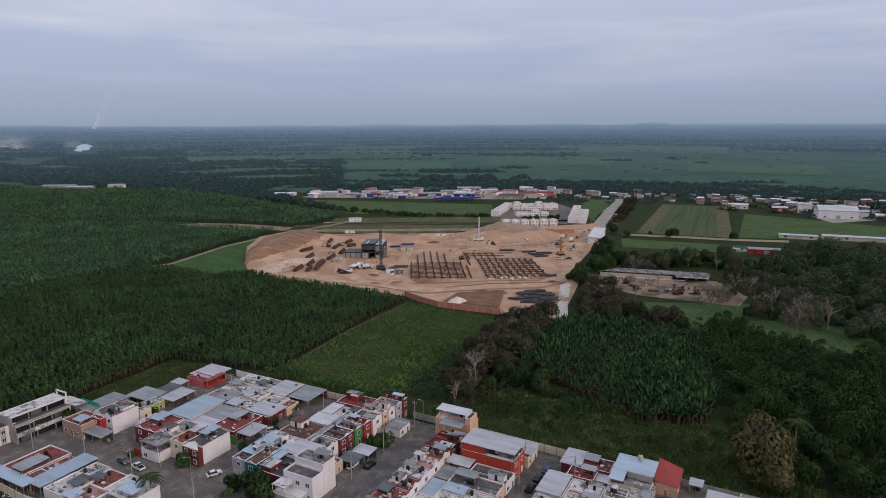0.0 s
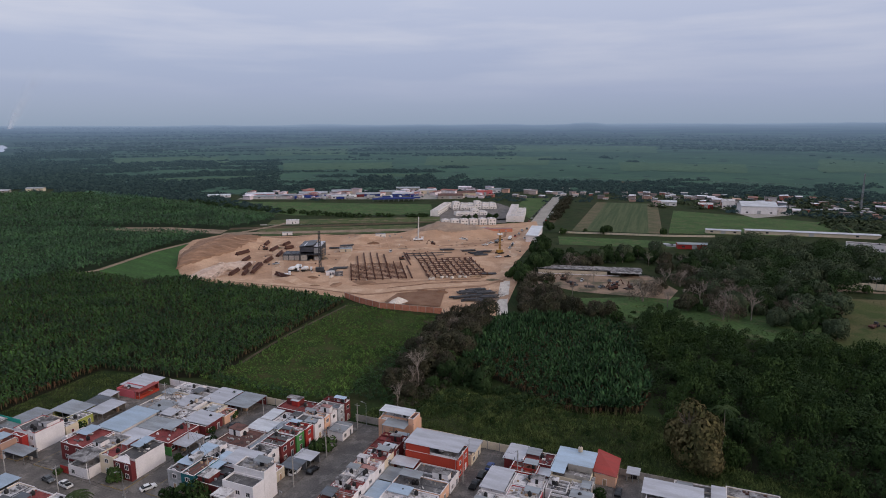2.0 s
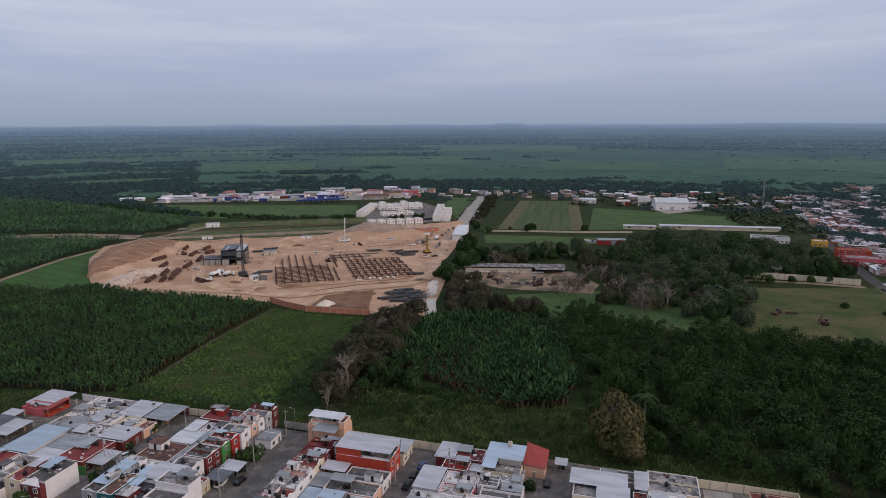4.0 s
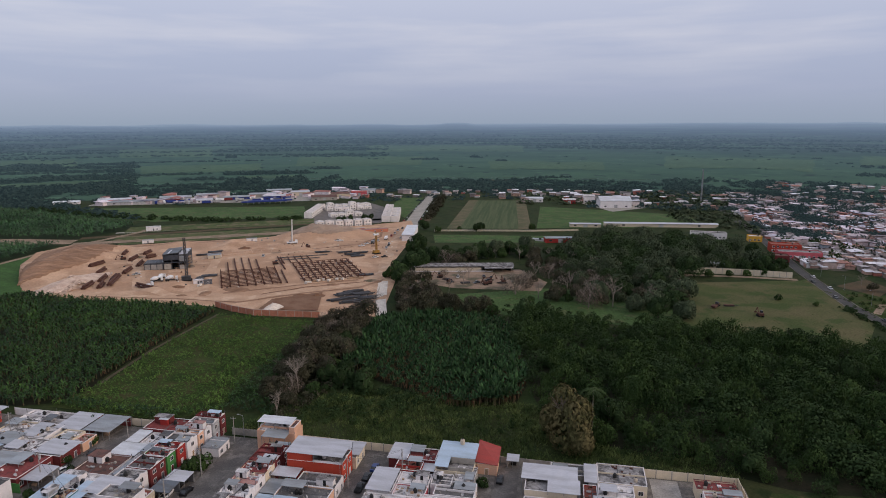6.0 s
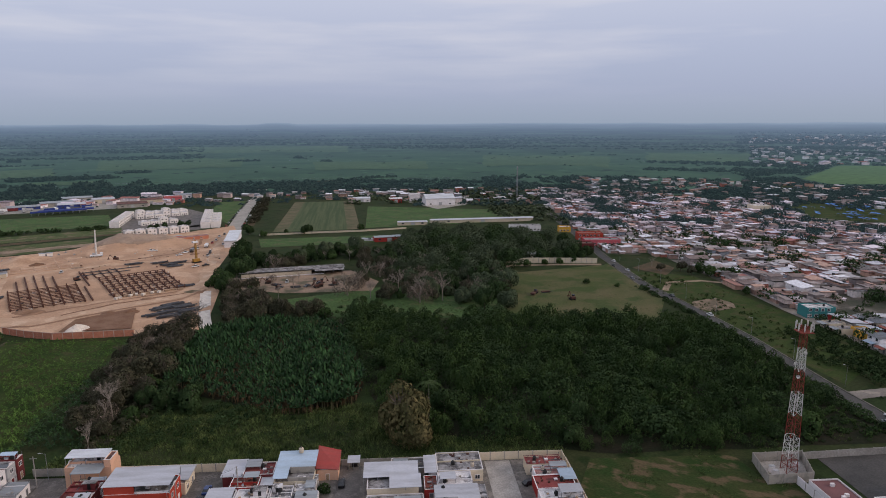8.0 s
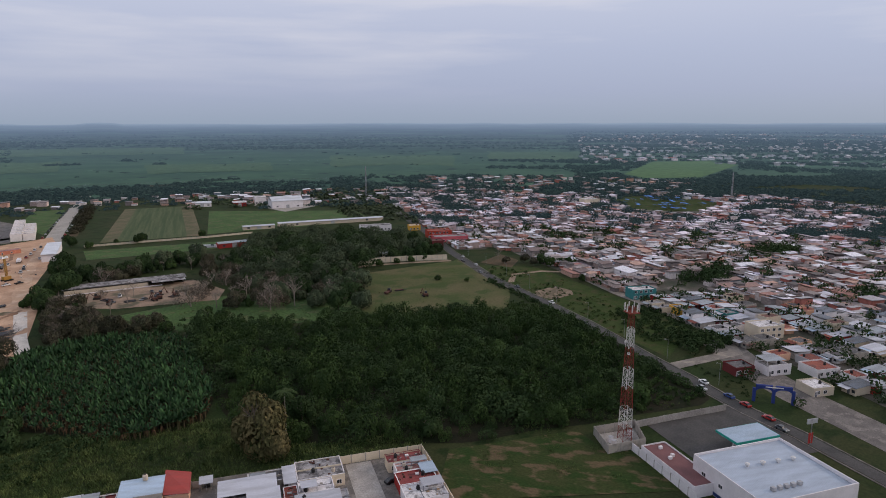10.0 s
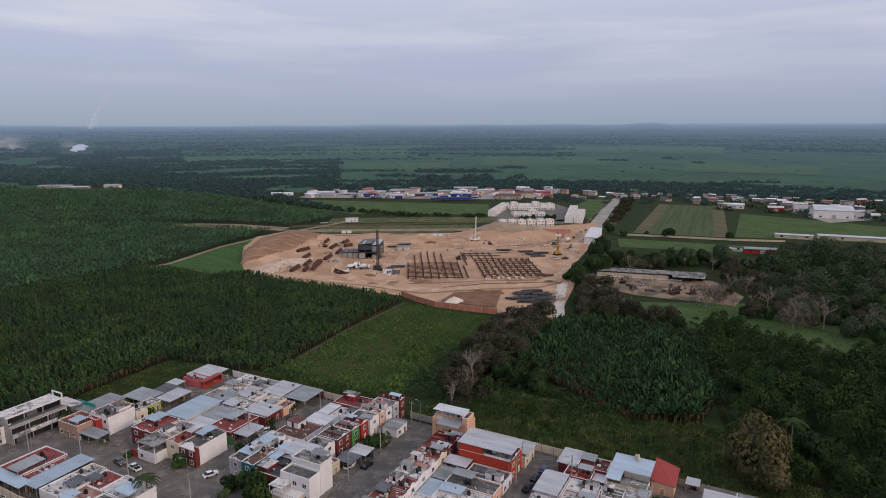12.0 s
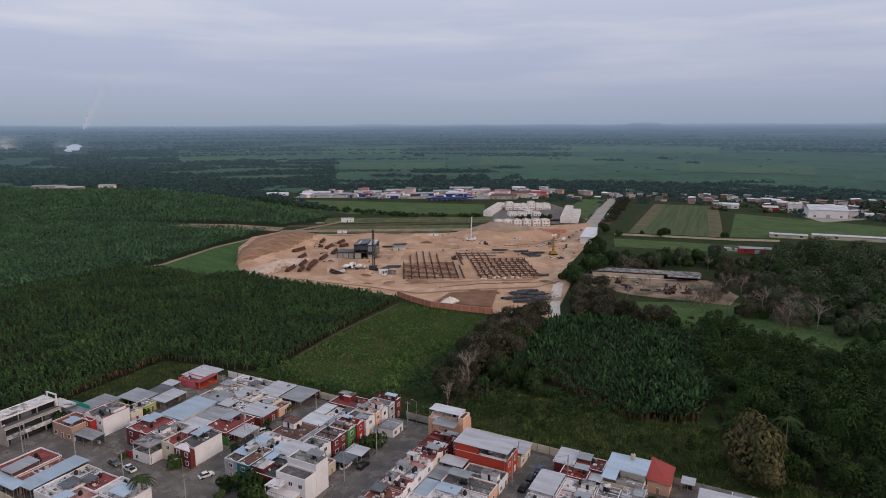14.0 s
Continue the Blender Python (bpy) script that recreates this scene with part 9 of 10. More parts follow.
harrow = thing("harrow", pose(253, 282, 0.1, 0, 0, -20), "rusty disc harrow standing on the meadow", "farm machine")
part("frame", box(-2.6, 2.6, -0.9, 0.9, 0.7, 0.95), M["rust"], harrow)
for k in range(8):
    part("disc", tube((-2.4 + k * 0.68, -0.7, 0.4), (-2.4 + k * 0.68, -0.55, 0.4), 0.4, n=10), M["steel_dark"], harrow)
    part("disc", tube((-2.4 + k * 0.68, 0.6, 0.4), (-2.4 + k * 0.68, 0.75, 0.4), 0.4, n=10), M["steel_dark"], harrow)
part("drawbar", box(2.6, 5.0, -0.12, 0.12, 0.5, 0.7), M["steel_dark"], harrow)
digger(pose(255.3, 261.5, 0.1, 0, 0, 70), "small dull orange farm machine on the meadow", "rust")

# ---- the lattice mast and its yard ----
mast = thing("radio_mast", pose(177.0, 89.5, 0, 0, 0, -30), "tall red and white lattice radio mast with antenna panels", "mast")
lattice(mast, 44.5, 1.6, 0.62, 20, 0.115, 0.05, ["mast_red"] * 2 + ["mast_white"] * 3 + ["mast_red"] * 3 + ["mast_white"] * 3 + ["mast_red"] * 3 + ["mast_white"] * 3 + ["mast_red"] * 3, 0.2)
part("platform", box(-1.9, 1.9, -1.9, 1.9, 42.9, 43.1), M["mast_red"], mast)
for k in range(9):
    a = 6.2832 * k / 9
    part("antenna_panel", box(-0.16, 0.16, -0.1, 0.1, 0, 2.3), M["mast_white"], mast, "", pose(2.3 * math.cos(a), 2.3 * math.sin(a), 43.5, 0, 0, math.degrees(a) + 90))
    part("antenna_arm", tube((0.8 * math.cos(a), 0.8 * math.sin(a), 44.5), (2.3 * math.cos(a), 2.3 * math.sin(a), 44.5), 0.06, n=4), M["mast_red"], mast)
for z, a in ((36.5, 0.3), (33, 2.2), (30, 4.0)):
    part("dish", lathe([(0.1, 0), (0.5, 0.15), (0.55, 0.3), (0.1, 0.1)], 10), M["mast_white"], mast, "", pose(1.3 * math.cos(a), 1.3 * math.sin(a), z, 90, 0, math.degrees(a) + 90))
garden_wall([(173.2, 98.4), (187, 91.2), (177.5, 82.7), (165.2, 88.7), (173.2, 98.4)], 3.0, "block", "stained grey-cream wall round the mast's yard")
flat("mast_yard", [(173.2, 98), (186.6, 91), (177.4, 83.2), (165.6, 88.9)], 0.15, M["concrete"], "stained concrete floor of the mast yard", "yard")
for x, y in ((171, 90), (172.5, 92), (180, 89)):
    cb = thing("equipment_cabinet", pose(x, y, 0.15, 0, 0, -30), "white equipment cabinet in the mast yard", "cabinet")
    part("body", box(-0.7, 0.7, -0.5, 0.5, 0, 1.9), M["white"], cb)
    part("cover", box(-0.75, 0.75, -0.55, 0.55, 1.9, 2.0), M["grey"], cb)
garden_wall([(187, 91.2), (205, 82.5), (222, 74)], 2.4, "concrete", "grey wall along the forecourt")
garden_wall([uv(207.2, 20), uv(207.2, 50)], 2.6, "white", "stained white wall beside the warehouse")

# warehouse, its red-roofed lean-to and the filling station's canopy
ware = thing("warehouse", at_uv(229.5, 52.5), "white warehouse with a pale blue-grey sheet roof", "warehouse")
part("wall", shell(31, 26, 7, 0.9, 0.25), M["white"], ware)
part("roof", slab([(-15.2, -12.7, 6.7), (15.2, -12.7, 6.7), (15.2, 12.7, 7.2), (-15.2, 12.7, 7.2)], 0.15), M["s_steel"], ware)
for k in range(4):
    part("roof_vent", lathe([(0.35, 0), (0.35, 0.5), (0.7, 0.6), (0.7, 0.9), (0.3, 1.15)], 10), M["mast_white"], ware, "", pose(-5 + k * 5, 4 - k * 0.4, 7.0))
for k in range(5):
    part("condenser", box(-8 + k * 2.2, -6.8 + k * 2.2, -8, -7, 6.95, 7.9), M["grey"], ware)
for y in (8.5, 2, -5):
    window(ware, -15.5, y, 3.5, 1.4, 1.0, "-x", "white")
part("blue_band", box(-15.56, -15.51, -13, 13, 0.2, 1.2), M["car_blue"], ware)
lean = thing("lean_to", at_uv(211.9, 36), "low building with red-brown flat roof and white walls", "building")
part("wall", shell(8.4, 24, 3.3, 0.4), M["white"], lean)
part("roof", box(-4.0, 4.0, -11.8, 11.8, 3.1, 3.3), M["r_maroon"], lean)
for x, y in ((0.5, 9), (1, 4), (-0.6, 3)):
    part("air_conditioner", box(x - 0.5, x + 0.5, y - 0.4, y + 0.4, 3.3, 4.1), M["white"], lean)
cano = thing("filling_station_canopy", at_uv(242.3, 30), "flat pale blue canopy on columns over pumps", "canopy")
part("deck", box(-8.3, 8.3, -4.6, 4.6, 4.6, 5.3), M["turq"], cano, "green fascia")
part("top", box(-8.1, 8.1, -4.4, 4.4, 5.3, 5.36), M["s_blue"], cano)
for x in (-5, 5):
    part("column", box(x - 0.25, x + 0.25, -0.25, 0.25, 0, 4.6), M["white"], cano)
    part("pump", box(x + 0.8, x + 1.5, -0.4, 0.4, 0.1, 1.8), M["white"], cano)
sg = thing("sign_pylon", pose(213, 45, 0, 0, 0, -30), "tall sign pole with blank pale board", "sign")
part("pole", tube((0, 0, 0), (0, 0, 9), 0.15, n=6), M["metal"], sg)
part("board", box(-2, 2, -0.15, 0.15, 8.2, 9.8), M["grey"], sg)
part("lower_board", box(-0.8, 0.8, -0.12, 0.12, 1.5, 5.0), M["red"], sg)
arch = thing("entrance_arch", pose(240, 64, 0.1, 0, 0, -63), "dark blue entrance arch over a side street", "arch")
for x0, x1 in ((-7, -6), (-0.5, 0.5), (6, 7)):
    part("pier", box(x0, x1, -0.5, 0.5, 0, 5.2), M["blue"], arch)
for s in (-1, 1):
    for i in range(8):
        a0, a1 = math.pi * i / 8, math.pi * (i + 1) / 8
        p0, p1 = (s * 3.25 + 2.75 * math.cos(a0), 4.0 + 1.4 * math.sin(a0)), (s * 3.25 + 2.75 * math.cos(a1), 4.0 + 1.4 * math.sin(a1))
        bm = bmesh.new()
        v = [bm.verts.new((x, y, z)) for y in (-0.5, 0.5) for x, z in (p0, p1, (p1[0], 6.6), (p0[0], 6.6))]
        for f in ((0, 1, 2, 3), (7, 6, 5, 4), (0, 4, 5, 1), (2, 6, 7, 3)):
            bm.faces.new([v[j] for j in f])
        part("arch_segment", bm, M["blue"], arch)
part("sign_bar", box(-3, 3, -0.56, -0.5, 5.9, 6.3), M["white"], arch)

# cars on the main road
for t, side, p in ((0.02, 2.4, "car_white"), (0.04, -2.4, "car_black"), (0.06, 2.4, "car_white"), (0.09, -2.4, "car_grey"), (0.16, 2.4, "car_grey"), (0.23, 2.2, "car_white"), (0.34, -2.3, "car_black"), (0.74, -2.2, "silver"), (0.80, 2.4, "car_blue"), (0.86, 2.4, "car_red"), (0.71, 2.4, "car_white"), (0.93, 0.8, "car_red"), (0.97, -2.2, "car_grey")):
    k = t * 9
    i = int(k)
    a, b = RIGHT_ROAD[2 + i], RIGHT_ROAD[3 + i]
    d = Vector((b[0] - a[0], b[1] - a[1]))
    q = Vector(a) + d * (k - i)
    d.normalize()
    car(pose(q.x - d.y * side, q.y + d.x * side, 0.11, 0, 0, math.degrees(math.atan2(d.y, d.x)) + (180 if side > 0 else 0)), p, "car")
for k in range(9):
    t = 0.04 + k * 0.11
    street_lamp(pose(361 + (226.5 - 361) * t + 7 - 6 * math.sin(t * 3.14), 337 + (68 - 337) * t - 3 - 8 * math.sin(t * 3.14), 0.1, 0, 0, 150), 9)


# ---- the town ----
WALLS = ["white", "block", "sand", "cream", "maroon", "block", "white", "grey", "peach", "sand", "maroon", "white", "block", "grey", "red", "white", "sand", "aqua", "peach", "grey", "maroon", "cream"]


def town_house(seed):
    """A plain town house with roof, door, windows, tank; a few alike models stand all over the town."""
    r = random.Random(seed)
    w, d, h = r.uniform(5.6, 8), r.uniform(6.5, 9.5), r.choice([2.8, 3.0, 3.1, 2.9, 3.0, 5.4])
    wall = WALLS[seed % len(WALLS)]
    roof = r.choice(["r_white", "r_grey", "r_grey", "r_dark", "s_light", "s_grey", "s_dark", "r_brown", "r_terra", "s_grey", "s_light"])
    ob = thing("house", pose(0, 0, -500), f"{wall} town house with {'sheet' if roof[0] == 's' else 'flat'} roof", "house", "town houses")
    part("wall", shell(w, d, h, 0.4 if roof[0] == "r" else 0.0), M[wall], ob)
    if roof[0] == "r":
        part("roof", box(-w / 2 + 0.17, w / 2 - 0.17, -d / 2 + 0.17, d / 2 - 0.17, h - 0.25, h), M[roof], ob)
    else:
        part("roof", slab([(-w / 2 - 0.4, -d / 2 - 0.5, h + 0.1), (w / 2 + 0.4, -d / 2 - 0.5, h + 0.1), (w / 2 + 0.4, d / 2 + 0.4, h + 0.8), (-w / 2 - 0.4, d / 2 + 0.4, h + 0.8)], 0.1), M[roof], ob)
    for x, z0, z1 in ((w / 3, 1.0, 2.2), (-w / 3, 1.0, 2.2), (w / 4, 3.9, 5.1), (-w / 4, 3.9, 5.1)):
        if z1 < h:
            part("window", box(x - 0.65, x + 0.65, -d / 2 - 0.05, -d / 2 + 0.02, z0, z1), M["pane"], ob)
    part("door", box(-0.5, 0.5, -d / 2 - 0.06, -d / 2 + 0.02, 0, 2.1), M["darkgrey"], ob)
    part("porch_roof", slab([(-w / 2, -d / 2 - 2.6, 2.6), (w / 4, -d / 2 - 2.6, 2.6), (w / 4, -d / 2 - 0.02, 2.9), (-w / 2, -d / 2 - 0.02, 2.9)], 0.08), M[r.choice(["s_light", "s_grey", "r_terra", "s_blue"])], ob)
    x0 = r.choice([-1, 1]) * w / 2
    part("yard_roof", slab([(x0 - 1.9, -d / 2 - 0.6, 2.2), (x0 + 1.9, -d / 2 - 0.6, 2.3), (x0 + 1.9, d / 3, 2.6), (x0 - 1.9, d / 3, 2.5)], 0.08), M[r.choice(["s_grey", "s_dark", "s_light", "s_grey", "r_brown"])], ob)
    if roof[0] == "r":
        part("water_tank", lathe([(0.55, 0), (0.55, 0.95), (0.3, 1.15)], 8), M["tank"], ob, "", pose(r.uniform(-w / 4, w / 4), r.uniform(-d / 4, d / 4), h))
    return ob


MODELS = [town_house(400 + i) for i in range(22)]
TOWN = [(372, 345), (392, 330), (412, 338), (372, 252), (326, 152), (306, 108), (292, 84), (282, 62), (262, 30), (250, 0), (520, -60), (900, 100), (960, 330), (820, 420), (760, 560), (720, 740), (660, 760), (560, 640), (500, 545), (452, 465)]
flat("town_ground", TOWN, 0.06, M["town_yards"], "dusty brown streets and yards of the town", "street")
lots = []
for iu in range(0, 78):
    for iv in range(-86, 34):
        u, v = 200 + iu * 9.4 + (iu // 2) * 4.0, iv * 9.4
        lots.append((u, v, iu))
lots = np.array([(*uv(u + rnd.uniform(-1.2, 1.2), v + rnd.uniform(-1.0, 1.0)), iu) for u, v, iu in lots])
ok = inside(TOWN, lots[:, :2]) & (nrg.random(len(lots)) < 0.9)
# streets across the rows stay free
ok &= (np.hypot(lots[:, 0] - 790, lots[:, 1] - 362) > 74) & (np.hypot(lots[:, 0] - 722, lots[:, 1] - 330) > 45)
for hx, hy, hr in ((342, 168, 11), (324, 134, 10), (262, 84, 9), (272, 74, 9), (284, 60, 9), (262, 56, 9), (318, 92, 11), (408, 400, 14), (400, 378, 16), (370, 372, 13), (420, 445, 12), (392, 470, 14)):
    ok &= np.hypot(lots[:, 0] - hx, lots[:, 1] - hy) > hr
lots = lots[ok]
near = np.argsort(np.hypot(lots[:, 0], lots[:, 1]))
kept_trees = []
for j in near[:135]:
    x, y, iu = lots[j]
    if rnd.random() < 0.12:
        kept_trees.append((x, y))
        continue
    copy_thing(rnd.choice(MODELS), pose(x, y, 0, 0, 0, TURN + (90 if iu % 2 else -90) + rnd.uniform(-3, 3)))
for x, y in ((258, 78), (243, 56), (276, 101), (270, 106), (280, 108), (288, 112), (276, 118), (284, 122), (512, 150), (520, 170), (528, 186), (536, 200), (506, 160), (516, 140), (540, 180), (500, 148)):
    kept_trees.append((x, y))
ktr = np.array(kept_trees)
quads("town_trees", *spread(TOWNTREE, lift(ktr, 0.6), nrg.uniform(3.0, 5.6, len(ktr))), M["leaf_a"], "garden trees between the nearest town houses", "trees", "stuff")


def plain_houses(name, spots, lo, hi, label, paint="far", up=0.0, long=1.0, low=1.0):
    """Houses too far off to pick apart: walls, and thin roofs with eaves that fall to one side or from a ridge."""
    wv = np.array([(-.5, -.5, 0), (.5, -.5, 0), (.5, .5, 0), (-.5, .5, 0), (-.5, -.5, .40), (.5, -.5, .40), (.5, .5, .40), (-.5, .5, .40)])
    wf = np.array([(0, 1, 5, 4), (1, 2, 6, 5), (2, 3, 7, 6), (3, 0, 4, 7)])
    rf = np.array([(4, 5, 6, 7), (0, 1, 5, 4), (1, 2, 6, 5), (2, 3, 7, 6), (3, 0, 4, 7), (0, 3, 2, 1)])
    walls, roofs = [], []
    for k, (rise_a, rise_b) in enumerate(((0.03, 0.0), (0.0, 0.09), (0.10, 0.02), (0.0, 0.05))):
        f = (1.0, long, 1.25, 0.8)[k]
        rv = np.array([(x * 1.13, y * 1.16, z + (rise_a if y < 0 else rise_b)) for z in (.405, .43) for x, y in ((-.5, -.5), (.5, -.5), (.5, .5), (-.5, .5))])
        scale = np.array([f, 1.0 if f < 1.3 else 0.75, low])
        walls.append((wv * scale, wf))
        roofs.append((rv * scale, rf))
    s = nrg.uniform(lo, hi, len(spots))
    tall = nrg.choice([0.75, 0.85, 0.95, 1.35], len(spots))
    zz = rise(np.hypot(spots[:, 0], spots[:, 1])) + up
    p = np.concatenate([spots, zz[:, None]], 1)
    state = nrg.bit_generator.state
    quads(name, *spread(walls, p, s, tall=tall, grid=TURN), M[paint + "_wall"], label + " walls", "houses", "stuff")
    nrg.bit_generator.state = state
    quads(name + "_roofs", *spread(roofs, p, s, tall=tall, grid=TURN), M[paint + "_roof"], label + " roofs", "roofs", "stuff")


rest = lots[near[135:]][:, :2]
far_off = np.clip((np.hypot(rest[:, 0], rest[:, 1]) - 500) / 300, 0, 1)
rest = rest[(nrg.random(len(rest)) < 0.96 - 0.12 * far_off) & (noise2(rest, 45, 6.0) > -0.40 + 0.1 * far_off)]
# beyond 600 m the paler colours stand in for haze over the town
out_ = np.hypot(rest[:, 0], rest[:, 1]) > 600
plain_houses("town_quarter", rest[~out_], 5.5, 9.0, "crowded town houses", long=1.7)
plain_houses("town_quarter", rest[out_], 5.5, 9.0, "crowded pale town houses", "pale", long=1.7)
for seed_, lo_, hi_, part_ in ((1, 4.0, 7.5, 0.9), (2, 3.2, 6.0, 0.8), (3, 2.5, 4.5, 0.8)):
    yard_ = rest[nrg.random(len(rest)) < part_] + nrg.uniform(-6, 6, 2)
    plain_houses("yard_roofs", yard_ + nrg.uniform(-4, 4, yard_.shape), lo_, hi_, "small sheet-roofed yards of town houses", "far" if seed_ != 2 else "pale", long=2.1, low=1.0 if seed_ < 3 else 1.3)
up = rest[nrg.random(len(rest)) < 0.4]
plain_houses("upper_storeys", up + nrg.uniform(-2.5, 2.5, up.shape), 3.0, 6.0, "upper rooms of town houses", up=2.9, long=1.5)
drum = (np.array([(x * k, y * k, z) for z, k in ((0, 0.6), (1.2, 0.6)) for x, y in ((-1, -1), (1, -1), (1, 1), (-1, 1))]), np.array([(0, 1, 5, 4), (1, 2, 6, 5), (2, 3, 7, 6), (3, 0, 4, 7), (4, 5, 6, 7)]))
tk = rest[nrg.random(len(rest)) < 0.5]
quads("roof_tanks", *spread([drum], lift(tk + nrg.uniform(-3, 3, tk.shape), 3.6), nrg.uniform(0.7, 1.2, len(tk))), M["tank"], "small black roof water tanks", "tanks", "stuff")
tt = lots[:, :2][nrg.random(len(lots)) < 0.30 + 0.16 * np.clip((np.hypot(lots[:, 0], lots[:, 1]) - 480) / 300, 0, 1)] + nrg.uniform(3, 7, 2)
gap_ = sown(TOWN, 6.5, 0.5, 15)
tt = np.concatenate([tt, gap_[(noise2(gap_, 45, 6.0) < -0.30 + 0.08 * np.clip((np.hypot(gap_[:, 0], gap_[:, 1]) - 500) / 300, 0, 1)) & (gap_[:, 0] > 400)]])
tt = tt[np.hypot(tt[:, 0] - 768, tt[:, 1] - 352) > 80]
# from 620 m on, the trees' leaf has haze painted in as a faint glow
for pick, leaf in ((np.hypot(tt[:, 0], tt[:, 1]) < 620, "leaf_a"), (np.hypot(tt[:, 0], tt[:, 1]) >= 620, "far_leaf")):
    quads("town_trees", *spread(TOWNTREE, lift(tt[pick]), nrg.uniform(2.8, 7.6, pick.sum()), tall=np.full(pick.sum(), 1.25)), M[leaf], "dark garden trees between town houses", "trees", "stuff")
far_trees("tree_belt", fan(9, 46, 850, 1000), 17, 3.5, 6.5, "far_leaf", "trees among houses along a far road", 0.0, 40)
fringe = sown(fan(24, 46, 830, 1000), 17, 0.5, 20)
fringe = fringe[nrg.random(len(fringe)) < 0.55]
plain_houses("roadside_houses", fringe, 6, 10.5, "scattered pale houses along a far road")
fringe = sown(fan(8, 26, 880, 985), 17, 0.5, 20)
fringe = fringe[nrg.random(len(fringe)) < 0.4]
plain_houses("roadside_houses", fringe, 6, 10, "scattered pale houses along a far road")
far_trees("tree_belt", fan(36, 70, 900, 1300), 15, 4.5, 8, "far_leaf", "dark trees among the houses of the town's far side", -0.12, 55)
yard_ = sown([(-200, 895), (150, 872), (170, 985), (-190, 975)], 17, 0.5, 4)
yard_ = yard_[nrg.random(len(yard_)) < 0.5]
plain_houses("yard_workshops", yard_, 5.5, 12, "low sheet-roofed workshops of a trade yard", "pale", long=2.0)
far_trees("tree_belt", [(-215, 880), (150, 850), (180, 1000), (-200, 985)], 16, 3, 6, "far_leaf", "trees among the halls of a trade yard", 0.22, 35)
fringe = sown(fan(44, 68, 930, 1250), 24, 0.5, 20)
fringe = fringe[(nrg.random(len(fringe)) < 0.6) & ~inside(CLEARING, fringe)]
plain_houses("roadside_houses", fringe, 6, 11, "pale houses at the town's far side")
far_t = sown(fan(58, 92, 1800, 3700), 31, 0.5, 11)
far_t = far_t[(nrg.random(len(far_t)) < 0.5) & (noise2(far_t, 260, 3.0) > -0.15)]
# these houses take the wall and roof colours with haze in them
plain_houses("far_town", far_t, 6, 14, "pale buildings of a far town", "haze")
flat("field", GREEN_FIELD, 0.6, M["far_bright"], "bright green field beyond the town", "field")
flat("market_ground", [(790 + 78 * math.cos(a * 0.5236), 362 + 78 * math.sin(a * 0.5236)) for a in range(12)], 0.075, M["weedy"], "trodden grass of the market ground", "ground")
for k in range(60):
    x, y = 792 + rnd.uniform(-62, 62), 362 + rnd.uniform(-50, 50)
    stall = thing("market_stall", pose(x, y, 0, 0, 0, rnd.uniform(0, 90)), "market stall under a blue tarpaulin", "stall", "market stalls")
    part("tarpaulin", slab([(-3.2, -2.6, 2.5), (3.2, -2.6, 2.5), (2.9, 2.4, 3.3), (-2.9, 2.4, 3.3)], 0.06), M["tarp"], stall)
    part("post", box(-0.06, 0.06, -2.4, -2.3, 0, 2.55), M["metal"], stall)
    part("back_post", box(-0.06, 0.06, 2.0, 2.1, 0, 3.15), M["metal"], stall)
works = sown(fan(59.5, 70, 1700, 2050), 46, 0.4, 20)
works = works[(nrg.random(len(works)) < 0.42) & ~inside(CLEARING, works)]
plain_houses("far_works", works, 8, 18, "large pale halls of a far town", "pale")
fm = thing("radio_mast", pose(560, 690, 0), "thin far lattice mast above the town", "mast")
lattice(fm, 44, 0.8, 0.4, 6, 0.22, 0.12, ["metal"])
fm2 = thing("radio_mast", pose(905, 320, 0), "thin far lattice mast above the town", "mast")
lattice(fm2, 36, 0.9, 0.4, 6, 0.25, 0.12, ["metal"])
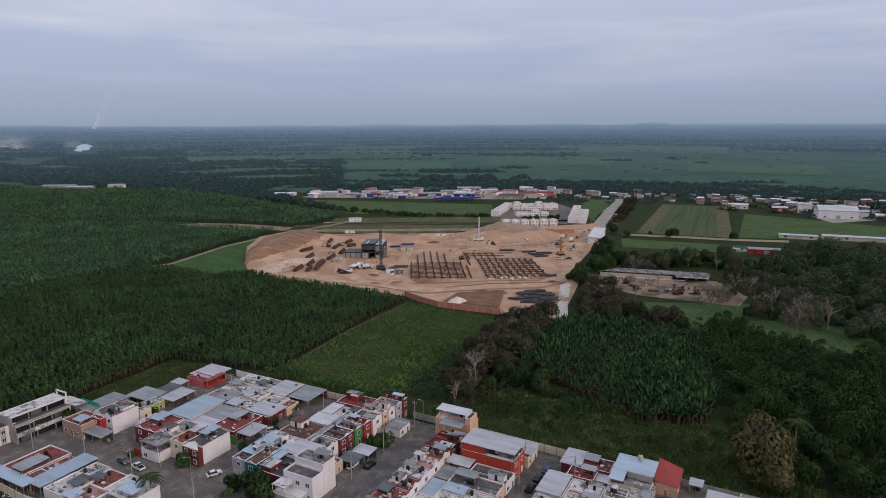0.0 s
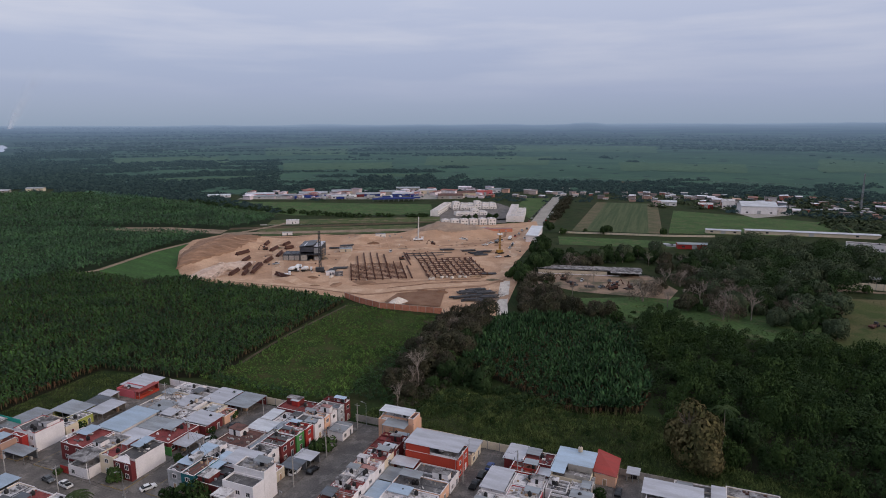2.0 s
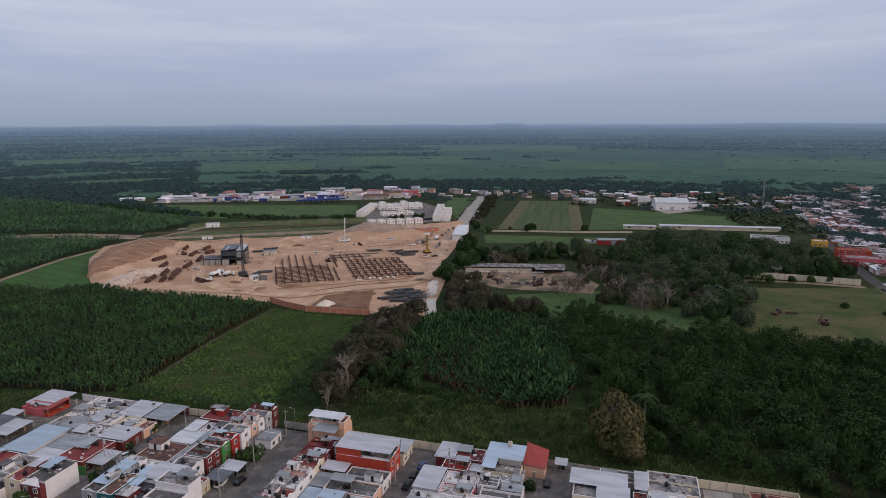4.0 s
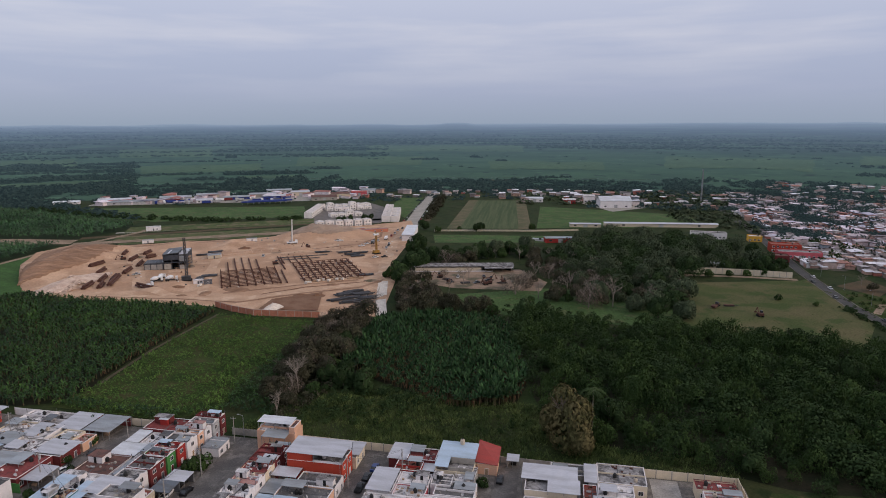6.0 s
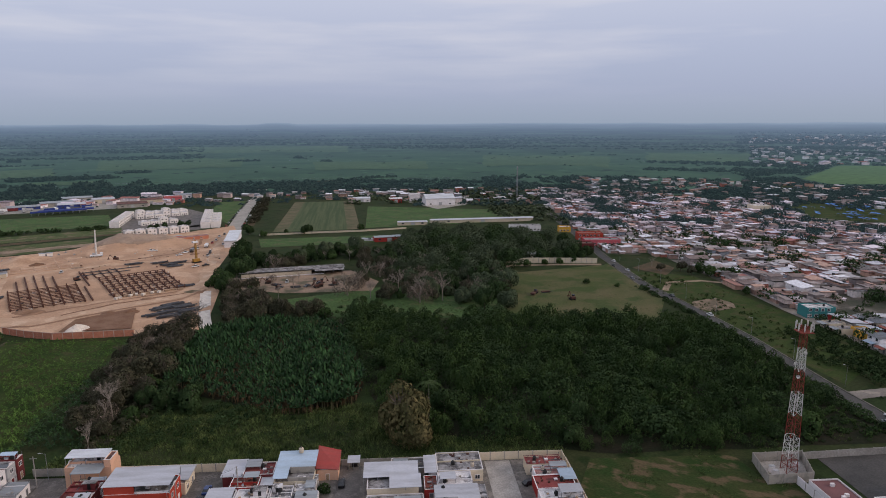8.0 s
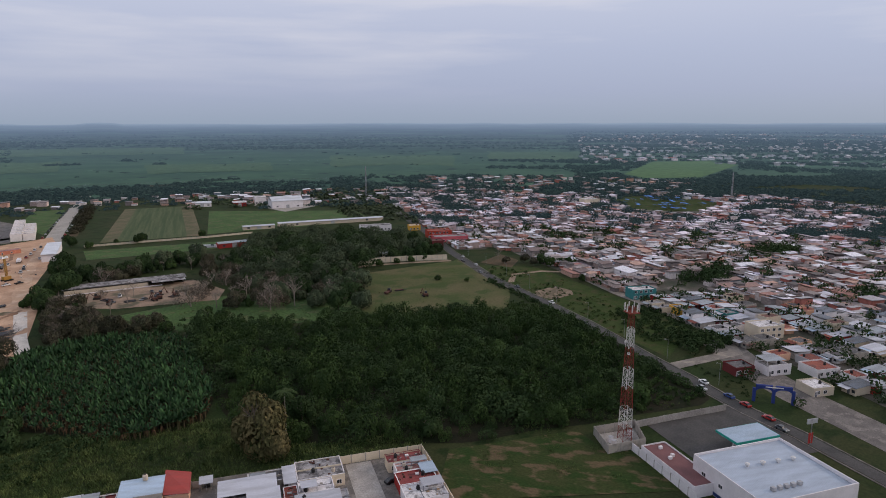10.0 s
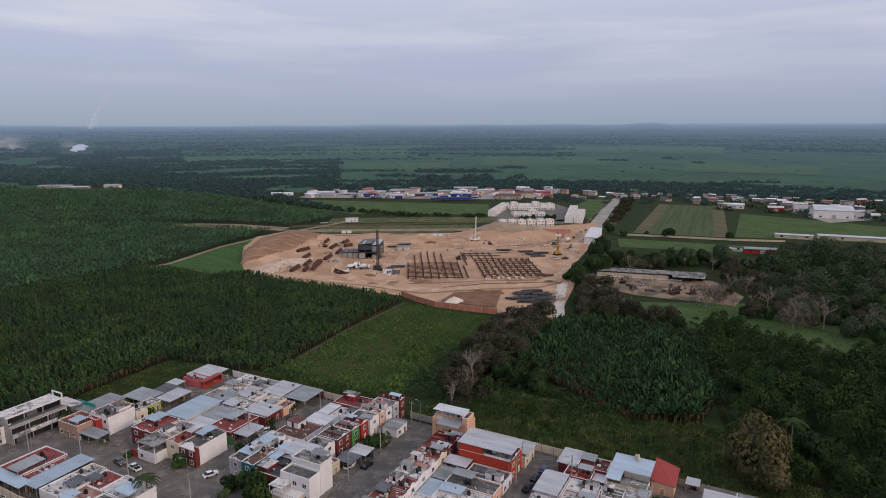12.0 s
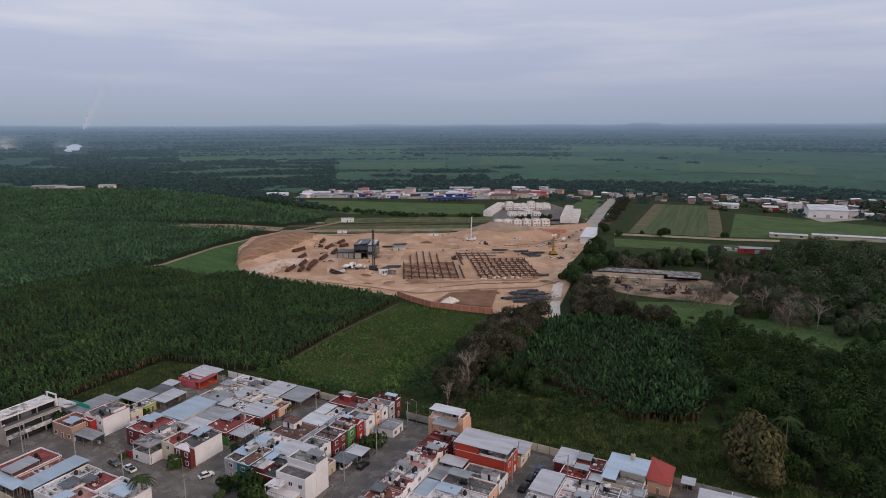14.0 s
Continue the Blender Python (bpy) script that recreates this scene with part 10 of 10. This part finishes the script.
# named corner houses of the town
for x, y, w, d, h, wall, roof, label in ((408, 400, 22, 12, 6, "orange", "r_terra", "bright orange two-storey corner building"), (400, 378, 30, 12, 4.5, "pink", "r_grey", "pink and red shop row at a crossing"), (370, 372, 20, 10, 5, "maroon", "r_brown", "dark red shop at a crossing"),
                                        (342, 168, 15, 9, 5.4, "aqua", "r_white", "turquoise two-storey shop on a street corner"), (324, 134, 7, 17, 3.4, "yellow", "r_grey", "ochre low workshop with grey roof"), (262, 84, 9, 8, 3.3, "maroon", "r_dark", "dark red house with an open front near the arch"), (272, 74, 11, 8, 3.4, "white", "r_grey", "white house with a roofed upper terrace"), (284, 60, 11, 10, 3.2, "white", "r_terra", "low white house with a red roof"), (262, 56, 9, 9, 3.0, "sand", "r_white", "low pale house beside the arch"),
                                        (318, 92, 14, 10, 6, "cream", "r_white", "cream two-storey house with white roof"), (420, 445, 11, 9, 4.5, "yellow", "r_white", "yellow fronted shop with white roof"), (392, 470, 30, 10, 5, "white", "r_grey", "white fronted shop row by trees"), (700, 420, 20, 16, 9, "cream", "r_white", "large pale town house with white roof")):
    ob = thing("corner_house", pose(x, y, 0, 0, 0, TURN - 4), label, "building")
    part("wall", shell(w, d, h, 0.5), M[wall], ob)
    part("roof", box(-w / 2 + 0.17, w / 2 - 0.17, -d / 2 + 0.17, d / 2 - 0.17, h - 0.2, h), M[roof], ob)
    for i in range(int(w / 3.2)):
        for k in range(2 if h > 5 else 1):
            window(ob, -w / 2 + 1.8 + i * 3.2, -d / 2, 1.0 + 3 * k, 1.5, 1.3, "-y")
    if "terrace" in label:
        sheet_roof(ob, -w / 2, w / 2 - 2, -d / 2 + 1, d / 2, 6.1, 0.2, "s_grey", label="grey sheet canopy over the terrace")
        posts(ob, -w / 2 + 0.3, w / 2 - 2.3, -d / 2 + 1.3, d / 2 - 0.3, h, 6.1, "white", 3)
        part("terrace_wall", box(-w / 2, w / 2, -d / 2, -d / 2 + 0.15, h + 0.51, h + 1.3), M["white"], ob)
    water_tank(ob, w / 4, 0, h)
    door(ob, -w / 2 + 0.9, -d / 2, 0.9, 2.1, "-y")

# river, seen as a bright patch in the far woods
bank_ = ((-1260, 2146), (-1328, 2286), (-1426, 2508), (-1479, 2652), (-1469, 2697), (-1368, 2523), (-1281, 2330), (-1236, 2211), (-1253, 2207), (-1219, 2096))
shore = []
for (x0, y0), (x1, y1) in zip(bank_, bank_[1:] + bank_[:1]):
    for t in (0.0, 0.25, 0.5, 0.75):
        x, y = x0 + (x1 - x0) * t, y0 + (y1 - y0) * t
        x, y = -1330 + (x + 1330) * 0.82, 2390 + (y - 2390) * 0.72
        shore.append((x + 9 * noise.noise((x * 0.03, y * 0.03, 1)), y + 22 * noise.noise((x * 0.03, y * 0.03, 5)), float(rise(np.hypot(x, y))) + 1.5))
river = slab(shore, 0.5)
tagged(part("water", river, M["water"]), "bright river bend in far woods", "water", "", "structure")

# a thin column of smoke over the horizon and drifting smoke by the river: loose shreds of haze
def haze_sheet(x, y, z, width, height, lean, label):
    """One bent sheet of thin smoke that widens upwards; its mesh map runs across and up."""
    vs_, fs_, uv_ = [], [], []
    for i in range(25):
        t = i / 24
        for k in range(9):
            u = k / 8
            w = width * (0.25 + 0.75 * t)
            wob = 0.16 * w * noise.noise((u * 2, t * 4, x))
            vs_.append((x + lean * t ** 1.15 + (u - 0.5) * w + wob, y + 0.35 * w * (2 * u - 1) ** 2, z + height * t))
            uv_.append((u, t))
    for i in range(24):
        for k in range(8):
            fs_.append((i * 9 + k, i * 9 + k + 1, (i + 1) * 9 + k + 1, (i + 1) * 9 + k))
    ob = quads("smoke", np.array(vs_), np.array(fs_), M["smoke"], label, "smoke", "stuff", smooth=True)
    layer = ob.data.uv_layers.new(name="across_up")
    layer.data.foreach_set("uv", np.array([uv_[v] for f in fs_ for v in f], float).ravel())


haze_sheet(-2115, 3900, 80, 190, 430, 270, "thin pale smoke column over the far plain")
for x, y, w, h, lean in ((-1520, 2290, 260, 60, -60), (-1640, 2370, 330, 75, -40), (-1800, 2440, 300, 60, -30), (-1420, 2440, 200, 55, -30)):
    haze_sheet(x, y, 14, w, h, lean, "low drifting bluish smoke by the river")

# the models that were copied are not part of the place
for model in [UNIT, LOW, *MODELS, *(t for group in TREES.values() for t in group)]:
    for o in (*model.children_recursive, model):
        bpy.data.objects.remove(o)
